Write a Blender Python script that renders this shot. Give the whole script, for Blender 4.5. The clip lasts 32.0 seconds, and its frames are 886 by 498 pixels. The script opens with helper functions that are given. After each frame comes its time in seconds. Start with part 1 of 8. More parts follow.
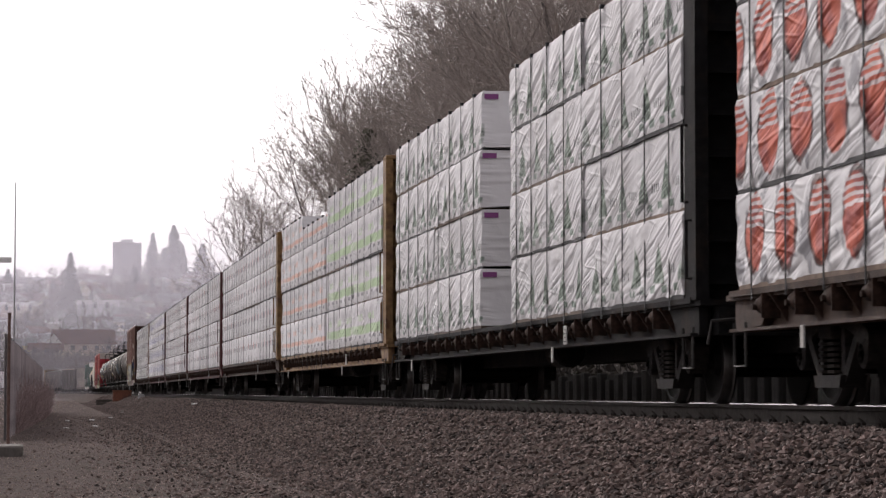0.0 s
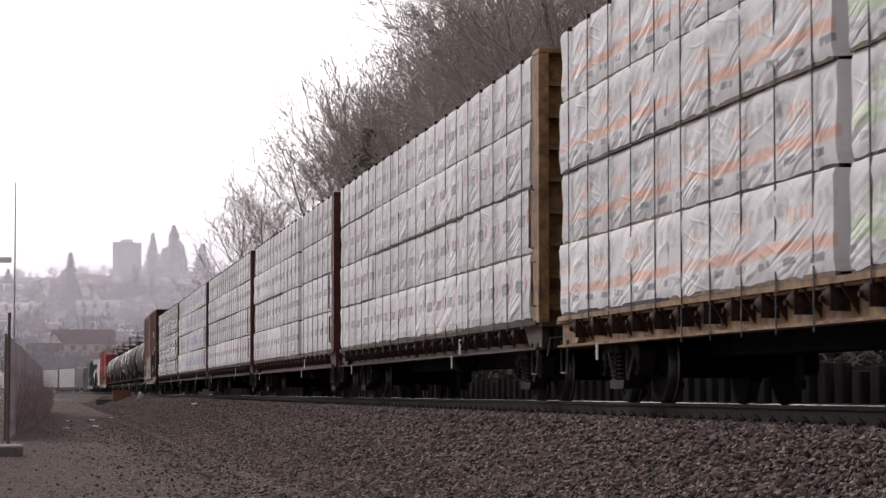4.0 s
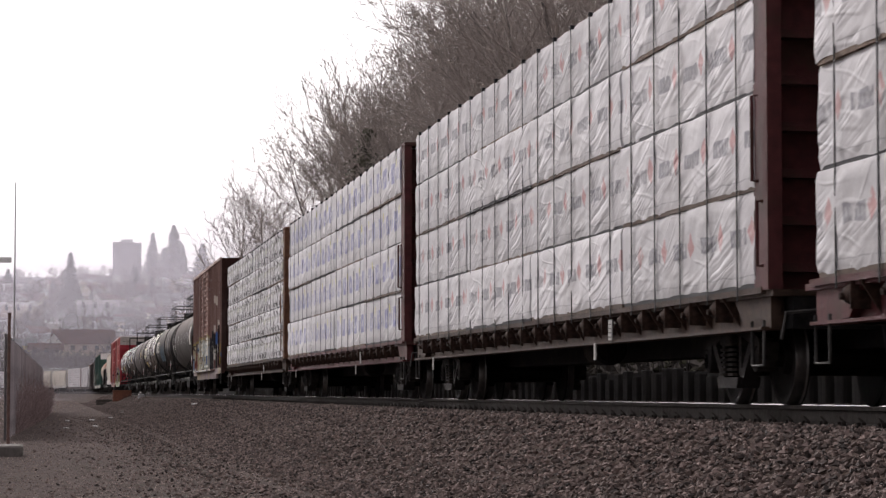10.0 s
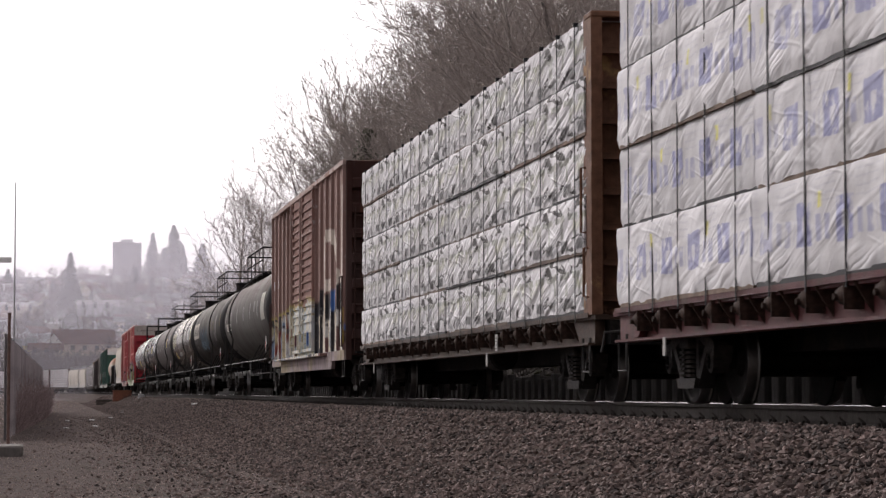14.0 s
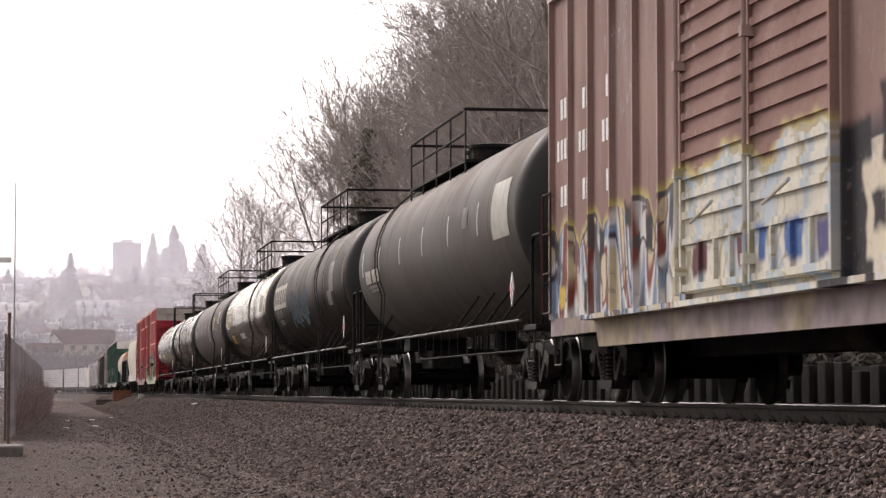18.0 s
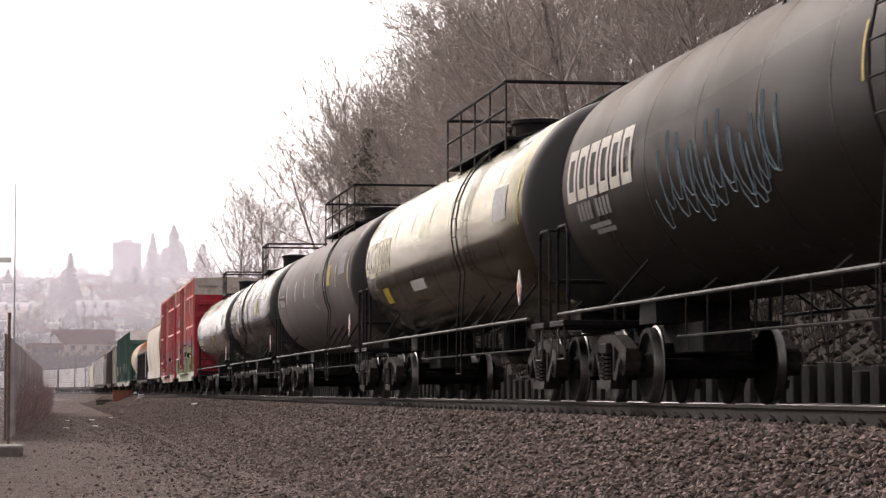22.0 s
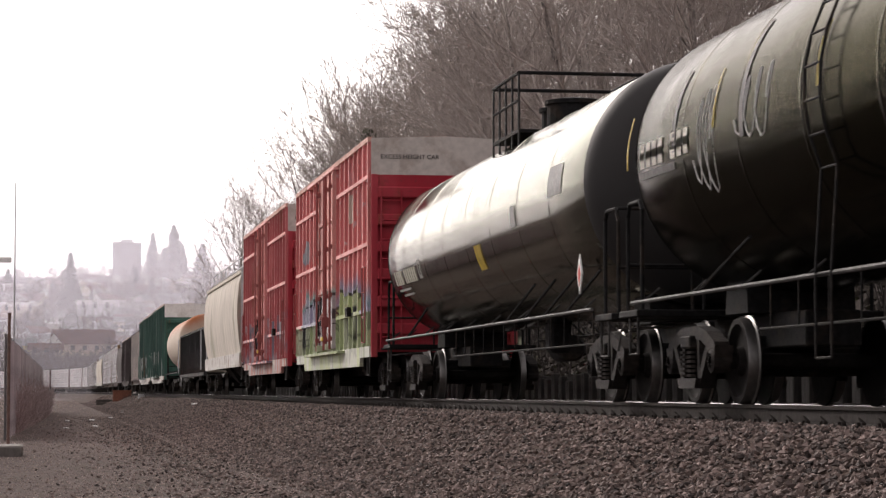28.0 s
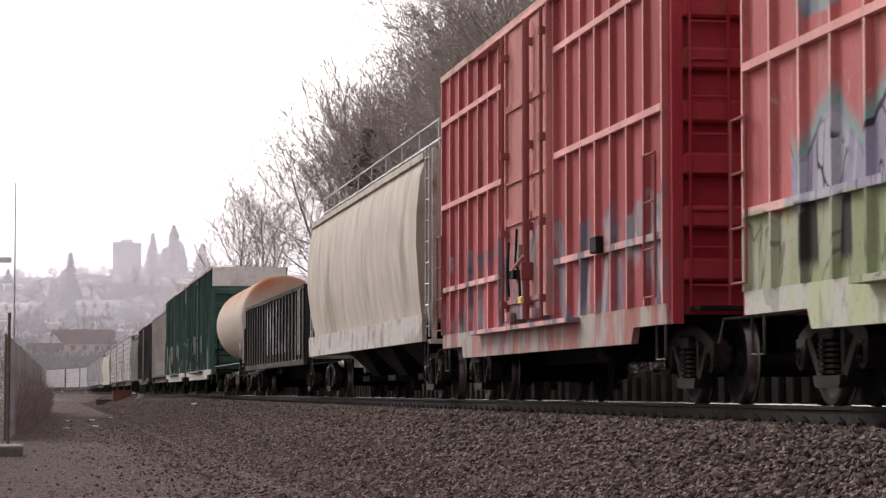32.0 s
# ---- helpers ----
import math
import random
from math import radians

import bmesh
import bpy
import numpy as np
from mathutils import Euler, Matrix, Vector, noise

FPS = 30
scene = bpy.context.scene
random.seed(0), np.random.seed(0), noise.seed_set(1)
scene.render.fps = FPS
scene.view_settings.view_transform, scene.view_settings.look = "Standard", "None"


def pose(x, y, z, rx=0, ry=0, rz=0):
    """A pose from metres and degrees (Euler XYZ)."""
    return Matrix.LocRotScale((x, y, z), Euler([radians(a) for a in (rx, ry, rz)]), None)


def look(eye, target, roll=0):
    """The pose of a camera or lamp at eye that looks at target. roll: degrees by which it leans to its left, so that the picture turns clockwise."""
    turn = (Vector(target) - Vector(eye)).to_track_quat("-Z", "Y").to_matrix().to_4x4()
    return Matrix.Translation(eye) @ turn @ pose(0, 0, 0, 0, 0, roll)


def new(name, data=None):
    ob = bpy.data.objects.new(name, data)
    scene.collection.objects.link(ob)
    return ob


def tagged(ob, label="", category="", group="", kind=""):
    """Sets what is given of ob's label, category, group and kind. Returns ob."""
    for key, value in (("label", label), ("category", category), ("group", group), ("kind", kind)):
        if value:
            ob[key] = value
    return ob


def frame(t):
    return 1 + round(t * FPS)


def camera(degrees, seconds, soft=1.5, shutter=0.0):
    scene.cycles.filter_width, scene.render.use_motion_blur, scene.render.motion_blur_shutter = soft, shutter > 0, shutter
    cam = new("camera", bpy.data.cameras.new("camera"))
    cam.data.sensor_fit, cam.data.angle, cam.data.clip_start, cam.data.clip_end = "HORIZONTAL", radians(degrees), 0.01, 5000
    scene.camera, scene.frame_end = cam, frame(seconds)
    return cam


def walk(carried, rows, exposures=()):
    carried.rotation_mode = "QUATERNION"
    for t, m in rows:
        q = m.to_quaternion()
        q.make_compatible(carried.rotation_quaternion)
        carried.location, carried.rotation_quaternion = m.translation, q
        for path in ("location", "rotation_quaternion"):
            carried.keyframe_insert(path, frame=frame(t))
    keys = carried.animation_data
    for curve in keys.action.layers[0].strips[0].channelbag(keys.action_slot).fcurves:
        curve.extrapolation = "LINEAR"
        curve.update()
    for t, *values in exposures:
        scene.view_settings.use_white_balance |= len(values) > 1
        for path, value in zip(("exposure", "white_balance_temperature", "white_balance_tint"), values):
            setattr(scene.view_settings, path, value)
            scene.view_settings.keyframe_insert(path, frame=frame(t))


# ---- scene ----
# The camera stands still on a tripod beside the line, with a long lens.
cam = camera(20.12, 32.0, soft=1.3, shutter=0.15)
EYE = pose(0, 0, 0.13, 93.28, 0, -8.91)
walk(cam, [(0.0, EYE), (32.0, EYE)],
     exposures=[(0.0, 0.0, 6500, 17), (14.0, 0.0, 6500, 17), (17.0, 0.34, 6650, 17), (20.0, 0.66, 6850, 17), (25.0, 0.66, 6800, 17), (28.0, 0.46, 6750, 17), (30.0, 0.45, 6700, 17), (32.0, 0.3, 6650, 17)])

# ---- sky and sun: thin bright overcast, the sun low behind it up the line ----
world = bpy.data.worlds.new("sky")
scene.world = world
world.use_nodes = True
wt = world.node_tree
sky = wt.nodes.new("ShaderNodeTexSky")
sky.sky_type = "NISHITA"
sky.sun_disc = False
sky.sun_elevation, sky.sun_rotation = radians(32), radians(-12)
sky.air_density, sky.dust_density, sky.ozone_density = 1.0, 4.0, 1.0
veil = wt.nodes.new("ShaderNodeHueSaturation")
veil.inputs["Saturation"].default_value = 0.12
wt.links.new(sky.outputs[0], veil.inputs["Color"])
# high cloud evens the sky out all round
cloud = wt.nodes.new("ShaderNodeMix")
cloud.data_type = "RGBA"
cloud.inputs[0].default_value = 0.45
cloud.inputs[7].default_value = (6.4, 6.15, 6.2, 1)
wt.links.new(veil.outputs[0], cloud.inputs[6])
wt.links.new(cloud.outputs[2], wt.nodes["Background"].inputs[0])
wt.nodes["Background"].inputs[1].default_value = 0.13

sun_data = bpy.data.lights.new("sun", "SUN")
sun_data.energy, sun_data.angle, sun_data.color = 1.5, radians(16), (1.0, 0.95, 0.88)
sun = new("sun", sun_data)
sun.matrix_world = look((-60, 120, 80), (0, 0, 0))


# ---- materials ----
def material(name, base=(0.5, 0.5, 0.5), rough=0.7, metal=0.0, spots=None, grain=0.0, scale=8.0, spot_scale=1.5,
             spot_edge=(0.5, 0.62), bump=0.0, bump_scale=40.0, vary=0.0, rough_vary=0.0, coat=0.0, stretch=(1, 1, 1), spec=0.5):
    """A painted, weathered or mineral surface: two tones, fine grain, blotches of a second colour and relief."""
    m = bpy.data.materials.new(name)
    m.use_nodes = True
    t = m.node_tree
    n, link = t.nodes, t.links.new
    b = n["Principled BSDF"]
    b.inputs["Roughness"].default_value, b.inputs["Metallic"].default_value = rough, metal
    b.inputs["Coat Weight"].default_value = coat
    b.inputs["Specular IOR Level"].default_value = spec
    co = n.new("ShaderNodeTexCoord")
    mp = n.new("ShaderNodeMapping")
    mp.inputs["Scale"].default_value = stretch
    link(co.outputs["Object"], mp.inputs["Vector"])
    col = n.new("ShaderNodeRGB")
    col.outputs[0].default_value = (*base, 1)
    out = col.outputs[0]
    if spots:
        ns = n.new("ShaderNodeTexNoise")
        ns.inputs["Scale"].default_value, ns.inputs["Detail"].default_value = spot_scale, 8
        ns.inputs["Roughness"].default_value = 0.65
        link(mp.outputs[0], ns.inputs["Vector"])
        rp = n.new("ShaderNodeMapRange")
        rp.inputs["From Min"].default_value, rp.inputs["From Max"].default_value = spot_edge
        link(ns.outputs[0], rp.inputs[0])
        mx = n.new("ShaderNodeMix")
        mx.data_type = "RGBA"
        link(rp.outputs[0], mx.inputs[0])
        link(out, mx.inputs[6])
        mx.inputs[7].default_value = (*spots, 1)
        out = mx.outputs[2]
    if grain:
        ng = n.new("ShaderNodeTexNoise")
        ng.inputs["Scale"].default_value, ng.inputs["Detail"].default_value = scale, 6
        link(mp.outputs[0], ng.inputs["Vector"])
        rg = n.new("ShaderNodeMapRange")
        rg.inputs["From Min"].default_value, rg.inputs["From Max"].default_value = 0.3, 0.7
        rg.inputs["To Min"].default_value, rg.inputs["To Max"].default_value = 1 - grain, 1 + grain
        link(ng.outputs[0], rg.inputs[0])
        hs = n.new("ShaderNodeHueSaturation")
        link(rg.outputs[0], hs.inputs["Value"])
        link(out, hs.inputs["Color"])
        out = hs.outputs[0]
        if rough_vary:
            rr = n.new("ShaderNodeMapRange")
            rr.inputs["To Min"].default_value, rr.inputs["To Max"].default_value = rough - rough_vary, rough + rough_vary
            link(ng.outputs[0], rr.inputs[0])
            link(rr.outputs[0], b.inputs["Roughness"])
    if vary:
        oi = n.new("ShaderNodeObjectInfo")
        rv = n.new("ShaderNodeMapRange")
        rv.inputs["To Min"].default_value, rv.inputs["To Max"].default_value = 1 - vary, 1 + vary
        link(oi.outputs["Random"], rv.inputs[0])
        hv = n.new("ShaderNodeHueSaturation")
        link(rv.outputs[0], hv.inputs["Value"])
        link(out, hv.inputs["Color"])
        out = hv.outputs[0]
    link(out, b.inputs["Base Color"])
    if bump:
        nb = n.new("ShaderNodeTexNoise")
        nb.inputs["Scale"].default_value, nb.inputs["Detail"].default_value = bump_scale, 8
        link(mp.outputs[0], nb.inputs["Vector"])
        bp = n.new("ShaderNodeBump")
        bp.inputs["Strength"].default_value, bp.inputs["Distance"].default_value = bump, 0.02
        link(nb.outputs[0], bp.inputs["Height"])
        link(bp.outputs[0], b.inputs["Normal"])
    return m


def islands(m, amount):
    """Vary the brightness of a material by mesh island."""
    t = m.node_tree
    n, link = t.nodes, t.links.new
    b = n["Principled BSDF"]
    src = b.inputs["Base Color"].links[0].from_socket
    g = n.new("ShaderNodeNewGeometry")
    r = n.new("ShaderNodeMapRange")
    r.inputs["To Min"].default_value, r.inputs["To Max"].default_value = 1 - amount, 1 + amount
    link(g.outputs["Random Per Island"], r.inputs[0])
    h = n.new("ShaderNodeHueSaturation")
    link(r.outputs[0], h.inputs["Value"])
    link(src, h.inputs["Color"])
    link(h.outputs[0], b.inputs["Base Color"])
    return m


class Nodes:
    """Short ways to wire a node tree."""

    def __init__(self, name, rough=0.5, metal=0.0):
        self.m = bpy.data.materials.new(name)
        self.m.use_nodes = True
        self.t = self.m.node_tree
        self.b = self.t.nodes["Principled BSDF"]
        self.b.inputs["Roughness"].default_value, self.b.inputs["Metallic"].default_value = rough, metal
        co = self.t.nodes.new("ShaderNodeTexCoord")
        self.co = co.outputs["Object"]
        sp = self.t.nodes.new("ShaderNodeSeparateXYZ")
        self.t.links.new(self.co, sp.inputs[0])
        self.x, self.y, self.z = sp.outputs

    def put(self, sock, value):
        if isinstance(value, (int, float)):
            sock.default_value = value
        elif isinstance(value, tuple):
            sock.default_value = value if len(value) == len(sock.default_value) else (*value, 1)
        else:
            self.t.links.new(value, sock)

    def math(self, op, a, b=0.0, c=0.0):
        n = self.t.nodes.new("ShaderNodeMath")
        n.operation = op
        self.put(n.inputs[0], a), self.put(n.inputs[1], b), self.put(n.inputs[2], c)
        return n.outputs[0]

    def noise(self, scale, detail=4.0, stretch=(1, 1, 1), shift=(0, 0, 0), rough=0.55, distort=0.0):
        mp = self.t.nodes.new("ShaderNodeMapping")
        mp.inputs["Scale"].default_value, mp.inputs["Location"].default_value = stretch, shift
        self.put(mp.inputs[0], self.co)
        n = self.t.nodes.new("ShaderNodeTexNoise")
        n.inputs["Scale"].default_value, n.inputs["Detail"].default_value = scale, detail
        n.inputs["Roughness"].default_value, n.inputs["Distortion"].default_value = rough, distort
        self.put(n.inputs["Vector"], mp.outputs[0])
        return n.outputs[0]

    def ramp(self, v, lo, hi, a=0.0, b=1.0):
        n = self.t.nodes.new("ShaderNodeMapRange")
        n.interpolation_type = "SMOOTHSTEP"
        self.put(n.inputs[0], v)
        n.inputs[1].default_value, n.inputs[2].default_value, n.inputs[3].default_value, n.inputs[4].default_value = lo, hi, a, b
        return n.outputs[0]

    def band(self, v, lo, hi, soft=0.01):
        return self.math("MULTIPLY", self.ramp(v, lo - soft, lo + soft), self.ramp(v, hi - soft, hi + soft, 1.0, 0.0))

    def mix(self, fac, a, b):
        n = self.t.nodes.new("ShaderNodeMix")
        n.data_type = "RGBA"
        self.put(n.inputs[0], fac), self.put(n.inputs[6], a), self.put(n.inputs[7], b)
        return n.outputs[2]

    def bump(self, height, strength, distance=0.02):
        n = self.t.nodes.new("ShaderNodeBump")
        n.inputs["Strength"].default_value, n.inputs["Distance"].default_value = strength, distance
        self.put(n.inputs["Height"], height)
        self.put(self.b.inputs["Normal"], n.outputs[0])

    def random(self):
        return self.t.nodes.new("ShaderNodeObjectInfo").outputs["Random"]

    def done(self, colour):
        self.put(self.b.inputs["Base Color"], colour)
        return self.m


def wrap_material(name, print_kind, base=(0.74, 0.735, 0.745)):
    """White lumber wrap with pleats, painted crease shade, dirt and faded print; y runs along the bundle, z up it (0 to
    0.9).
    """
    k = Nodes(name, rough=0.6)
    k.b.inputs["Specular IOR Level"].default_value = 0.1
    rnd = k.random()
    soil = k.noise(0.9, 6, rough=0.6)
    colour = k.mix(k.ramp(soil, 0.45, 0.75), base, (base[0] * 0.8, base[1] * 0.79, base[2] * 0.78))
    tone = k.ramp(rnd, 0, 1, 0.88, 1.06)
    hs = k.t.nodes.new("ShaderNodeHueSaturation")
    k.put(hs.inputs["Value"], tone), k.put(hs.inputs["Color"], colour)
    plain = colour = hs.outputs[0]
    ys = k.math("ADD", k.y, k.math("MULTIPLY", rnd, 3.0))
    crease = k.math("SUBTRACT", k.noise(2.3, 3, stretch=(1, 1, 0.7), shift=(3, 1, 1), distort=0.8), 0.5)
    ys = k.math("ADD", ys, k.math("MULTIPLY", crease, 0.14))
    flat_z = k.z
    k.z = k.math("ADD", k.z, k.math("MULTIPLY", k.math("SUBTRACT", k.noise(1.9, 3, shift=(5, 2, 9), distort=0.8), 0.5), 0.09))
    # loose film hangs in slanting parallel pleats, tighter in some places than in others
    slant = k.math("ADD", k.math("MULTIPLY", flat_z, 0.95), k.math("MULTIPLY", k.y, 0.3))
    slant = k.math("ADD", slant, k.math("MULTIPLY", k.noise(0.55, 2, stretch=(1, 1, 0.6)), 0.42))
    slant = k.math("ADD", slant, k.math("MULTIPLY", rnd, 5.0))

    def along(scale, shift):
        v = k.t.nodes.new("ShaderNodeCombineXYZ")
        k.put(v.inputs[0], slant), k.put(v.inputs[1], k.math("MULTIPLY", k.y, 0.05)), k.put(v.inputs[2], shift)
        n = k.t.nodes.new("ShaderNodeTexNoise")
        n.inputs["Scale"].default_value, n.inputs["Detail"].default_value = scale, 1.0
        k.put(n.inputs["Vector"], v.outputs[0])
        return k.math("ABSOLUTE", k.math("SUBTRACT", n.outputs[0], 0.5))
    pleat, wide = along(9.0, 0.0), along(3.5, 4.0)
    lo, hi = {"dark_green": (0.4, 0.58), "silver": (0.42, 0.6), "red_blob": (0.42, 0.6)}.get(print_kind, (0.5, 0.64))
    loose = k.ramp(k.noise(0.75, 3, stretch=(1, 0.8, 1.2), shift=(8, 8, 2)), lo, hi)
    # valleys of the pleats; their shade is painted with this mask further down
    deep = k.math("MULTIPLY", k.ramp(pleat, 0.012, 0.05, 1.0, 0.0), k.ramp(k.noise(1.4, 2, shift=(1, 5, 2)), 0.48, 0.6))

    def cells(period, a, b, soft=0.02):
        return k.band(k.math("FRACT", k.math("DIVIDE", ys, period)), a, b, soft)
    worn = k.ramp(k.noise(6, 4), 0.32, 0.5)
    fade = k.ramp(k.noise(0.45, 2, shift=(2, 9, 4)), 0.38, 0.6, 0.6, 1.0)

    def ink(mask, strength, tint):
        return k.mix(k.math("MULTIPLY", k.math("MULTIPLY", mask, fade), strength), colour, tint)
    if print_kind == "red_grey":
        bar = k.math("MULTIPLY", k.math("MULTIPLY", cells(1.13, 0.3, 0.82), k.band(k.z, 0.37, 0.53)), worn)
        colour = ink(bar, 0.75, (0.2, 0.2, 0.23))
        words = k.math("MULTIPLY", cells(0.11, 0.2, 0.7, 0.1), k.math("MULTIPLY", cells(1.13, 0.34, 0.78), k.band(k.z, 0.41, 0.49)))
        colour = ink(words, 0.3, (0.7, 0.7, 0.7))
        fy = k.math("ABSOLUTE", k.math("SUBTRACT", k.math("FRACT", k.math("DIVIDE", ys, 1.13)), 0.16))
        fz = k.math("ABSOLUTE", k.math("SUBTRACT", k.z, 0.49))
        dia = k.ramp(k.math("ADD", k.math("MULTIPLY", fy, 8.5), k.math("MULTIPLY", fz, 6.5)), 0.85, 1.0, 1.0, 0.0)
        colour = ink(k.math("MULTIPLY", dia, worn), 0.6, (0.5, 0.14, 0.12))
        line = k.math("MULTIPLY", k.band(k.z, 0.07, 0.085, 0.004), worn)
        colour = ink(line, 0.4, (0.2, 0.2, 0.22))
        # crease shade painted over the middle of the wrap
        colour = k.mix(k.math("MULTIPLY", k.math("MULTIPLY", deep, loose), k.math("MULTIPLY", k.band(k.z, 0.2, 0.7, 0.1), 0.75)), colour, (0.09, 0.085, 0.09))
    elif print_kind == "blue":
        sq = k.math("MULTIPLY", cells(1.15, 0.06, 0.46), k.band(k.z, 0.24, 0.62))
        hole = k.math("MULTIPLY", cells(1.15, 0.2, 0.32), k.band(k.z, 0.37, 0.49))
        sq = k.math("MULTIPLY", k.math("SUBTRACT", sq, k.math("MULTIPLY", hole, 0.8)), worn)
        colour = ink(sq, 0.66, (0.16, 0.18, 0.45))
        txt = k.math("MULTIPLY", k.math("MULTIPLY", k.math("MULTIPLY", cells(1.15, 0.54, 0.94), cells(0.23, 0.15, 0.75, 0.1)), k.band(k.z, 0.28, 0.5)), worn)
        colour = ink(txt, 0.5, (0.2, 0.22, 0.46))
        small = k.math("MULTIPLY", k.math("MULTIPLY", cells(0.05, 0.2, 0.7, 0.15), cells(1.15, 0.5, 0.98)), k.band(k.math("FRACT", k.math("MULTIPLY", k.z, 14.0)), 0.3, 0.6, 0.1))
        colour = ink(k.math("MULTIPLY", small, k.band(k.z, 0.56, 0.84)), 0.35, (0.3, 0.3, 0.4))
        yel = k.math("MULTIPLY", cells(2.3, 0.9, 0.94), k.band(k.z, 0.55, 0.7))
        colour = ink(yel, 0.8, (0.75, 0.7, 0.08))
    elif print_kind in ("green", "orange"):
        tint = (0.36, 0.62, 0.2) if print_kind == "green" else (0.8, 0.36, 0.2)
        wave = k.math("ADD", flat_z, k.math("MULTIPLY", k.noise(0.9, 2), 0.1))
        bar = k.math("MULTIPLY", k.band(wave, 0.26, 0.44 if print_kind == "green" else 0.37, 0.025), k.ramp(k.noise(2.6, 5, stretch=(1, 0.4, 1)), 0.36, 0.5, 0.45, 1.0))
        colour = ink(bar, 0.56, tint)
        words = k.math("MULTIPLY", k.math("MULTIPLY", cells(0.16, 0.15, 0.7, 0.1), cells(1.9, 0.1, 0.55)), k.band(k.z, 0.48, 0.62))
        colour = ink(k.math("MULTIPLY", words, worn), 0.6, tint)
        low = k.math("MULTIPLY", k.math("MULTIPLY", cells(0.8, 0.3, 0.75), k.band(k.z, 0.1, 0.17)), worn)
        colour = ink(low, 0.8, (0.2, 0.2, 0.22))
        name_bars = k.math("MULTIPLY", k.math("MULTIPLY", cells(0.3, 0.15, 0.7, 0.05), cells(2.6, 0.1, 0.75)), k.band(k.z, 0.55, 0.7, 0.015))
        colour = ink(k.math("MULTIPLY", name_bars, worn), 0.45, (0.3, 0.31, 0.32))
    elif print_kind == "dark_green":
        fy = k.math("ABSOLUTE", k.math("SUBTRACT", k.math("FRACT", k.math("DIVIDE", ys, 1.05)), 0.3))
        cone = k.math("ADD", k.math("MULTIPLY", fy, 1.9), k.math("MULTIPLY", k.noise(5, 3), 0.22))
        tree = k.math("MULTIPLY", k.ramp(k.math("SUBTRACT", k.math("SUBTRACT", 0.74, k.z), cone), 0.0, 0.06), k.ramp(k.z, 0.13, 0.17))
        tree = k.math("MULTIPLY", tree, k.ramp(fy, 0.2, 0.24, 1.0, 0.0))
        tree = k.math("MULTIPLY", tree, k.ramp(k.noise(0.8, 3, shift=(1, 7, 3)), 0.36, 0.46, 0.15, 1.0))
        colour = ink(tree, 0.85, (0.17, 0.24, 0.18))
        inner = k.math("MULTIPLY", tree, k.ramp(k.noise(11, 3), 0.5, 0.56))
        colour = ink(inner, 0.9, (0.06, 0.085, 0.065))
        low = k.math("MULTIPLY", k.math("MULTIPLY", cells(0.5, 0.1, 0.55), k.band(k.z, 0.05, 0.13)), worn)
        colour = ink(low, 0.85, (0.15, 0.22, 0.17))
        words = k.math("MULTIPLY", k.math("MULTIPLY", cells(0.09, 0.2, 0.7, 0.1), cells(1.05, 0.6, 0.98)), k.band(k.z, 0.24, 0.34))
        colour = ink(k.math("MULTIPLY", words, worn), 0.9, (0.1, 0.11, 0.11))
        # dark print and painted shade run together in the folds
        fold_shade = k.math("MULTIPLY", k.math("MULTIPLY", deep, loose), k.math("ADD", 0.12, k.math("MULTIPLY", k.math("MAXIMUM", tree, k.ramp(k.noise(0.9, 2, shift=(3, 3, 3)), 0.56, 0.62)), 0.85)))
        colour = k.mix(k.math("MULTIPLY", fold_shade, 0.9), colour, (0.03, 0.035, 0.035))
    elif print_kind == "red_blob":
        fy = k.math("SUBTRACT", k.math("FRACT", k.math("DIVIDE", ys, 1.0)), 0.5)
        dy = k.math("MULTIPLY", fy, 2.4)
        dz = k.math("MULTIPLY", k.math("SUBTRACT", k.z, 0.46), 2.1)
        d = k.math("SQRT", k.math("ADD", k.math("MULTIPLY", dy, dy), k.math("MULTIPLY", dz, dz)))
        d = k.math("ADD", d, k.math("MULTIPLY", k.noise(4, 3), 0.4))
        blob = k.ramp(d, 0.98, 1.04, 1.0, 0.0)
        lines = k.math("MULTIPLY", k.band(k.math("FRACT", k.math("MULTIPLY", k.z, 14.0)), 0.2, 0.7, 0.1), k.ramp(k.z, 0.5, 0.52))
        blob = k.math("MULTIPLY", blob, k.math("SUBTRACT", 1.0, k.math("MULTIPLY", lines, 0.75)))
        rim = k.band(d, 0.9, 1.06, 0.03)
        colour = k.mix(k.math("MULTIPLY", blob, 0.92), colour, k.mix(k.ramp(k.noise(3, 4, shift=(7, 1, 1)), 0.42, 0.6), (0.6, 0.11, 0.05), (0.34, 0.045, 0.03)))
        colour = k.mix(k.math("MULTIPLY", rim, k.ramp(k.noise(2.2, 3, shift=(2, 6, 1)), 0.44, 0.52, 0.1, 0.85)), colour, (0.05, 0.035, 0.035))
        side = k.math("MULTIPLY", k.ramp(k.noise(2.4, 4, shift=(3, 1, 7)), 0.56, 0.62), k.ramp(d, 1.0, 1.1))
        colour = k.mix(k.math("MULTIPLY", side, 0.7), colour, (0.16, 0.16, 0.18))
    elif print_kind == "silver":
        stem = k.math("MAXIMUM", k.math("MULTIPLY", cells(0.8, 0.12, 0.3), k.band(k.z, 0.2, 0.5)), k.math("MULTIPLY", cells(0.8, 0.0, 0.75), k.band(k.z, 0.42, 0.5)))
        colour = ink(k.math("MULTIPLY", stem, worn), 0.75, (0.26, 0.27, 0.22))
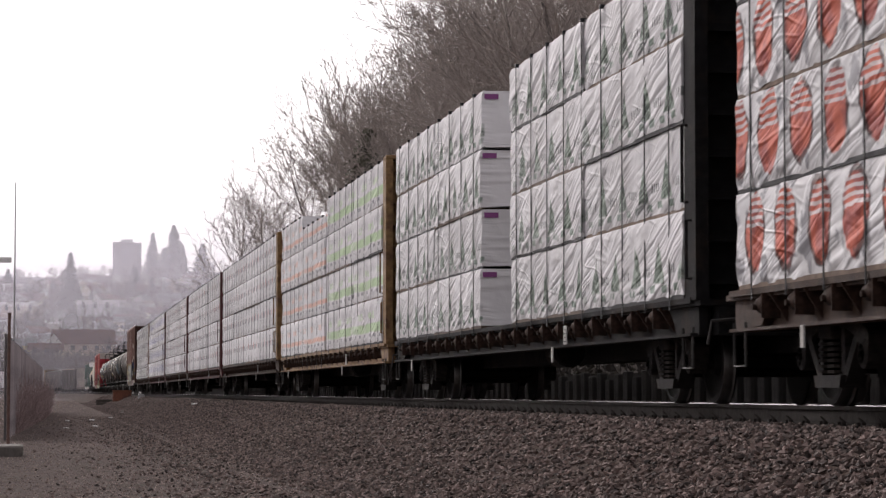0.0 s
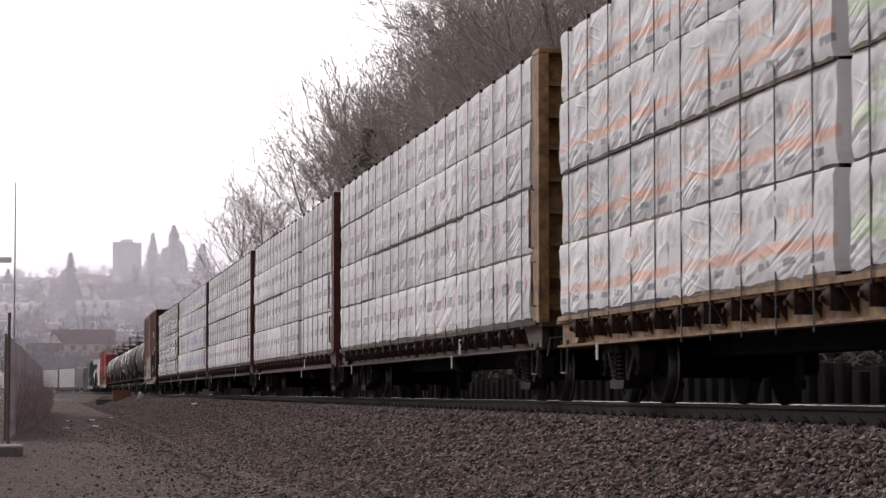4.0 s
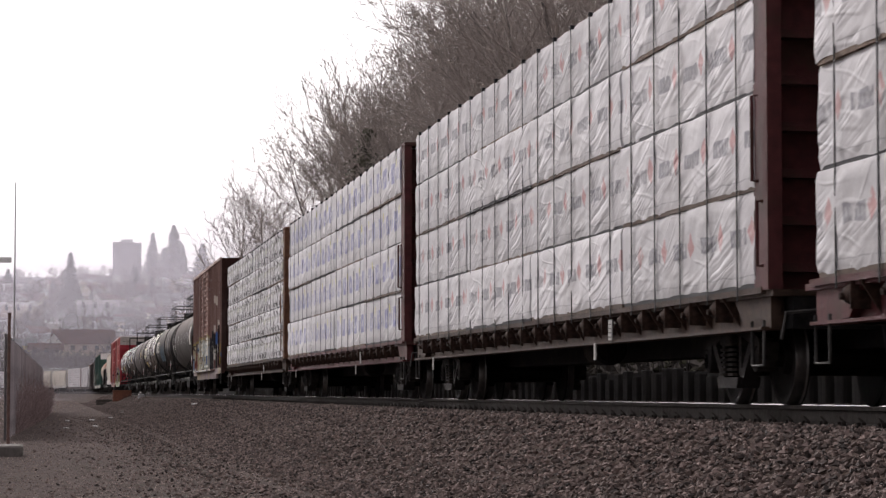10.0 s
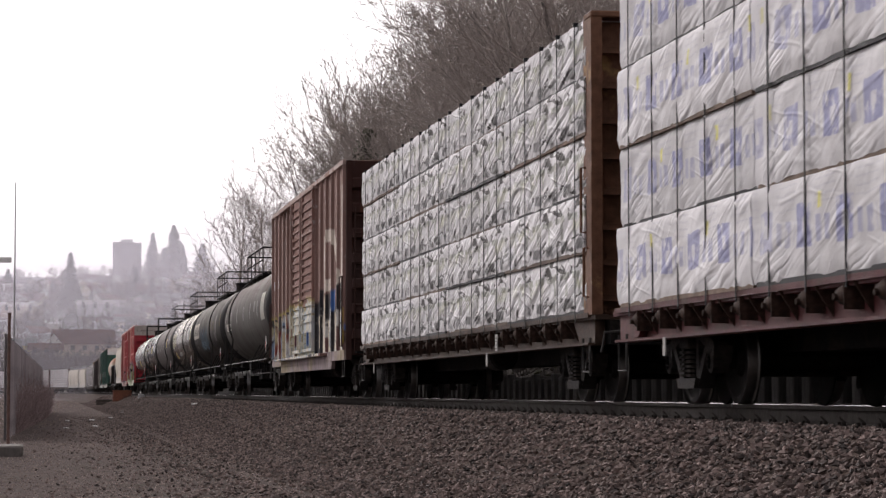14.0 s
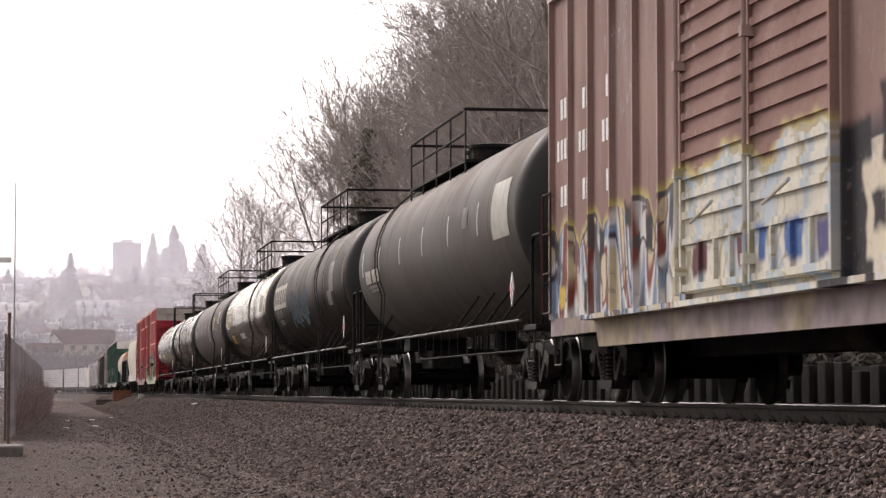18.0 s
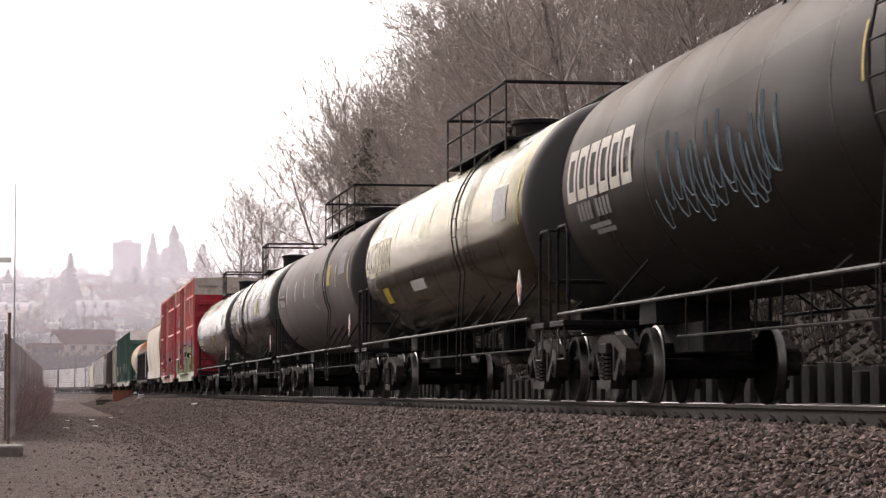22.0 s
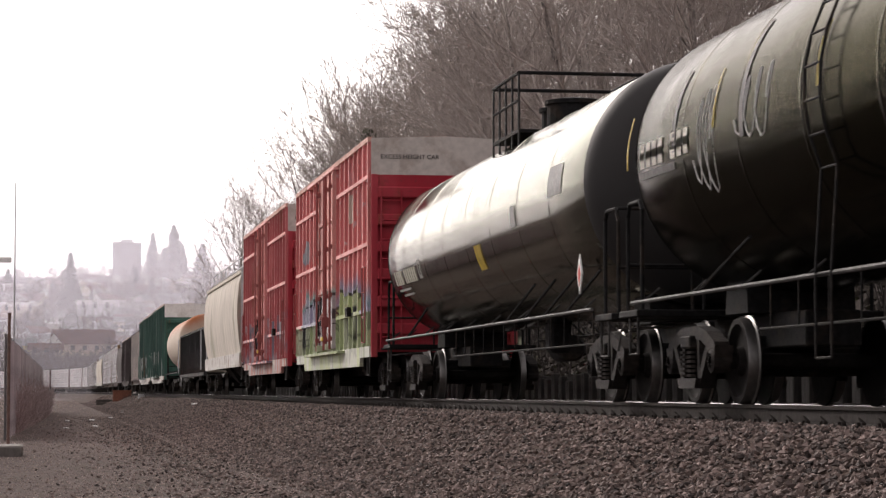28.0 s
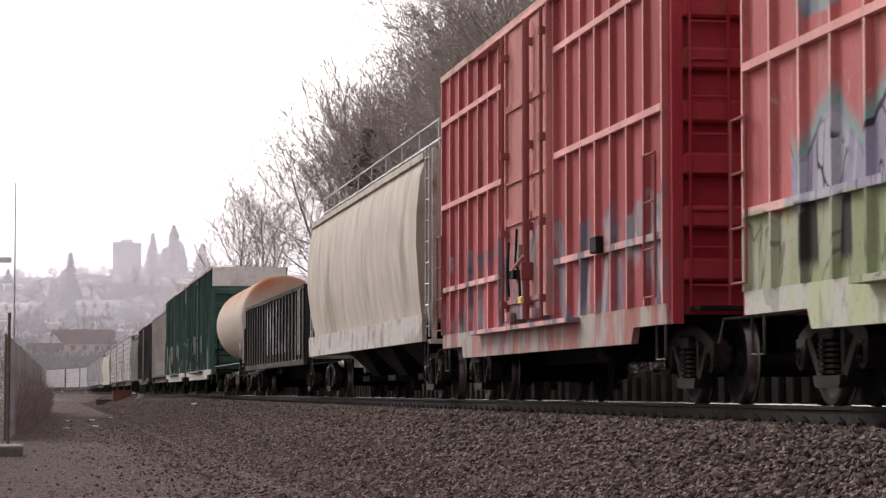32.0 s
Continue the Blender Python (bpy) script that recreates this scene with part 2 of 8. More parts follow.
        foot = k.math("MULTIPLY", k.math("MULTIPLY", cells(0.95, 0.1, 0.62, 0.06), k.band(k.z, 0.03, 0.17, 0.02)), k.ramp(k.noise(1.7, 3, shift=(4, 4, 1)), 0.42, 0.52))
        colour = ink(foot, 0.9, (0.09, 0.09, 0.09))
        olive = k.math("MULTIPLY", k.band(k.z, 0.3, 0.46, 0.05), k.ramp(k.noise(1.3, 3), 0.52, 0.6))
        colour = ink(olive, 0.35, (0.48, 0.5, 0.25))
        torn = k.noise(2.6, 4, stretch=(1, 0.6, 1.7), distort=0.8, rough=0.6)
        colour = k.mix(k.math("MULTIPLY", k.ramp(torn, 0.585, 0.61), 0.95), colour, k.mix(k.ramp(k.noise(5, 3), 0.45, 0.55), (0.035, 0.032, 0.03), (0.1, 0.093, 0.088)))
        # shade of the silver creases, painted at half strength
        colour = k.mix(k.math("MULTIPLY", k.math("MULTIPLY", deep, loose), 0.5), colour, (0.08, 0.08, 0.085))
    # the print is on the long side alone
    colour = k.mix(k.ramp(k.x, -1.385, -1.37), colour, plain)
    sheet = k.noise(1.1, 2, distort=0.7)
    loud = {"silver": 1.3, "red_blob": 1.2, "dark_green": 1.1}.get(print_kind, 1.0)
    deepness = {"dark_green": 0.5}.get(print_kind, 0.8) if loud > 1 else 0.34
    height = k.math("ADD", k.math("MULTIPLY", sheet, 0.028), k.math("MULTIPLY", k.math("ADD", k.math("MULTIPLY", pleat, 0.055 * loud), k.math("MULTIPLY", wide, 0.11 * loud)), loose))

    def folds(scale, rise, shift, width, high):
        """Long straight sharp folds that rise along the bundle."""
        across = k.math("ADD", k.math("SUBTRACT", flat_z, k.math("MULTIPLY", k.y, rise)), k.math("MULTIPLY", rnd, 7.0))
        across = k.math("ADD", across, k.math("MULTIPLY", k.noise(0.7, 1, shift=(shift, 0, 0)), 0.3))
        v = k.t.nodes.new("ShaderNodeCombineXYZ")
        k.put(v.inputs[0], across), k.put(v.inputs[1], k.math("MULTIPLY", k.y, 0.12)), k.put(v.inputs[2], shift)
        n = k.t.nodes.new("ShaderNodeTexNoise")
        n.inputs["Scale"].default_value, n.inputs["Detail"].default_value = scale, 0.0
        k.put(n.inputs["Vector"], v.outputs[0])
        line = k.ramp(k.math("ABSOLUTE", k.math("SUBTRACT", n.outputs[0], 0.5)), 0.0, width, 1.0, 0.0)
        where = k.ramp(k.noise(0.9, 2, stretch=(1, 0.7, 1), shift=(shift, 2, 4)), 0.46, 0.58)
        return k.math("MULTIPLY", k.math("MULTIPLY", line, where), high)
    height = k.math("ADD", height, folds(3.0, -0.3, 1.5, 0.09, 0.018 * deepness))
    height = k.math("ADD", height, folds(4.5, 0.2, 6.5, 0.08, 0.012 * deepness))
    height = k.math("ADD", height, folds(5.0, -0.55, 11.5, 0.08, 0.01 * deepness))
    height = k.math("ADD", height, k.math("MULTIPLY", k.noise(14, 3), 0.003))
    k.bump(height, 1.0, 1.0)
    return k.done(colour)


def graffiti_material(name, base, inks, low, high, seed, extent=(-20, 20), rough=0.75, rust=(0.16, 0.07, 0.04), cover=None):
    """Faded car paint, streaked with rust, sprayed over with outlined letter shapes between the heights low and high."""
    k = Nodes(name, rough=rough)
    k.b.inputs["Specular IOR Level"].default_value = 0.08
    fade = k.noise(0.7, 6, stretch=(1, 1, 0.35))
    colour = k.mix(k.ramp(fade, 0.35, 0.7), base, tuple(min(1, c * 1.3 + 0.03) for c in base))
    streak = k.noise(3.2, 6, stretch=(1, 1, 0.12), shift=(seed, 0, 0))
    colour = k.mix(k.ramp(streak, 0.58, 0.74, 0.0, 0.6), colour, rust)
    chalk = k.noise(2.0, 6, stretch=(1, 1, 0.2), shift=(0, seed, 3))
    colour = k.mix(k.ramp(chalk, 0.6, 0.8, 0.0, 0.35), colour, tuple(0.5 * c + 0.3 for c in base))
    if inks:
        wave = k.noise(1.0, 1.0, stretch=(0, 1, 0), shift=(seed, seed, 0))
        edge = k.math("ADD", k.z, k.math("MULTIPLY", wave, -1.5))
        top = high - 0.75
        area = k.math("MULTIPLY", k.ramp(edge, top, top + 0.04, 1.0, 0.0), k.ramp(k.z, low - 0.02, low + 0.02))
        area = k.math("MULTIPLY", area, k.band(k.y, extent[0], extent[1], 0.15))
        shape = k.noise(0.85, 1.0, stretch=(0, 1, 0.42), shift=(seed, seed * 2, 1), distort=0.9)
        spray = inks[0]
        for i, tint in enumerate(inks[1:]):
            lo = 0.4 + 0.24 / len(inks) * i
            spray = k.mix(k.ramp(shape, lo, lo + 0.05), spray, tint)
        letters = k.noise(1.5, 1.0, stretch=(0, 1, 0.55), shift=(seed * 3, seed, 4), distort=1.3)
        outline = k.math("MULTIPLY", k.band(letters, 0.465, 0.505, 0.008), k.ramp(k.noise(0.8, 2, shift=(5, seed, 1)), 0.4, 0.46))
        if cover:
            outline = 0.0
        spray = k.mix(k.math("MULTIPLY", outline, 0.9), spray, (0.02, 0.02, 0.025))
        gap = k.math("MULTIPLY", k.ramp(letters, 0.56, 0.58), k.ramp(k.noise(1.3, 2, shift=(2, 2, seed)), 0.46, 0.52))
        spray = k.mix(k.math("MULTIPLY", gap, 0.3 if cover else 0.9), spray, (0.035, 0.03, 0.035))
        if cover:
            area = k.math("MULTIPLY", area, k.ramp(k.noise(1.6, 4, stretch=(1, 1, 0.35), shift=(1, seed, 2)), *cover))
        colour = k.mix(k.math("MULTIPLY", area, k.ramp(k.noise(9, 4), 0.25, 0.4, 0.7, 0.97)), colour, spray)
    grime = k.noise(14, 5)
    colour = k.mix(k.ramp(grime, 0.5, 0.8, 0.0, 0.3), colour, (0.06, 0.05, 0.045))
    k.bump(k.noise(5, 4), 0.25, 0.01)
    return k.done(colour)


def sprayed_paint(name, base, seed, zones, low=None, patches=(), strokes_at=(), stroke_tint=(0.68, 0.61, 0.53), pieces=(), rust=(0.16, 0.07, 0.04), chalk=0.4, rough=0.75):
    """Faded, rusty car paint with rows of round-topped sprayed letters.
    zones: (from, to, foot of the crowns, rise, width of a letter, phase, fills, outline, halo, its reach).
    patches: (from, to, low, high, colour). strokes_at: broad straight strokes (foot y, foot z, head y, head z, half width).
    pieces: hand-sprayed strokes over all that (foot y, foot z, head y, head z, half width, colour)."""
    k = Nodes(name, rough=rough)
    k.b.inputs["Specular IOR Level"].default_value = 0.1
    pale = tuple(0.55 * c + 0.24 for c in base)
    colour = k.mix(k.ramp(k.noise(0.8, 6, stretch=(1, 1, 0.4), shift=(seed, 1, 0)), 0.4, 0.68), base, tuple(c * 1.25 + 0.02 for c in base))
    colour = k.mix(k.ramp(k.noise(2.2, 7, stretch=(1, 1, 0.22), shift=(0, seed, 3)), 0.5, 0.72, 0.0, chalk), colour, pale)
    colour = k.mix(k.ramp(k.noise(3.4, 6, stretch=(1, 1, 0.1), shift=(seed, 0, 0)), 0.58, 0.74, 0.0, 0.55), colour, rust)
    scratch = k.math("MULTIPLY", k.ramp(k.noise(7, 3, stretch=(1, 1, 0.5), shift=(seed, 4, 4), distort=1.0), 0.62, 0.65), k.ramp(k.noise(0.5, 2, shift=(6, seed, 1)), 0.52, 0.6))
    colour = k.mix(k.math("MULTIPLY", scratch, 0.6), colour, tuple(0.3 * c + 0.36 for c in base))
    wear = k.ramp(k.noise(10, 5), 0.28, 0.42, 0.72, 0.97)
    wander = k.math("MULTIPLY", k.math("SUBTRACT", k.noise(1.3, 2, stretch=(0, 1, 0), shift=(seed, 2, 2)), 0.5), 0.7)
    strokes = k.noise(1.5, 1.0, stretch=(0, 1, 0.5), shift=(seed * 3, seed, 4), distort=1.4)
    shade = k.noise(0.9, 2.0, stretch=(0, 1, 0.4), shift=(seed, seed * 2, 1), distort=0.7)
    if strokes_at:
        mask = 0.0
        for ya, za, yb, zb, half_width in strokes_at:
            if abs(zb - za) > 0.5:
                middle = k.math("ADD", k.math("MULTIPLY", k.math("SUBTRACT", k.z, za), (yb - ya) / (zb - za)), ya)
                one = k.math("MULTIPLY", k.band(k.math("SUBTRACT", k.y, middle), -half_width, half_width, 0.03), k.band(k.z, za, zb, 0.03))
            else:
                one = k.math("MULTIPLY", k.band(k.z, za - half_width, za + half_width, 0.03), k.band(k.y, ya, yb, 0.06))
            mask = k.math("MAXIMUM", mask, one)
        colour = k.mix(k.math("MULTIPLY", mask, k.ramp(k.noise(5, 5, shift=(1, 1, seed)), 0.3, 0.45, 0.55, 0.95)), colour, stroke_tint)
    for y0, y1, foot, rise, width, phase, fill, outline, halo, reach in zones:
        u = k.math("MULTIPLY", k.math("ADD", k.y, phase), math.pi / width)
        crown = k.math("POWER", k.math("ABSOLUTE", k.math("SINE", u)), 0.6)
        edge = k.math("SUBTRACT", k.math("ADD", k.math("MULTIPLY", crown, rise), k.math("ADD", wander, foot)), k.z)
        inside = k.ramp(edge, -0.01, 0.02)
        body = fill[0]
        for i, tint in enumerate(fill[1:]):
            lo = 0.5 + 0.24 * ((i + 1) / len(fill) - 0.5)
            body = k.mix(k.ramp(shade, lo - 0.012, lo + 0.012), body, tint)
        lines = k.math("MAXIMUM", k.band(edge, 0.0, 0.075, 0.015), k.band(strokes, 0.475, 0.51, 0.008))
        lines = k.math("MULTIPLY", lines, k.ramp(k.noise(0.9, 2, shift=(5, seed, 1)), 0.42, 0.5, 0.15, 0.95))
        body = k.mix(lines, body, outline)
        body = k.mix(inside, halo, body)
        mask = k.math("MULTIPLY", k.ramp(edge, -reach, 0.02), k.band(k.y, y0, y1, 0.06))
        colour = k.mix(k.math("MULTIPLY", mask, wear), colour, body)
    if pieces:
        shaky_y = k.math("ADD", k.y, k.math("MULTIPLY", k.math("SUBTRACT", k.noise(1.6, 2, shift=(3, seed, 8)), 0.5), 0.45))
        shaky_z = k.math("ADD", k.z, k.math("MULTIPLY", k.math("SUBTRACT", k.noise(1.8, 2, shift=(9, seed, 2)), 0.5), 0.3))
        for ya, za, yb, zb, half_width, tint in pieces:
            soft = min(0.03, half_width * 0.4)
            lean = (yb - ya) / (zb - za)
            middle = k.math("ADD", k.math("MULTIPLY", k.math("SUBTRACT", k.z, za), lean), ya)
            span = k.math("SUBTRACT", shaky_y if half_width > 0.06 else k.y, middle)
            one = k.math("MULTIPLY", k.band(span, -half_width, half_width, soft), k.band(shaky_z, za, zb, 0.05))
            colour = k.mix(k.math("MULTIPLY", one, wear), colour, tint)
    for y0, y1, z0, z1, tint in patches:
        frayed = k.math("ADD", k.math("MULTIPLY", k.band(k.y, y0, y1, 0.25), k.band(k.z, z0, z1, 0.2)), k.math("MULTIPLY", k.math("SUBTRACT", k.noise(3, 4, stretch=(1, 1, 0.4), shift=(y0, 0, 0)), 0.5), 1.2))
        colour = k.mix(k.math("MULTIPLY", k.ramp(frayed, 0.5, 0.62), wear), colour, k.mix(k.ramp(shade, 0.4, 0.5), tint, tuple(0.5 * c + 0.28 for c in tint)))
    if low:
        top, tones, darks = low
        field = k.mix(k.ramp(shade, 0.42, 0.58), tones[0], tones[1])
        cols = k.noise(2.1, 2, stretch=(0, 1, 0.12), shift=(seed, 7, 1))
        field = k.mix(k.math("MULTIPLY", k.ramp(cols, 0.55, 0.59), k.ramp(k.z, 1.15, 1.3)), field, darks[0])
        field = k.mix(k.math("MULTIPLY", k.ramp(k.noise(4.5, 1, stretch=(0, 1, 0.1), shift=(seed, 3, 9)), 0.71, 0.73), k.ramp(k.z, 1.2, 1.3)), field, darks[1])
        field = k.mix(k.math("MULTIPLY", k.band(strokes, 0.47, 0.505, 0.01), 0.5), field, darks[0])
        colour = k.mix(k.math("MULTIPLY", k.ramp(k.math("ADD", k.z, k.math("MULTIPLY", wander, 0.3)), top - 0.03, top + 0.03, 1.0, 0.0), wear), colour, field)
    colour = k.mix(k.ramp(k.noise(14, 5), 0.5, 0.8, 0.0, 0.3), colour, (0.06, 0.05, 0.045))
    k.bump(k.noise(5, 4), 0.25, 0.01)
    return k.done(colour)


def tank_paint(name, base, dust_sheen, dust_sheen_amount, rough, seed=0.0, spec=0.5, tint=(1, 1, 1), metal=0.0, shoulder=(2.3, 3.9)):
    """Tank paint with road-dusty shoulders, on the gloss blacks a painted sheen of sky, and faint streaks that run down
    the sides.
    """
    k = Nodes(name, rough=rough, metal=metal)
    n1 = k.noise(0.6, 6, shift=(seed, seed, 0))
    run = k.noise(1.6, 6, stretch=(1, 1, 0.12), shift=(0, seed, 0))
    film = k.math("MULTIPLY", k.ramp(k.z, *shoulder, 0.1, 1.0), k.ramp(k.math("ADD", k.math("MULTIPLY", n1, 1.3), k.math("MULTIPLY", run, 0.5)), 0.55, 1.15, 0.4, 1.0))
    film = k.math("MULTIPLY", film, dust_sheen_amount)
    colour = k.mix(film, base, dust_sheen)
    splash = k.math("MULTIPLY", k.ramp(k.noise(2.4, 6, stretch=(1, 1, 0.3), shift=(seed, 0, 5)), 0.56, 0.75), k.ramp(k.z, 1.2, 2.4, 0.35, 0.0))
    colour = k.mix(splash, colour, (0.16, 0.14, 0.12))
    k.put(k.b.inputs["Roughness"], k.ramp(n1, 0.3, 0.75, rough - 0.04, min(0.9, rough + 0.1)))
    k.b.inputs["Specular IOR Level"].default_value = spec
    k.b.inputs["Specular Tint"].default_value = (*tint, 1)
    k.bump(k.noise(0.7, 2), 0.04, 0.02)
    return k.done(colour)


M_STEEL_DARK = material("grimy_black_steel", (0.012, 0.0117, 0.0122), 0.78, grain=0.4, scale=14, spots=(0.028, 0.022, 0.018), bump=0.3, spec=0.12)
M_CAST = material("dusty_cast_iron", (0.0135, 0.012, 0.012), 0.75, grain=0.4, scale=12, spots=(0.026, 0.021, 0.018), bump=0.4, spec=0.15)
M_WHEEL = material("rolled_wheel_steel", (0.013, 0.0115, 0.011), 0.75, grain=0.3, scale=20, spots=(0.01, 0.009, 0.008), spec=0.08)
M_TREAD = material("worn_wheel_tread", (0.17, 0.165, 0.16), 0.42, metal=1.0, grain=0.2, scale=20)
M_RAILHEAD = material("polished_rail_steel", (0.85, 0.83, 0.8), 0.25, metal=1.0, grain=0.15, scale=30)
M_RAIL = material("rusty_rail_steel", (0.03, 0.026, 0.024), 0.85, grain=0.35, scale=10, spots=(0.025, 0.02, 0.018), bump=0.3, spec=0.08)
M_TIE = material("weathered_tie_timber", (0.06, 0.05, 0.042), 0.9, grain=0.4, scale=9, stretch=(0.3, 3, 3), bump=0.6, vary=0.3)
M_STRAP = material("black_steel_strap", (0.016, 0.016, 0.018), 0.6, spec=0.2)
M_DUNNAGE = material("dunnage_timber", (0.13, 0.09, 0.065), 0.85, grain=0.4, vary=0.35)
M_BLACK_CAR = material("black_car_paint", (0.012, 0.0115, 0.012), 0.7, grain=0.3, spots=(0.024, 0.018, 0.015), bump=0.2, spec=0.05)
M_YELLOW_CAR = material("yellow_car_paint", (0.25, 0.155, 0.07), 0.65, grain=0.3, spots=(0.12, 0.06, 0.035), spot_scale=3.0, spot_edge=(0.46, 0.62), bump=0.2, spec=0.25)
M_OCHRE_CAR = material("rusted_ochre_car_paint", (0.15, 0.075, 0.045), 0.7, grain=0.3, spots=(0.36, 0.22, 0.09), spot_scale=1.6, spot_edge=(0.56, 0.68), bump=0.2, spec=0.2)
M_MAROON_CAR = material("maroon_car_paint", (0.085, 0.024, 0.025), 0.6, grain=0.25, spots=(0.05, 0.022, 0.017), spot_scale=2.0, bump=0.2, spec=0.2)
M_BROWN_SILL = material("brown_sill_paint", (0.05, 0.03, 0.021), 0.7, grain=0.35, spots=(0.04, 0.025, 0.018), spot_scale=3.0, bump=0.3, spec=0.2)
M_WHITE_PLATE = material("white_stencil_paint", (0.7, 0.7, 0.68), 0.6, grain=0.2, scale=20)
M_TAG_PLATE = material("dirty_tag_paint", (0.36, 0.35, 0.33), 0.7, grain=0.25, scale=20)
M_YELLOW_PLATE = material("yellow_decal", (0.65, 0.48, 0.05), 0.5, grain=0.2)
M_RED_PLATE = material("red_placard", (0.5, 0.06, 0.05), 0.5)
M_REFLECT = material("white_reflector_tape", (0.85, 0.85, 0.82), 0.4)
M_HANDRAIL = material("worn_black_handrail", (0.035, 0.034, 0.033), 0.6, grain=0.3, scale=12, spots=(0.075, 0.071, 0.068), spec=0.15)
M_WINCH = material("rusty_winch_steel", (0.045, 0.026, 0.02), 0.8, grain=0.4, scale=14, spots=(0.02, 0.015, 0.013), bump=0.3, spec=0.08)
M_STENCIL = material("faded_grey_stencil", (0.3, 0.29, 0.28), 0.6, grain=0.3, scale=14)
M_GALV = material("galvanised_steel", (0.42, 0.42, 0.43), 0.45, metal=0.7, grain=0.2, scale=12)


# ---- mesh helpers ----
def box(bm, x0, x1, y0, y1, z0, z1):
    v = [bm.verts.new(p) for p in ((x0, y0, z0), (x1, y0, z0), (x1, y1, z0), (x0, y1, z0), (x0, y0, z1), (x1, y0, z1), (x1, y1, z1), (x0, y1, z1))]
    for f in ((3, 2, 1, 0), (4, 5, 6, 7), (0, 1, 5, 4), (1, 2, 6, 5), (2, 3, 7, 6), (3, 0, 4, 7)):
        bm.faces.new([v[i] for i in f])


def bevelled(bm, r=0.01, segments=1):
    bmesh.ops.bevel(bm, geom=list(bm.edges), offset=r, segments=segments, affect="EDGES", clamp_overlap=True)


def rod(bm, a, b, r, n=6, r2=None):
    a, b = Vector(a), Vector(b)
    d = (b - a).normalized()
    side = d.orthogonal().normalized()
    other = d.cross(side)
    r2 = r if r2 is None else r2
    rings = []
    for p, rad in ((a, r), (b, r2)):
        rings.append([bm.verts.new(p + (side * math.cos(2 * math.pi * i / n) + other * math.sin(2 * math.pi * i / n)) * rad) for i in range(n)])
    for i in range(n):
        bm.faces.new((rings[0][i], rings[0][(i + 1) % n], rings[1][(i + 1) % n], rings[1][i]))
    bm.faces.new(rings[0][::-1])
    bm.faces.new(rings[1])


def pipe(bm, pts, r, n=6):
    pts = [Vector(p) for p in pts]
    rings = []
    side = (pts[1] - pts[0]).orthogonal().normalized()
    for i, p in enumerate(pts):
        d = (pts[min(i + 1, len(pts) - 1)] - pts[max(i - 1, 0)]).normalized()
        side = (side - d * side.dot(d)).normalized()
        other = d.cross(side)
        rings.append([bm.verts.new(p + (side * math.cos(2 * math.pi * k / n) + other * math.sin(2 * math.pi * k / n)) * r) for k in range(n)])
    for a, b in zip(rings, rings[1:]):
        for k in range(n):
            bm.faces.new((a[k], a[(k + 1) % n], b[(k + 1) % n], b[k]))
    bm.faces.new(rings[0][::-1])
    bm.faces.new(rings[-1])


def beam(bm, a, b, w, h):
    """A rectangular bar from a to b, w wide across x and h deep."""
    a, b = Vector(a), Vector(b)
    d = (b - a).normalized()
    side = Vector((1, 0, 0)) if abs(d.x) < 0.9 else Vector((0, 1, 0))
    up = d.cross(side).normalized()
    v = [bm.verts.new(p + side * sx * w / 2 + up * sz * h / 2) for p in (a, b) for sx, sz in ((-1, -1), (1, -1), (1, 1), (-1, 1))]
    for f in ((3, 2, 1, 0), (4, 5, 6, 7), (0, 1, 5, 4), (1, 2, 6, 5), (2, 3, 7, 6), (3, 0, 4, 7)):
        bm.faces.new([v[i] for i in f])


def slab(bm, outline, x0, x1):
    """A plate: an outline in (y, z), extruded from x0 to x1."""
    a = [bm.verts.new((x0, y, z)) for y, z in outline]
    b = [bm.verts.new((x1, y, z)) for y, z in outline]
    n = len(outline)
    bm.faces.new(a)
    bm.faces.new(b[::-1])
    for i in range(n):
        bm.faces.new((a[i], b[i], b[(i + 1) % n], a[(i + 1) % n]))


def lathe(bm, profile, n=32, axis="y", centre=(0, 0, 0)):
    """Turn a profile of (along, radius) round the axis y or x."""
    c = Vector(centre)
    rings = []
    for along, r in profile:
        ring = []
        for i in range(n):
            a = 2 * math.pi * i / n
            u, w = r * math.cos(a), r * math.sin(a)
            ring.append(bm.verts.new(c + (Vector((u, along, w)) if axis == "y" else Vector((along, u, w)))))
        rings.append(ring)
    for r0, r1 in zip(rings, rings[1:]):
        for i in range(n):
            bm.faces.new((r0[i], r0[(i + 1) % n], r1[(i + 1) % n], r1[i]))
    bm.faces.new(rings[0])
    bm.faces.new(rings[-1][::-1])


def mesh(bm, name, mat, smooth=False):
    bmesh.ops.recalc_face_normals(bm, faces=list(bm.faces))
    me = bpy.data.meshes.new(name)
    bm.to_mesh(me)
    bm.free()
    me.materials.append(mat)
    if smooth:
        for f in me.polygons:
            f.use_smooth = True
        me.set_sharp_from_angle(angle=radians(40))
    return me


def put(name, me, parent=None, m=None, label=""):
    ob = new(name, me)
    if parent:
        ob.parent = parent
    if m is not None:
        ob.matrix_basis = m
    if label:
        ob["label"] = label
    return ob


def part(name, bm, mat, parent, label="", smooth=False):
    """Links a bmesh as one mesh object under a thing or a part."""
    return put(name, mesh(bm, name, mat, smooth), parent, None, label)


CACHE = {}


def shared(key, build):
    if key not in CACHE:
        CACHE[key] = build()
    return CACHE[key]


def thing(name, label, category, group="", kind="", at=None):
    ob = new(name)
    ob.empty_display_size = 0.5
    if at is not None:
        ob.matrix_basis = at
    return tagged(ob, label, category, group, kind)


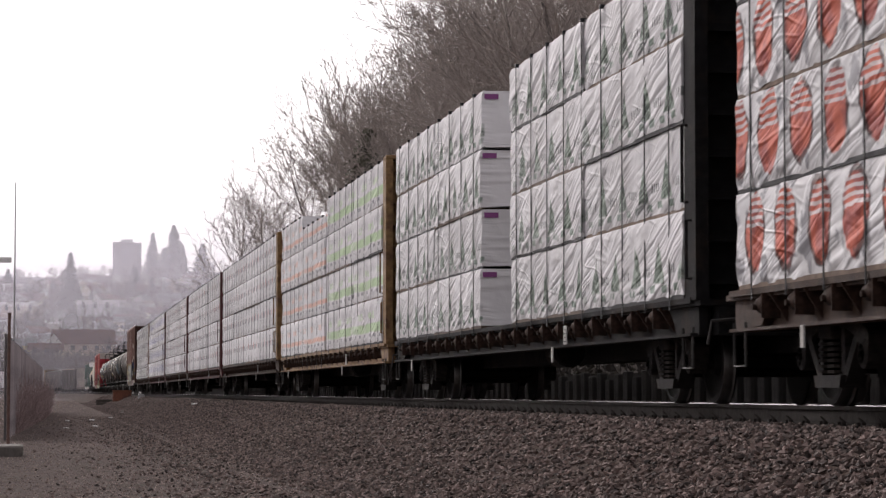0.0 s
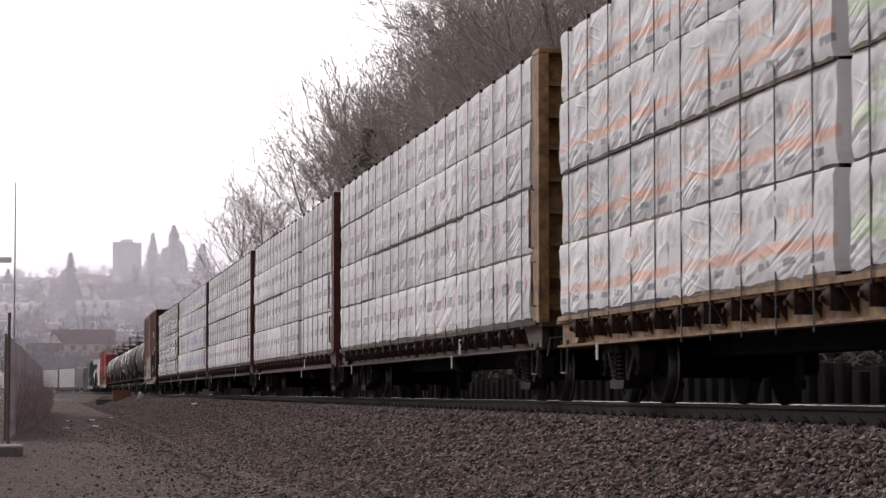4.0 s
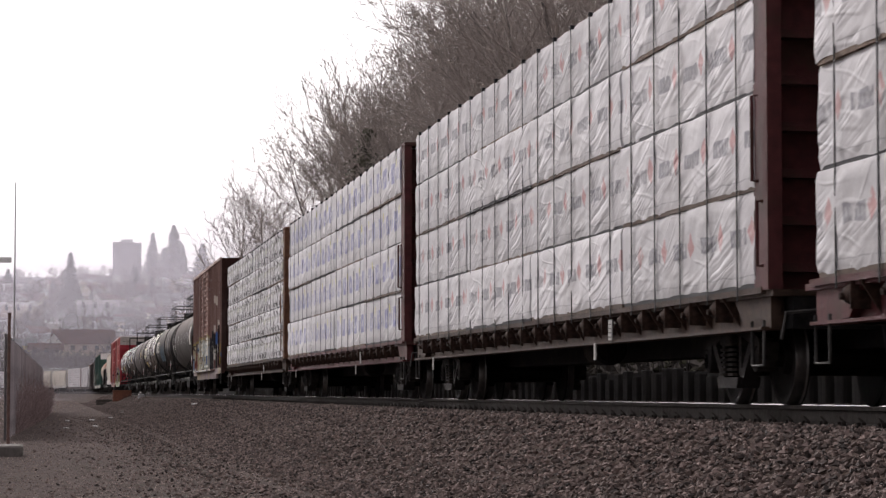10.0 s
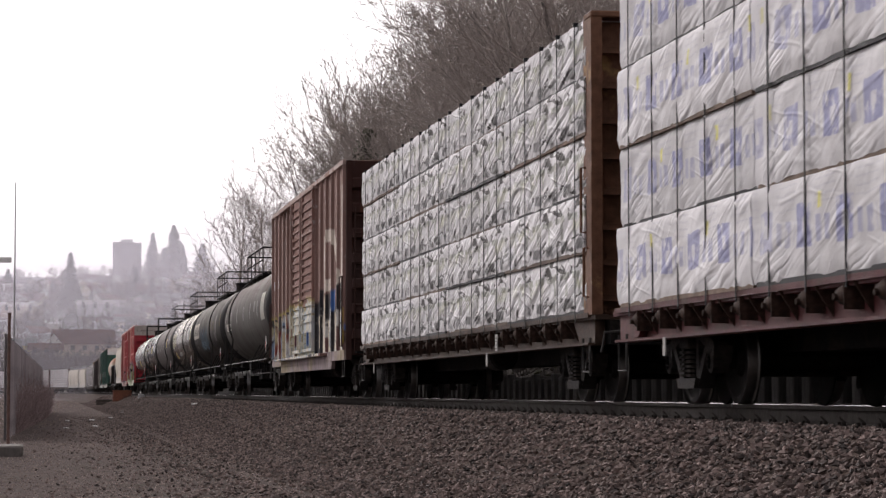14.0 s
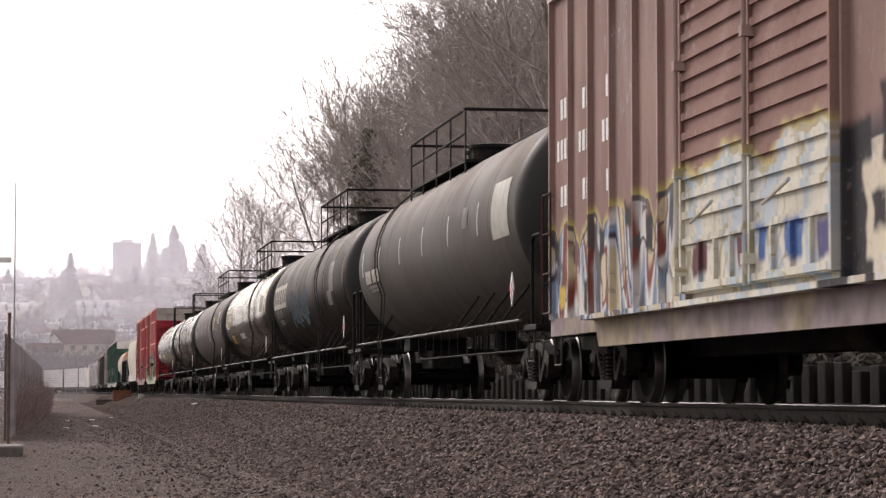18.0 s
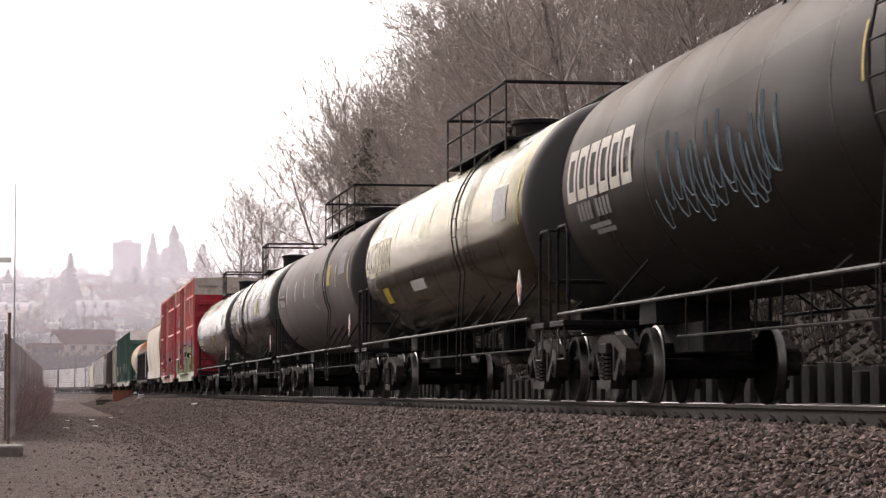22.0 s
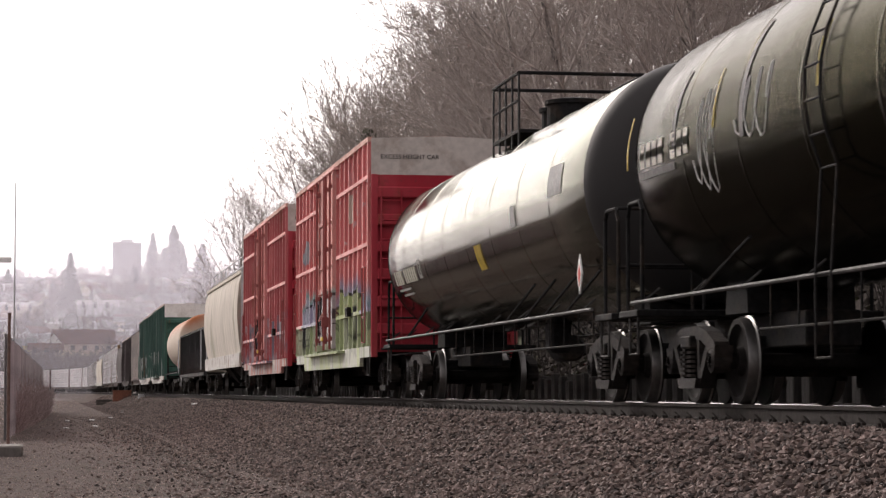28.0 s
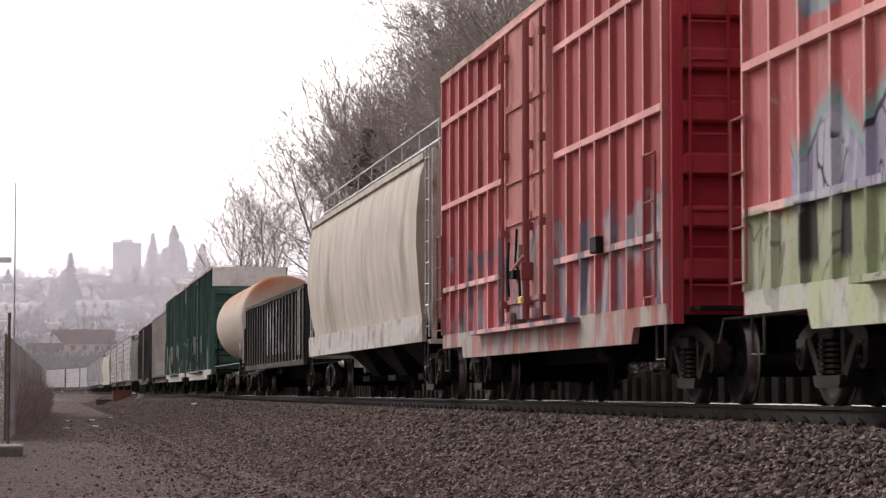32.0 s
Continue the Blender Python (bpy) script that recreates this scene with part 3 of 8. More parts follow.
def np_mesh(name, verts, faces, mat, smooth=False):
    me = bpy.data.meshes.new(name)
    me.from_pydata(np.asarray(verts).tolist(), [], np.asarray(faces).tolist())
    me.materials.append(mat)
    if smooth:
        me.polygons.foreach_set("use_smooth", [True] * len(me.polygons))
    me.update()
    return me


# ---- the line: rail tops at height 0, straight past the camera, bending away to the left far off ----
TRACK_X, BEND_Y, BEND_R, GROUND_Z = 7.955, 460.0, 400.0, -1.2
WHEEL_R = 0.457


def line_at(s, off=0.0, z=0.0):
    """The pose at s metres up the line, off metres to its right."""
    a = max(0.0, min(1.4, (s - BEND_Y) / BEND_R))
    if a <= 0:
        return pose(TRACK_X + off, s, z)
    over = s - BEND_Y - a * BEND_R
    r = BEND_R + off
    return pose(TRACK_X - BEND_R + r * math.cos(a) - over * math.sin(a), BEND_Y + r * math.sin(a) + over * math.cos(a), z, 0, 0, math.degrees(a))


def travel(t):
    """How far the train has run at t seconds."""
    return 9.9043 * t + 0.01336 * t ** 2 + 0.0000408 * t ** 3


MOVERS, WHEELSETS = [], []


# ---- bogies ----
def wheelset_mesh():
    bm = bmesh.new()
    for sgn in (-1, 1):
        prof = [(0.68, 0.12), (0.68, 0.15), (0.69, 0.36), (0.68, 0.40), (0.68, 0.482), (0.70, 0.485), (0.715, 0.46),
                (0.80, 0.452), (0.82, 0.445), (0.82, 0.39), (0.79, 0.375), (0.76, 0.33), (0.765, 0.16), (0.83, 0.14), (0.83, 0.09)]
        lathe(bm, [(sgn * a, r) for a, r in prof], 36, "x")
        rod(bm, (sgn * 0.82, 0, 0), (sgn * 1.12, 0, 0), 0.085, 12)
        for i in range(3):
            a = 2 * math.pi * i / 3
            rod(bm, (sgn * 1.115, 0.045 * math.cos(a), 0.045 * math.sin(a)), (sgn * 1.135, 0.045 * math.cos(a), 0.045 * math.sin(a)), 0.015, 6)
    rod(bm, (-0.7, 0, 0), (0.7, 0, 0), 0.085, 12)
    me = mesh(bm, "wheelset", M_WHEEL, True)
    me.materials.append(M_TREAD)
    for f in me.polygons:
        if 0.705 < abs(f.center.x) < 0.815 and math.hypot(f.center.y, f.center.z) > 0.43:
            f.material_index = 1
    return me


def side_frame_mesh(sgn):
    bm = bmesh.new()
    x0, x1 = sgn * 0.93, sgn * 1.09
    top = [(-1.02, 0.58), (-0.98, 0.66), (-0.62, 0.78), (-0.3, 0.84), (0.3, 0.84), (0.62, 0.78), (0.98, 0.66), (1.02, 0.58), (0.7, 0.6), (0.35, 0.7), (-0.35, 0.7), (-0.7, 0.6)]
    slab(bm, top, x0, x1)
    for s in (-1, 1):
        slab(bm, [(s * 0.36, 0.72), (s * 0.26, 0.72), (s * 0.26, 0.3), (s * 0.36, 0.3)], x0, x1)
        slab(bm, [(s * 0.76, 0.62), (s * 0.62, 0.62), (s * 0.26, 0.26), (s * 0.36, 0.2)], x0, x1)
        slab(bm, [(s * 1.04, 0.62), (s * 0.74, 0.62), (s * 0.78, 0.44), (s * 0.84, 0.58), (s * 0.96, 0.58), (s * 1.0, 0.44)], sgn * 0.9, sgn * 1.1)
        lathe(bm, [(sgn * 0.92, 0.13), (sgn * 1.1, 0.13), (sgn * 1.12, 0.09)], 14, "x", (0, s * 0.89, WHEEL_R))
    slab(bm, [(-0.4, 0.28), (0.4, 0.28), (0.34, 0.17), (-0.34, 0.17)], sgn * 0.9, sgn * 1.14)
    return mesh(bm, "side_frame", M_CAST)


def spring_mesh():
    bm = bmesh.new()
    for y, x in ((-0.14, 0.97), (0.14, 0.97), (0, 1.07), (-0.17, 1.1), (0.17, 1.1)):
        for i in range(6):
            lathe(bm, [(z, r) for z, r in ((-0.014, 0.045), (-0.014, 0.065), (0.014, 0.065), (0.014, 0.045))], 8, "x", (0, 0, 0))
            new_verts = list(bm.verts)[-32:]
            for v in new_verts:
                v.co = Vector((x + v.co.y, y + v.co.z, 0.31 + i * 0.05 + v.co.x))
    return mesh(bm, "spring_nest", M_CAST)


def bolster_mesh():
    bm = bmesh.new()
    box(bm, -1.16, 1.16, -0.2, 0.2, 0.6, 0.74)
    box(bm, -0.9, 0.9, -0.24, 0.24, 0.45, 0.62)
    for s in (-1, 1):
        box(bm, -0.8, 0.8, s * 0.42 - 0.06, s * 0.42 + 0.06, 0.3, 0.42)
        for x in (-0.75, 0.75):
            box(bm, x - 0.06, x + 0.06, s * 0.41 - 0.04, s * 0.41 + 0.04, 0.25, 0.55)
    bevelled(bm, 0.02)
    return mesh(bm, "bolster", M_STEEL_DARK)


def bogie(car, y, rolling):
    tr = put("bogie", shared("bolster", bolster_mesh), car, pose(0, y, 0), "cast iron bogie with coil springs")
    for sgn in (-1, 1):
        put("side_frame", shared(("side", sgn), lambda: side_frame_mesh(sgn)), tr)
        put("spring_nest", shared("spring", spring_mesh), tr, pose(0, 0, 0, 0, 0, 0 if sgn > 0 else 180))["kind"] = "stuff"
    for a in (-0.89, 0.89):
        w = put("wheelset", shared("wheelset", wheelset_mesh), tr, pose(0, a, WHEEL_R))
        if rolling:
            WHEELSETS.append((w, a, car, y + a))
    return tr


def coupler_mesh():
    bm = bmesh.new()
    box(bm, -0.12, 0.12, -0.55, 0.25, 0.78, 0.98)
    box(bm, -0.2, 0.2, -0.12, 0.02, 0.72, 1.02)
    box(bm, 0.02, 0.2, -0.2, -0.05, 0.76, 0.98)
    bevelled(bm, 0.03)
    pipe(bm, [(-0.35, 0.4, 0.75), (-0.38, 0.2, 0.5), (-0.36, 0.0, 0.42), (-0.3, -0.1, 0.5)], 0.025)
    return mesh(bm, "coupler", M_STEEL_DARK)


def ends(car, half, lever_mat=None):
    """Couplers and cut levers at both ends."""
    for s in (-1, 1):
        m = pose(0, s * half, 0) if s < 0 else pose(0, half, 0, 0, 0, 180)
        put("coupler", shared("coupler", coupler_mesh), car, m)

        def lever():
            bm = bmesh.new()
            pipe(bm, [(-1.3, 0.5, 0.62), (-1.28, 0.42, 0.86), (-0.6, 0.38, 0.92), (-0.2, 0.2, 1.0)], 0.018)
            return mesh(bm, "cut_lever", M_HANDRAIL)
        put("cut_lever", shared("lever", lever), car, m)


def sill_step_mesh(width=0.4, drop=0.42):
    bm = bmesh.new()
    pipe(bm, [(0, -width / 2, 0), (0, -width / 2, -drop), (0, width / 2, -drop), (0, width / 2, 0)], 0.016)
    return mesh(bm, "sill_step", M_HANDRAIL)


def ladder_mesh(height, width, rungs, mat, r=0.014, closed=False):
    bm = bmesh.new()
    for y in (-width / 2, width / 2):
        rod(bm, (0, y, 0), (0, y, height), r)
    for i in range(rungs):
        z = height * i / (rungs - 1) if closed else height * (i + 0.5) / rungs
        rod(bm, (0, -width / 2, z), (0, width / 2, z), r * 0.9)
    return mesh(bm, "ladder", mat)


def brake_gear_mesh(half):
    bm = bmesh.new()
    lathe(bm, [(-0.35, 0.2), (-0.3, 0.24), (0.3, 0.24), (0.35, 0.2)], 14, "y", (-0.65, -1.2, 0.72))
    rod(bm, (0.5, 0.4, 0.8), (0.5, 1.1, 0.8), 0.17, 12)
    rod(bm, (-0.2, -half + 2.0, 0.62), (-0.2, half - 2.0, 0.62), 0.02)
    box(bm, 0.2, 0.7, -0.3, 0.2, 0.6, 0.95)
    return mesh(bm, "brake_gear", M_STEEL_DARK)


M_PURPLE = material("purple_tag", (0.22, 0.05, 0.2), 0.6)


# ---- centerbeam flatcars and their wrapped lumber ----
def bundle_mesh(length, height, seed, mat, fine):
    """A wrapped lumber bundle: outer face at x = -1.42, resting on z = 0, from y = 0 to length."""
    rnd = random.Random(seed)
    ny, nz = (max(4, int(length * 15)), 12) if fine else (2, 1)
    x0, x1 = -1.42, -0.12
    verts, faces = [], []

    def sheet(place, nu, nv):
        base = len(verts)
        for j in range(nv + 1):
            for i in range(nu + 1):
                verts.append(place(i / nu, j / nv))
        for j in range(nv):
            for i in range(nu):
                a = base + j * (nu + 1) + i
                faces.append((a, a + 1, a + nu + 2, a + nu + 1))
    ox, oy = rnd.uniform(0, 50), rnd.uniform(0, 50)

    def rough(y, z):
        p = Vector((y * 1.9 + ox, z * 2.6 + y * 0.9 + oy, seed * 1.7))
        slant = 0.95 * z + 0.3 * y + 0.25 * noise.noise(Vector((y * 0.6 + ox, z * 0.5, 2.0)))
        loose = max(0.0, noise.noise(Vector((y * 0.8 + oy, z * 1.1, seed + 9.0))) + 0.25)
        pleat = abs(noise.noise(Vector((slant * 7.0 + ox, y * 0.08, seed))))
        return 0.02 * noise.noise(p) + 0.008 * noise.noise(p * 2.7) - 0.055 * loose * pleat

    def front(u, v):
        y, z = u * length, v * height
        pinch = 0.02 if v in (0, 1) else 0.0
        if v == 0 and fine:
            z -= 0.022 + 0.03 * noise.noise(Vector((y * 2.3 + ox, 0.5, seed)))
        return (x0 + pinch + rough(y, z), y, z)

    def top(u, v):
        y = u * length
        if v == 0:
            return front(u, 1)
        return (x0 + v * (x1 - x0), y, height + 0.012 * noise.noise(Vector((y * 2, v * 3, seed))))

    def end_a(u, v):
        if u == 0:
            return front(0, v)
        return (x0 + u * (x1 - x0), 0.015 * noise.noise(Vector((u * 4, v * 3, seed))), v * height)

    def end_b(u, v):
        if u == 0:
            return front(1, v)
        return (x0 + u * (x1 - x0), length - 0.015 * noise.noise(Vector((u * 4, v * 3, seed + 3))), v * height)
    sheet(front, ny, nz)
    sheet(top, ny, 2)
    sheet(end_a, 3, nz)
    sheet(end_b, 3, nz)
    sheet(lambda u, v: (x1, u * length, v * height), 1, 1)
    sheet(lambda u, v: (x0 + 0.03 + v * (x1 - x0 - 0.03), u * length, 0.0), 1, 1)
    me = np_mesh("lumber_pack", verts, faces, mat)
    bm = bmesh.new()
    bm.from_mesh(me)
    bmesh.ops.remove_doubles(bm, verts=list(bm.verts), dist=0.0005)
    bmesh.ops.recalc_face_normals(bm, faces=list(bm.faces))
    bm.to_mesh(me)
    bm.free()
    me.polygons.foreach_set("use_smooth", [True] * len(me.polygons))
    me.set_sharp_from_angle(angle=radians(50))
    return me


def centerbeam_car(label, paint, sill_paint, q0, q1, load, tiers=4, fine=True, rolling=True, bundle_label="", load_top=4.84, tags=False):
    """A centerbeam flatcar. load: stretches (from, to, material, drop), in metres back from its front coupling."""
    length = q1 - q0
    half = length / 2
    car = thing("centerbeam_flatcar", label, "flatcar", "cars of the freight train")
    MOVERS.append((car, (q0 + q1) / 2))
    key = (round(length, 2), paint.name, sill_paint.name)

    def deck():
        bm = bmesh.new()
        box(bm, -1.38, 1.38, -half + 0.5, half - 0.5, 1.02, 1.08)
        return mesh(bm, "deck", sill_paint)

    def centre_sill():
        bm = bmesh.new()
        box(bm, -0.28, 0.28, -half + 0.5, half - 0.5, 0.55, 1.019)
        for s in (-1, 1):
            box(bm, -1.18, 1.18, s * (half - 0.72) - 0.2, s * (half - 0.72) + 0.2, 0.72, 1.018)
        return mesh(bm, "centre_sill", M_STEEL_DARK)
    put("centre_sill", shared(("csill", round(length, 2)), centre_sill), car)
    put("deck", shared(("deck", *key), deck), car)

    def sill(s):
        bm = bmesh.new()
        c = [(1.2, 0.71), (1.42, 0.71), (1.42, 0.74), (1.24, 0.74), (1.24, 1.05), (1.42, 1.05), (1.42, 1.11), (1.2, 1.11)]
        lo = [bm.verts.new((s * x, -half + 0.75, z)) for x, z in c]
        hi = [bm.verts.new((s * x, half - 0.75, z)) for x, z in c]
        for i in range(8):
            bm.faces.new((lo[i], lo[(i + 1) % 8], hi[(i + 1) % 8], hi[i]))
        bm.faces.new(lo[::-1]), bm.faces.new(hi)
        return mesh(bm, "side_sill", sill_paint)

    def sill_end():
        bm = bmesh.new()
        slab(bm, [(0.0, 1.05), (1.3, 1.05), (0.9, 0.76), (0.0, 0.72)], -1.34, -1.243)
        return mesh(bm, "sill_end", sill_paint)

    def gusset():
        bm = bmesh.new()
        v = [bm.verts.new(p) for p in ((-1.24, 0, 1.05), (-1.42, 0, 1.05), (-1.24, 0, 0.78), (-1.24, 0.03, 1.05), (-1.42, 0.03, 1.05), (-1.24, 0.03, 0.78))]
        for f in ((0, 1, 2), (5, 4, 3), (0, 3, 4, 1), (1, 4, 5, 2), (2, 5, 3, 0)):
            bm.faces.new([v[i] for i in f])
        return mesh(bm, "gusset", M_WINCH)

    def winch():
        bm = bmesh.new()
        lathe(bm, [(0.24, 0.04), (0.26, 0.075), (0.34, 0.1), (0.5, 0.085), (0.62, 0.055), (0.66, 0.02)], 12, "y", (-1.335, 0, 0.95))
        box(bm, -1.42, -1.24, 0.25, 0.27, 0.82, 1.05)
        rod(bm, (-1.4, 0.42, 0.93), (-1.46, 0.42, 0.93), 0.03, 8)
        return mesh(bm, "strap_winch", M_WINCH, True)
    n = 20
    step = (length - 3.2) / n
    for s in (-1, 1):
        sl = put("side_sill", shared(("sill", s, *key), lambda: sill(s)), car)
        turn = 0 if s < 0 else 180
        if s < 0:
            put("sill_end", shared(("sill_end", sill_paint.name), sill_end), sl, pose(0, -half + 0.7, 0))
            put("sill_end", shared(("sill_end", sill_paint.name), sill_end), sl, pose(0, half - 0.7, 0) @ Matrix.Diagonal((1, -1, 1, 1)))
        if fine:
            for i in range(n):
                y = -half + 1.6 + step * (i + 0.5)
                put("gusset", shared(("gusset", sill_paint.name), gusset), sl, pose(0, y, 0, 0, 0, turn))
                if s < 0:
                    put("strap_winch", shared("winch", winch), sl, pose(0, y, 0, 0, 0, turn))

    def bulkhead():
        bm = bmesh.new()
        box(bm, -1.355, 1.355, 0.3, 0.36, 1.08, 4.74)
        return mesh(bm, "bulkhead", paint)

    def bulk_post():
        bm = bmesh.new()
        o = [(-1.27, 0.0), (-1.41, 0.0), (-1.41, 0.46), (-1.27, 0.46), (-1.27, 0.4), (-1.36, 0.4), (-1.36, 0.06), (-1.27, 0.06)]
        lo = [bm.verts.new((x, y, 1.08)) for x, y in o]
        hi = [bm.verts.new((x, y, 4.76)) for x, y in o]
        for i in range(8):
            bm.faces.new((lo[i], lo[(i + 1) % 8], hi[(i + 1) % 8], hi[i]))
        bm.faces.new(lo[::-1]), bm.faces.new(hi)
        return mesh(bm, "bulkhead_post", paint)

    def bulk_rib():
        bm = bmesh.new()
        box(bm, -1.355, 1.355, 0.14, 0.3, 0, 0.08)
        return mesh(bm, "bulkhead_rib", paint)

    def bulk_cap():
        bm = bmesh.new()
        box(bm, -1.41, 1.41, 0.0, 0.46, 4.76, 4.84)
        bevelled(bm, 0.015)
        return mesh(bm, "bulkhead_cap", paint)

    def hold():
        bm = bmesh.new()
        pipe(bm, [(-1.44, 0.2, 2.9), (-1.5, 0.2, 2.9), (-1.5, 0.2, 2.1), (-1.44, 0.2, 2.1)], 0.018)
        pipe(bm, [(-1.44, 0.05, 1.9), (-1.5, 0.05, 1.9), (-1.5, 0.05, 1.3), (-1.44, 0.05, 1.3)], 0.018)
        return mesh(bm, "grab_iron", paint)
    for s in (-1, 1):
        m = pose(0, -half + 0.55, 0) if s < 0 else pose(0, half - 0.55, 0, 0, 0, 180) @ Matrix.Diagonal((0.85, 1, 1, 1))
        bh = put("bulkhead", shared(("bulkhead", paint.name), bulkhead), car, m)
        put("grab_iron", shared(("hold", paint.name), hold), bh)
        put("bulkhead_cap", shared(("bulk_cap", paint.name), bulk_cap), bh)
        for turn in (1, -1):
            put("bulkhead_post", shared(("bulk_post", paint.name), bulk_post), bh, Matrix.Identity(4) if turn > 0 else pose(0, 0.46, 0, 0, 0, 180))
        for i in range(8 if fine else 0):
            put("bulkhead_rib", shared(("bulk_rib", paint.name), bulk_rib), bh, pose(0, 0, 1.25 + i * 0.44))
        for x in (-1.38, 1.38):
            put("sill_step", shared("sill_step", sill_step_mesh), car, pose(x, s * (half - 1.0), 0.8))

    def spine():
        bm = bmesh.new()
        box(bm, -0.1, 0.1, -half + 1.0, half - 1.0, 4.55, 4.72)
        for i in range(15):
            y = -half + 1.4 + i * (length - 2.8) / 14
            box(bm, -0.06, 0.06, y - 0.07, y + 0.07, 1.08, 4.55)
            if i < 14:
                y2 = y + (length - 2.8) / 14
                beam(bm, (0, y, 4.5) if i < 7 else (0, y, 1.15), (0, y2, 1.15) if i < 7 else (0, y2, 4.5), 0.06, 0.08)
        return mesh(bm, "centre_beam", paint)
    put("centre_beam", shared(("spine", *key), spine), car)
    put("brake_gear", shared(("brake", round(half)), lambda: brake_gear_mesh(half)), car)
    for s in (-1, 1):
        bogie(car, s * (half - 2.97), rolling)
    ends(car, half)

    def plate():
        bm = bmesh.new()
        box(bm, -1.452, -1.44, -0.09, 0.09, 0.74, 0.98)
        return mesh(bm, "stencil_plate", M_TAG_PLATE)

    def plate_bars():
        bm = bmesh.new()
        for i in range(4):
            box(bm, -1.456, -1.452, -0.065, 0.065 - 0.03 * (i % 2), 0.77 + i * 0.05, 0.782 + i * 0.05)
        return mesh(bm, "stencil_lines", M_STRAP)

    def tag():
        bm = bmesh.new()
        box(bm, -1.44, -1.425, -0.05, 0.05, 0.52, 0.72)
        return mesh(bm, "marker_tag", M_TAG_PLATE)
    if fine:
        for y in (-half + 7.0,):
            pl = put("stencil_plate", shared("plate", plate), car, pose(0, y, 0))
            put("stencil_lines", shared("plate_bars", plate_bars), pl)["kind"] = "stuff"
        put("marker_tag", shared("tag", tag), car, pose(0, -half + 7.9, 0))
        put("marker_tag", shared("tag", tag), car, pose(0, half - 3.2, 0))
    # the load
    gap = 0.05
    th = (load_top - 1.16) / tiers
    for s in (-1, 1):
        turned = pose(0, 0, 0, 0, 0, 180) if s > 0 else Matrix.Identity(4)
        for k, (a, b, mats, drop) in enumerate(load):
            count = max(1, round((b - a) / 5.6))
            bl = (b - a) / count
            for j in range(tiers):
                for i in range(count):
                    mat = mats[(j + i) % len(mats)] if isinstance(mats, tuple) else mats
                    h = th - gap
                    if drop and j == tiers - 1 and i == 0:
                        h -= drop
                    seed = (i + j * 3 + k) % 4
                    det = fine and s < 0
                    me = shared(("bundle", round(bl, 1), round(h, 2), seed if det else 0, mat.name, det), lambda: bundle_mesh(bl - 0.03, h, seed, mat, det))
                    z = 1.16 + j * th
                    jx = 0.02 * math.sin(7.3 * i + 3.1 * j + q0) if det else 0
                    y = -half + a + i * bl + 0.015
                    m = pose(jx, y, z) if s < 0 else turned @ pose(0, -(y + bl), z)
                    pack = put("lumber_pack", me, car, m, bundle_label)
                    if tags and det and i == 0 and k > 0:
                        def tag_mesh():
                            bm = bmesh.new()
                            box(bm, -1.38, -1.16, -0.03, -0.012, h - 0.13, h - 0.05)
                            return mesh(bm, "bundle_tag", M_PURPLE)
                        put("bundle_tag", shared(("btag", round(h, 2)), tag_mesh), pack)
                    if s < 0 or fine:
                        def dun():
                            bm = bmesh.new()
                            for d in range(int(bl / 1.1)):
                                box(bm, -1.40, -0.15, 0.3 + d * 1.1, 0.42 + d * 1.1, -gap, 0.0)
                            box(bm, -1.405, -1.36, 0.0, bl - 0.03, -gap, -0.004)
                            # odd seeds timber brown; even ones black, standing for the shaded gap between tiers
                            return mesh(bm, "dunnage", M_DUNNAGE if seed % 2 else M_STRAP)
                        put("dunnage", shared(("dun", round(bl, 1), seed % 2), dun), car, m)
            if s < 0:
                ns = max(2, round((b - a) / 1.13))
                for i in range(ns):
                    y = -half + a + (i + 0.5) * (b - a) / ns

                    def strap():
                        bm = bmesh.new()
                        box(bm, -1.463, -1.455, -0.017, 0.017, 1.0, load_top - 0.05)
                        box(bm, -1.463, -0.1, -0.013, 0.013, load_top - 0.05, load_top - 0.04)
                        box(bm, -1.468, -1.42, -0.028, 0.028, load_top - 0.085, load_top - 0.036)
                        return mesh(bm, "strap", M_STRAP)
                    put("strap", shared(("strap", round(load_top, 2)), strap), car, pose(0.02, y, -0.0 if not (drop and i < ns / count) else -drop))
    return car


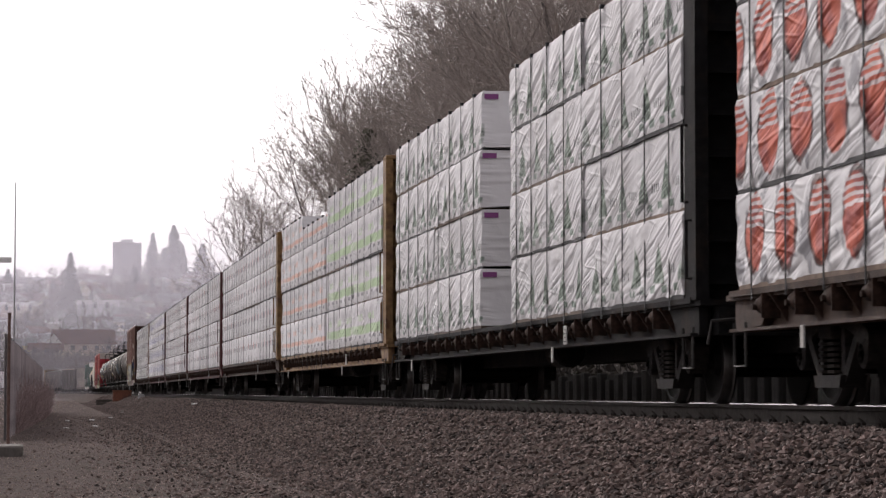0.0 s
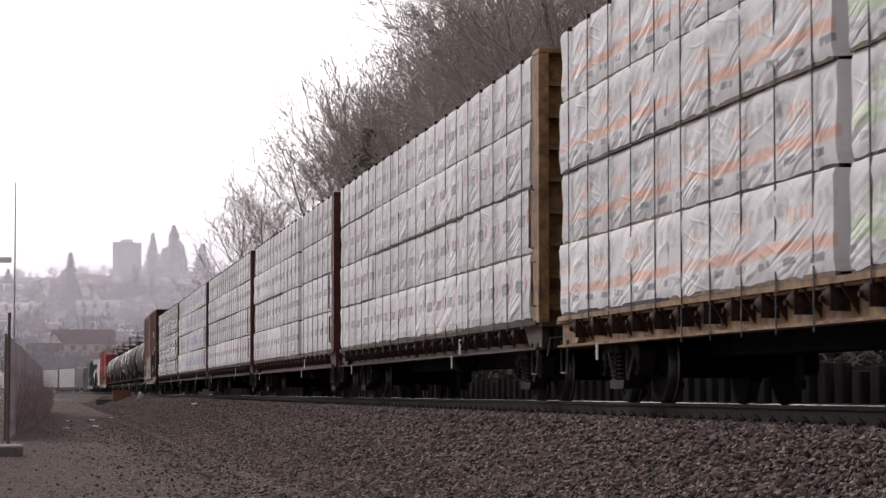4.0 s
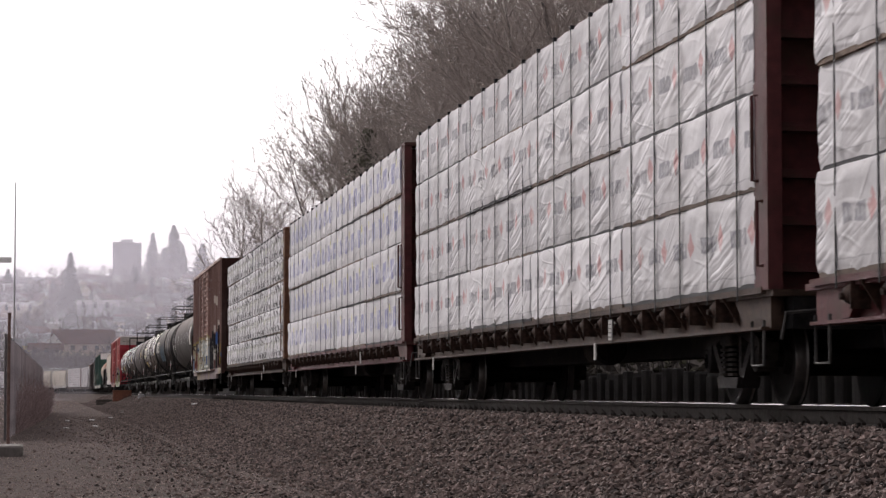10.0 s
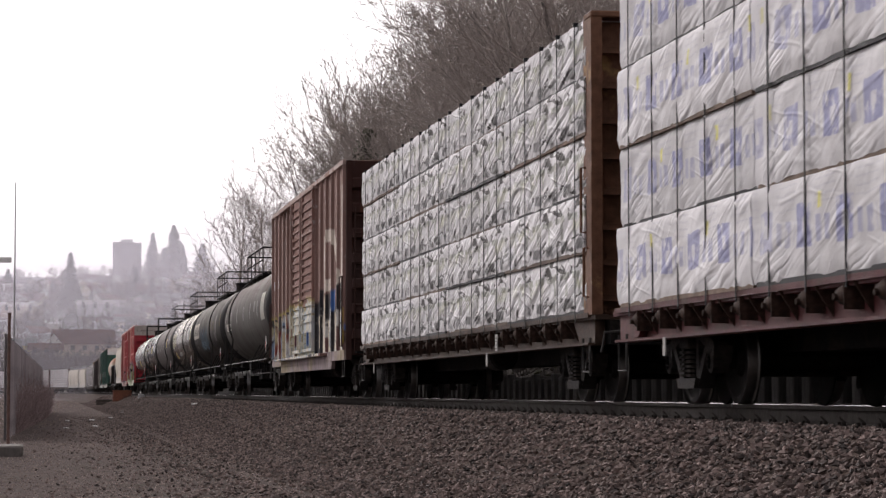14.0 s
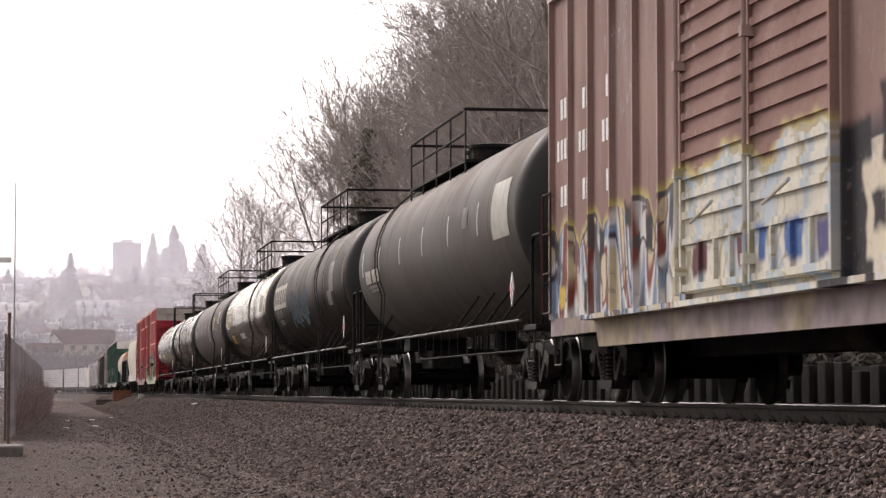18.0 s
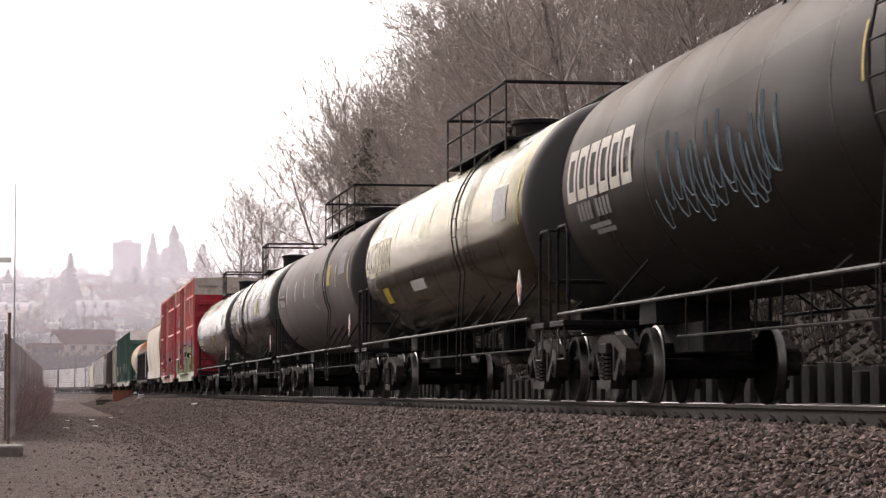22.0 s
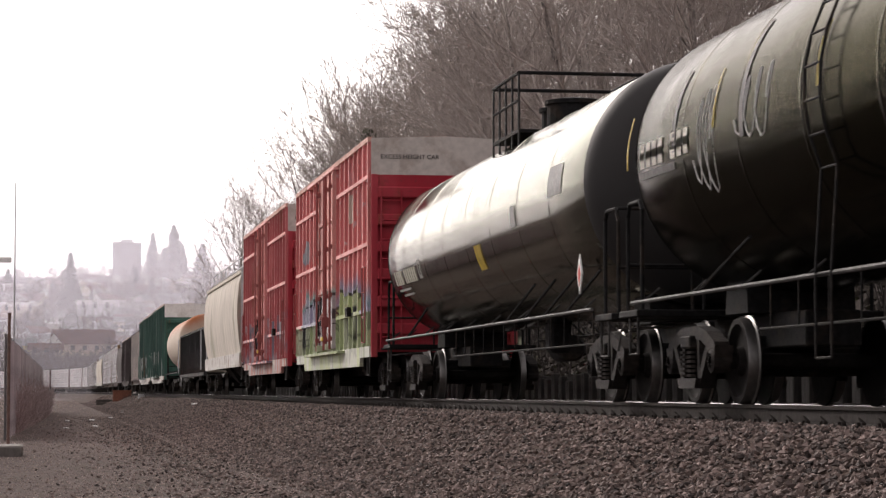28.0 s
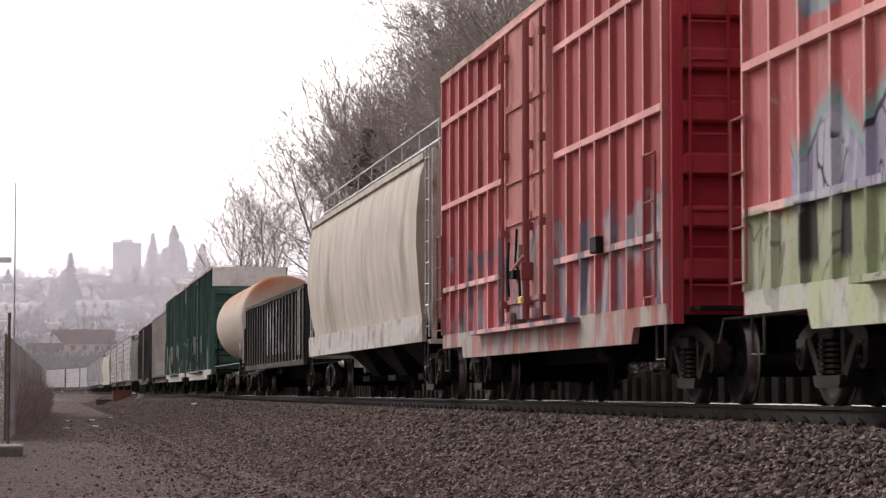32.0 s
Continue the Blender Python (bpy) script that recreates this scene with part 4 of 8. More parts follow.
# ---- tank cars ----
def tank_car(label, paint, q0, q1, radius=1.52, zc=2.72, reflectors=True, marks=(), rolling=True, platform_half=1.7,
             rails=True, diag=True, head_paint=None, platform_at=None, ladder_at=None, near_ladder=True, tags=()):
    length = q1 - q0
    half = length / 2
    th = half - 0.75
    car = thing("tank_car", label, "tank car", "cars of the freight train")
    MOVERS.append((car, (q0 + q1) / 2))

    def shell():
        bm = bmesh.new()
        depth = radius * 0.42
        # heads as half ellipsoids, the barrel between
        prof = [(-th + depth * (1 - math.cos(math.pi / 2 * i / 8)), max(0.02, radius * math.sin(math.pi / 2 * i / 8))) for i in range(9)]
        rings = 8
        body = []
        for i in range(1, rings):
            y = -th + depth + (2 * th - 2 * depth) * i / rings
            body += [(y - 0.3, radius), (y - 0.05, radius), (y - 0.02, radius), (y - 0.01, radius + 0.004), (y + 0.01, radius + 0.004), (y + 0.02, radius), (y + 0.05, radius), (y + 0.3, radius)]
        prof = prof + body + [(-y, r) for y, r in reversed(prof)]
        lathe(bm, prof, 56, "y", (0, 0, zc))
        return mesh(bm, "tank", paint, True)
    tank = put("tank", shell(), car)
    if head_paint:
        for s in (-1, 1):
            bm = bmesh.new()
            depth = radius * 0.42
            prof = [(s * (-th + depth * (1 - math.cos(math.pi / 2 * i / 8)) - 0.004), max(0.02, radius * math.sin(math.pi / 2 * i / 8)) + 0.004) for i in range(9)]
            lathe(bm, prof, 56, "y", (0, 0, zc))
            part("tank_head", bm, head_paint, tank, "", True)

    def saddle():
        bm = bmesh.new()
        box(bm, -0.3, 0.3, -0.6, 3.0, 0.6, 0.98)
        bevelled(bm, 0.02)
        return mesh(bm, "stub_sill", M_STEEL_DARK)

    def end_platform():
        bm = bmesh.new()
        box(bm, -1.45, 1.45, -0.55, 0.35, 0.98, 1.06)
        bevelled(bm, 0.01)
        return mesh(bm, "end_platform", M_STEEL_DARK)

    def cradle():
        bm = bmesh.new()
        slab(bm, [(1.0, 0.98), (1.9, 0.98), (1.75, 1.9), (1.15, 1.9)], -0.6, 0.6)
        return mesh(bm, "saddle", M_STEEL_DARK)

    def end_rail():
        bm = bmesh.new()
        for x in (-1.35, 1.35):
            pipe(bm, [(x, -0.5, 1.05), (x, -0.5, 2.15), (x, -0.4, 2.3), (x, 0.1, 2.3), (x, 0.2, 2.2), (x, 0.2, 1.05)], 0.025, 8)
        pipe(bm, [(-1.35, -0.45, 2.3), (1.35, -0.45, 2.3)], 0.022, 8)
        pipe(bm, [(-1.35, -0.5, 1.6), (1.35, -0.5, 1.6)], 0.02, 8)
        for x in (-0.45, 0.45):
            rod(bm, (x, -0.48, 1.05), (x, -0.48, 2.3), 0.02)
        return mesh(bm, "end_handrail", M_STEEL_DARK)
    for s in (-1, 1):
        m = pose(0, -half + 0.75, 0) if s < 0 else pose(0, half - 0.75, 0, 0, 0, 180)
        st = put("stub_sill", shared("saddle", saddle), car, m)
        put("end_handrail", shared("end_rail", end_rail), st)
        put("end_platform", shared("end_platform", end_platform), st)
        put("saddle", shared("cradle", cradle), st)
        for x in (-1.4, 1.4):
            put("sill_step", shared("sill_step", sill_step_mesh), st, pose(x, 0.0, 0.98))

    def side_rail():
        bm = bmesh.new()
        rod(bm, (-1.5, -th + 0.3, 1.13), (-1.5, th - 0.3, 1.13), 0.023, 8)
        for i in range(9):
            y = -th + 0.9 + i * (2 * th - 1.8) / 8
            rod(bm, (-1.5, y, 1.13), (-1.32, y, 1.28), 0.014)
        return mesh(bm, "side_handrail", M_HANDRAIL)

    def brace():
        bm = bmesh.new()
        rod(bm, (-1.5, 0, 1.13), (-1.34, -1.4, 1.62), 0.022)
        return mesh(bm, "brace_rod", M_STEEL_DARK)
    for turn in (0, 180):
        sr = put("side_handrail", shared(("side_rail", round(th, 1)), side_rail), car, pose(0, 0, 0, 0, 0, turn), "worn steel handrail")
        if diag:
            for y in (-th + 1.9, -th + 3.3, -th + 4.7, -th + 6.1, th - 3.2):
                put("brace_rod", shared("brace", brace), sr, pose(0, y, 0))

    def under_pipe(x, z):
        bm = bmesh.new()
        pipe(bm, [(x, -half + 4.2, z), (x, half - 4.2, z)], 0.016)
        for i in range(13):
            y = -half + 4.6 + i * (length - 9.2) / 12
            rod(bm, (x, y, z), (x, y, 1.25), 0.012)
        return mesh(bm, "brake_pipe", M_STEEL_DARK)

    def reservoir():
        bm = bmesh.new()
        lathe(bm, [(-0.5, 0.18), (-0.45, 0.22), (0.45, 0.22), (0.5, 0.18)], 14, "y", (0.45, 1.5, 0.85))
        return mesh(bm, "air_reservoir", M_STEEL_DARK, True)

    def outlet():
        bm = bmesh.new()
        box(bm, -0.18, 0.18, -0.22, 0.22, 0.75, 1.3)
        bevelled(bm, 0.06)
        return mesh(bm, "outlet_valve", M_STEEL_DARK)
    for x, z in ((-0.7, 0.78),):
        put("brake_pipe", shared(("under", round(half), x, z), lambda: under_pipe(x, z)), car)
    put("air_reservoir", shared("reservoir", reservoir), car)
    put("outlet_valve", shared("outlet", outlet), car)
    # top platform with railing, dome and ladders
    top = zc + radius

    def platform():
        bm = bmesh.new()
        ph = platform_half
        outer, inner = [(-0.98, -ph), (0.98, -ph), (0.98, ph), (-0.98, ph)], [(-0.6, -ph + 0.15), (0.6, -ph + 0.15), (0.6, ph - 0.15), (-0.6, ph - 0.15)]
        rings = [[bm.verts.new((x, y, z)) for x, y in o] for o, z in ((outer, top - 0.17), (outer, top - 0.12), (inner, top - 0.12), (inner, top - 0.17))]
        for k in range(4):
            for i in range(4):
                bm.faces.new((rings[k][i], rings[k][(i + 1) % 4], rings[(k + 1) % 4][(i + 1) % 4], rings[(k + 1) % 4][i]))
        return mesh(bm, "platform", M_STEEL_DARK)

    def railing_post():
        bm = bmesh.new()
        box(bm, -0.012, 0.012, -0.035, 0.035, top - 0.36, top + 0.74)
        return mesh(bm, "railing_post", M_STEEL_DARK)

    def railing_bar(reach, r):
        bm = bmesh.new()
        rod(bm, (0, -reach, 0), (0, reach, 0), r, 6)
        return mesh(bm, "railing_bar", M_STEEL_DARK)

    def dome():
        bm = bmesh.new()
        for d in (-0.55, 0.5):
            c = 0.42 if d < 0 else 0.3
            rings = [(0.0, c), (0.42, c), (0.42, c + 0.04), (0.48, c + 0.04), (0.52, c * 0.6)]
            n = 20
            prev = None
            for z, r in rings:
                ring = [bm.verts.new((r * math.cos(2 * math.pi * i / n), d + r * math.sin(2 * math.pi * i / n), top - 0.1 + z)) for i in range(n)]
                if prev:
                    for i in range(n):
                        bm.faces.new((prev[i], prev[(i + 1) % n], ring[(i + 1) % n], ring[i]))
                prev = ring
            bm.faces.new(prev)
        return mesh(bm, "manway", M_STEEL_DARK)

    def side_ladder():
        w = 0.22
        path = []
        for i in range(12):
            a = radians(205 - i * 10.5)
            path.append((math.cos(a) * (radius + 0.09), zc + math.sin(a) * (radius + 0.09)))
        path = [(-1.52, 0.42), (-1.52, 1.13)] + [(x, z) for x, z in path if z > 1.5]
        out = []
        for y in (-w, w):
            bm = bmesh.new()
            pipe(bm, [(x, y, z) for x, z in path], 0.014)
            out.append(mesh(bm, "ladder_rail", M_STEEL_DARK))
        for x, z in path:
            bm = bmesh.new()
            rod(bm, (x, -w, z), (x, w, z), 0.011)
            out.append(mesh(bm, "rung", M_STEEL_DARK))
        return out
    if platform_at:
        platform_half = (platform_at[1] - platform_at[0]) / 2
    centre = (platform_at[0] + platform_at[1]) / 2 - half if platform_at else -0.2
    step_y = ladder_at - half if ladder_at else 0.6
    pl = rails and put("platform", shared(("platform", round(top, 2), platform_half), platform), car, pose(0, centre, 0))
    if rails:
        for i in range(5):
            for s in (-1, 1):
                put("railing_post", shared(("rpost", round(top, 2)), railing_post), pl, pose(s * 0.97, -platform_half + i * platform_half / 2, 0))
        for s in (-1, 1):
            for z, r in ((0.74, 0.028), (0.32, 0.022)):
                put("railing_bar", shared(("rbar", round(platform_half, 2), r), lambda: railing_bar(platform_half, r)), pl, pose(s * 0.97, 0, top + z))
            put("railing_bar", shared(("rbar", 0.97, 0.028), lambda: railing_bar(0.97, 0.028)), pl, pose(0, s * platform_half, top + 0.74, 0, 0, 90))
    if rails:
        put("manway", shared(("dome", round(top, 2)), dome), car, pose(0, centre, 0))
    for turn in (0, 180) if near_ladder else (180,):
        pieces = shared(("ladder", round(radius, 2), round(zc, 2)), side_ladder)
        ld = put("side_ladder", pieces[0], car, pose(0, step_y, 0, 0, 0, turn))
        for me in pieces[1:]:
            put(me.name.split(".")[0], me, ld)
    # decals that lie on the curved side: (back from the front coupling, angle above level, width, height, material)

    def decal(name, y, ang, w, h, mat, label="", lift=0.009):
        a0 = math.degrees(h / radius)
        bm = bmesh.new()
        rows = []
        n = max(3, int(h / 0.09))
        for i in range(n + 1):
            a = radians(180 - (ang - a0 / 2 + a0 * i / n))
            r = radius + lift
            rows.append([bm.verts.new((math.cos(a) * r, y + d, zc + math.sin(a) * r)) for d in (-w / 2, w / 2)])
        for r0, r1 in zip(rows, rows[1:]):
            bm.faces.new((r0[0], r0[1], r1[1], r1[0]))
        bmesh.ops.solidify(bm, geom=list(bm.faces), thickness=0.004)
        return part(name, bm, mat, tank, label)
    for y, ang, w, h, loops, mat in tags:
        bm = bmesh.new()
        pts = []
        for i in range(loops * 10 + 1):
            u = i / (loops * 10)
            a = radians(180 - ang - math.degrees(h / radius) * (0.5 * math.sin(u * loops * 6.283) + 0.2 * math.sin(u * 17)))
            yy = -half + y + w * (u - 0.5) + 0.12 * math.cos(u * loops * 6.283)
            pts.append((math.cos(a) * (radius + 0.002), yy, zc + math.sin(a) * (radius + 0.002)))
        pipe(bm, pts, 0.008, 4)
        part("graffiti_tag", bm, mat, tank)
    if reflectors:
        for i in range(8):
            decal("reflector", -th + 1.0 + i * (2 * th - 2.0) / 7, 3, 0.07, 0.5, M_REFLECT)
    for name, y, ang, w, h, mat in marks:
        if name == "block_mark":
            # a plain upright ring of broad strokes
            up = math.degrees(h * 0.4 / radius)
            for dy, da, w_, h_ in ((w * 0.38, 0, w * 0.24, h), (-w * 0.38, 0, w * 0.24, h), (0, up, w * 0.52, h * 0.2), (0, -up, w * 0.52, h * 0.2)):
                decal(name, -half + y + dy, ang + da, w_, h_, mat)
        else:
            decal(name, -half + y, ang, w, h, mat)
    for s in (-1, 1):
        bogie(car, s * (half - 2.1), rolling)
    ends(car, half)

    def placard():
        bm = bmesh.new()
        slab(bm, [(0, -0.25), (0.14, 0), (0, 0.25), (-0.14, 0)], -0.01, 0.01)
        return mesh(bm, "placard", M_WHITE_PLATE)

    def placard_mark():
        bm = bmesh.new()
        slab(bm, [(0, -0.16), (0.08, 0), (0, 0.12), (-0.08, 0)], -0.015, -0.01)
        return mesh(bm, "placard_mark", M_RED_PLATE)
    pc = put("placard", shared("placard", placard), car, pose(-1.45, -half + 1.95, 1.6))
    put("placard_mark", shared("placard_mark", placard_mark), pc)
    return car


# ---- boxcars ----
def boxcar(label, q0, q1, wall_mat, post_mat, roof_mat, end_mat, door_mat, eave=4.85, floor=1.05, girts=True, posts=20, door=(7.4, 10.6),
           plug=True, top_band=None, text=None, sill_mat=None, rolling=True, fine=True, shapes=(), girt_mat=None, inset=0.75, nose=0.0, panels=None, step=2.6):
    """A boxcar. door: from, to, in metres back from the front coupling. inset: from coupling to end wall, nose: so much more at the front. panels: how many ahead of and behind the door."""
    length = q1 - q0
    half = length / 2
    y0, y1 = -half + inset + nose, half - inset
    car = thing("boxcar", label, "boxcar", "cars of the freight train")
    MOVERS.append((car, (q0 + q1) / 2))
    d0, d1 = -half + door[0], -half + door[1]
    W = 1.5
    bm = bmesh.new()
    box(bm, -W, -W + 0.06, y0, y1, floor, eave)
    near = part("side_wall", bm, wall_mat, car)
    bm = bmesh.new()
    box(bm, W - 0.06, W, y0, y1, floor, eave)
    far = part("side_wall", bm, wall_mat, car)
    bm = bmesh.new()
    box(bm, -W + 0.06, W - 0.06, y0, y1, floor - 0.05, floor + 0.05)
    box(bm, -0.3, 0.3, y0, y1, 0.55, floor - 0.05)
    part("underframe", bm, M_STEEL_DARK, car)
    for wall, s in ((near, -1), (far, 1)):
        def post(at=0.0):
            b = bmesh.new()
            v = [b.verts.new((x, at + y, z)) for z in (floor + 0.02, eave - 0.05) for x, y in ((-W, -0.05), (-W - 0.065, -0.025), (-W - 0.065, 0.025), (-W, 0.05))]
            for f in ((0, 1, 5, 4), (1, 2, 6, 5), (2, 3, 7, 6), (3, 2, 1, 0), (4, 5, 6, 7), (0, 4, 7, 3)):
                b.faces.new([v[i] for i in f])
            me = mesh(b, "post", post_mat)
            # outer flange in the paler post paint, the other faces in the wall paint
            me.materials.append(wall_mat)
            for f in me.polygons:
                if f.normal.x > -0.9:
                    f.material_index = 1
            return me
        turn = 0 if s < 0 else 180
        if panels:
            fore, aft = d0 - 0.1 - y0, y1 - d1 - 0.1
            stands = [y0 + 0.06 + fore * i / panels[0] for i in range(panels[0] + 1)] + [d1 + 0.04 + aft * i / panels[1] for i in range(panels[1] + 1)]
        else:
            stands = [y for y in (y0 + 0.1 + (y1 - y0 - 0.2) * i / posts for i in range(posts + 1)) if not d0 - 0.15 < y < d1 + 0.15]
        for y in stands:
            yy = y if s < 0 else -y
            if s < 0 and fine:
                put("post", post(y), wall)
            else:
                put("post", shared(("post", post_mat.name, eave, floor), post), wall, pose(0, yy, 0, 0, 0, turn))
        if girts:
            for z in (1.8, 3.17, 4.55):
                for a, b_ in ((y0 + 0.1, d0 - 0.1), (d1 + 0.1, y1 - 0.1)):
                    bm = bmesh.new()
                    box(bm, s * (W + 0.07), s * W, a, b_, z - 0.04, z + 0.04)
                    part("girt", bm, (girt_mat or post_mat) if z > 2.5 else post_mat, wall)
        if girt_mat and fine and s < 0:
            for y, z, w_, h_ in ((d1 + 0.16, 1.84, 0.2, 0.2), (d1 + 0.14, eave - 0.3, 0.16, 0.18), (d0 - 2.9, 1.86, 0.34, 0.2)):
                bm = bmesh.new()
                box(bm, -W - 0.17, -W - 0.071, y - w_ / 2, y + w_ / 2, z - h_ / 2, z + h_ / 2)
                bevelled(bm, 0.015)
                part("door_stop", bm, M_STEEL_DARK, wall)
        # sill below the wall, deeper in the middle
        bm = bmesh.new()
        sl = [(y0, floor + 0.02), (y1, floor + 0.02), (y1, floor - 0.2), (y1 - step, floor - 0.2), (y1 - step - 0.12, floor - 0.38), (y0 + step - nose + 0.12, floor - 0.38), (y0 + step - nose, floor - 0.2), (y0, floor - 0.2)]
        slab(bm, sl, s * (W + 0.03), s * (W - 0.05))
        part("side_sill", bm, sill_mat or wall_mat, car)
        # doors
        half_d = (d0 + d1) / 2
        for a, b_ in ((d0, half_d), (half_d, d1)) if not plug else ((d0, d1),):
            bm = bmesh.new()
            box(bm, s * (W + 0.1), s * (W + 0.002), a + 0.02, b_ - 0.02, floor + 0.08, eave - 0.15)
            dr = part("door", bm, door_mat, car)
            if not plug:
                ribs = [(a + 0.09, b_ - 0.09, floor + 0.22 + i * (eave - floor - 0.6) / 18, floor + 0.3 + i * (eave - floor - 0.6) / 18) for i in range(3, 19)]
                ribs += [(a + 0.09, b_ - 0.09, z - 0.035, z + 0.035) for z in (floor + 0.13, floor + 0.6)]
                ribs += [(y - 0.03, y + 0.03, floor + 0.17, floor + 0.56) for y in (a + 0.62, a + 1.2, a + 1.78)]
                ribs += [(y - 0.03, y + 0.03, floor + 0.08, eave - 0.15) for y in (a + 0.05, b_ - 0.05)]
            else:
                ribs = [(y - 0.03, y + 0.03, floor + 0.08, eave - 0.15) for y in (a + 0.05, b_ - 0.05)]
                ribs += [(a + 0.1, b_ - 0.1, z - h, z + h) for z, h in ((1.38, 0.03), (2.5, 0.055), (3.05, 0.02), (4.1, 0.05))]
            for ya_, yb_, za_, zb_ in ribs:
                bm = bmesh.new()
                box(bm, s * (W + 0.14 if zb_ - za_ > 0.3 else W + 0.132), s * (W + 0.099), ya_, yb_, za_, zb_)
                part("door_rib", bm, door_mat, dr)
            if fine:
                for k, thick in (((a + b_) / 2 - 0.35, 0.05), (b_ - 0.12, 0.025), (a + 0.12, 0.025)) if plug else ((b_ - 0.1, 0.025),):
                    bm = bmesh.new()
                    rod(bm, (s * (W + 0.19), k, floor + 0.05), (s * (W + 0.19), k, eave - 0.2), thick, 8)
                    for z in (floor + 0.3, floor + 1.3, floor + 2.4, eave - 0.5):
                        box(bm, s * (W + 0.22), s * (W + 0.1), k - 0.05, k + 0.05, z - 0.05, z + 0.05)
                    part("lock_rod", bm, P_RED_ROD if plug and girt_mat else post_mat, dr)
                bm = bmesh.new()
                rod(bm, (s * (W + 0.24), (a + b_) / 2 - 0.4, floor + 0.9), (s * (W + 0.24), (a + b_) / 2 + 0.4, floor + 0.75), 0.02)
                part("lock_lever", bm, girt_mat or post_mat, dr)
                if plug and s < 0:
                    c = (a + b_) / 2
                    for name, y_, z_, w_, h_, d_, mat in (("gear_box", c - 0.35, 1.75, 0.12, 0.24, 0.12, P_RED_ROD if girt_mat else post_mat), ("latch_plate", c + 0.75, 1.75, 0.3, 0.12, 0.05, M_STEEL_DARK),
                                                          ("defect_board", c + 0.55, 2.02, 0.34, 0.26, 0.02, M_TAG_PLATE), ("handle_guard", c - 0.25, 1.36, 0.26, 0.1, 0.12, M_YELLOW_PLATE if girt_mat else post_mat),
                                                          ("door_foot", c - 0.9, 1.16, 0.1, 0.14, 0.1, post_mat), ("door_foot", c + 0.9, 1.16, 0.1, 0.14, 0.1, post_mat)):
                        bm = bmesh.new()
                        box(bm, -W - 0.14 - d_, -W - 0.1, y_ - w_ / 2, y_ + w_ / 2, z_ - h_ / 2, z_ + h_ / 2)
                        bevelled(bm, 0.012)
                        part(name, bm, mat, dr)
                    for y_, z0_, z1_, kink in ((c + 0.12, 1.4, 2.35, 0.14), (c + 0.95, 1.45, 2.2, -0.1)):
                        bm = bmesh.new()
                        pipe(bm, [(-W - 0.18, y_, z0_), (-W - 0.2, y_, (z0_ + z1_) / 2 - 0.1), (-W - 0.22, y_ + kink, (z0_ + z1_) / 2), (-W - 0.2, y_ + kink, z1_)], 0.018)
                        part("lock_lever", bm, M_STEEL_DARK, dr)
        bm = bmesh.new()
        box(bm, s * (W + 0.2), s * W, d0 - (d1 - d0) * 0.5, d1 + (d1 - d0) * 0.9, floor - 0.06, floor)
        part("door_track", bm, post_mat, wall)
        bm = bmesh.new()
        box(bm, s * (W + 0.14), s * W, d0 - 0.2, d1 + (d1 - d0) * 0.9, eave - 0.14, eave - 0.08)
        part("door_track", bm, post_mat, wall)
        # ladders and steps at the corners
        for y, grab in ((y0 + 0.35, y0 + (0.5 if girt_mat else 0.2)), (y1 - 0.35, y1 - 0.02)):
            put("ladder", shared(("box_ladder", end_mat.name), lambda: ladder_mesh(1.55, 0.5, 4, P_RED_ROD if girt_mat else end_mat, 0.016, True)), wall, pose(s * (W + 0.09), grab, floor + 0.1))
            put("sill_step", shared("sill_step", sill_step_mesh), car, pose(s * W, y, floor - 0.15))
    # roof
    bm = bmesh.new()
    n = 14
    for i in range(n):
        a, b_ = y0 + (y1 - y0) * i / n, y0 + (y1 - y0) * (i + 1) / n
        for s in (-1, 1):
            v = [bm.verts.new(p) for p in ((s * (W + 0.05), a, eave), (0, a, eave + 0.07), (0, b_, eave + 0.07), (s * (W + 0.05), b_, eave))]
            bm.faces.new(v)
        box(bm, -W, W, b_ - 0.04, b_ + 0.0, eave + 0.0, eave + 0.05)
    bmesh.ops.solidify(bm, geom=list(bm.faces), thickness=0.02)
    part("roof", bm, roof_mat, car)
    bm = bmesh.new()
    for s in (-1, 1):
        box(bm, s * (W + 0.07), s * (W - 0.02), y0 - 0.02, y1 + 0.02, eave - 0.07, eave + 0.03)
    part("top_chord", bm, roof_mat, car)
    # corrugated ends
    for s in (-1, 1):
        bm = bmesh.new()
        yy = y0 if s < 0 else y1
        slab_y0, slab_y1 = (yy - 0.05, yy) if s < 0 else (yy, yy + 0.05)
        band = 0.75 if top_band else 0.0
        box(bm, -W, W, slab_y0, slab_y1, floor - 0.1, eave - band)
        end = part("end_wall", bm, end_mat, car)
        z = floor + 0.25
        ya_, yb_ = (slab_y0 - 0.09, slab_y0) if s < 0 else (slab_y1, slab_y1 + 0.09)
        while z < eave - band - 0.35:
            bm = bmesh.new()
            box(bm, -W + 0.12, W - 0.12, ya_ - 0.04 if s < 0 else ya_, yb_ if s < 0 else yb_ + 0.04, z, z + 0.24)
            bevelled(bm, 0.03)
            part("end_rib", bm, end_mat, end)
            z += 0.56
        for x in (-W, W - 0.12):
            bm = bmesh.new()
            box(bm, x, x + 0.12, ya_ - 0.01, yb_ + 0.01, floor - 0.2, eave - band)
            part("corner_post", bm, end_mat, end)
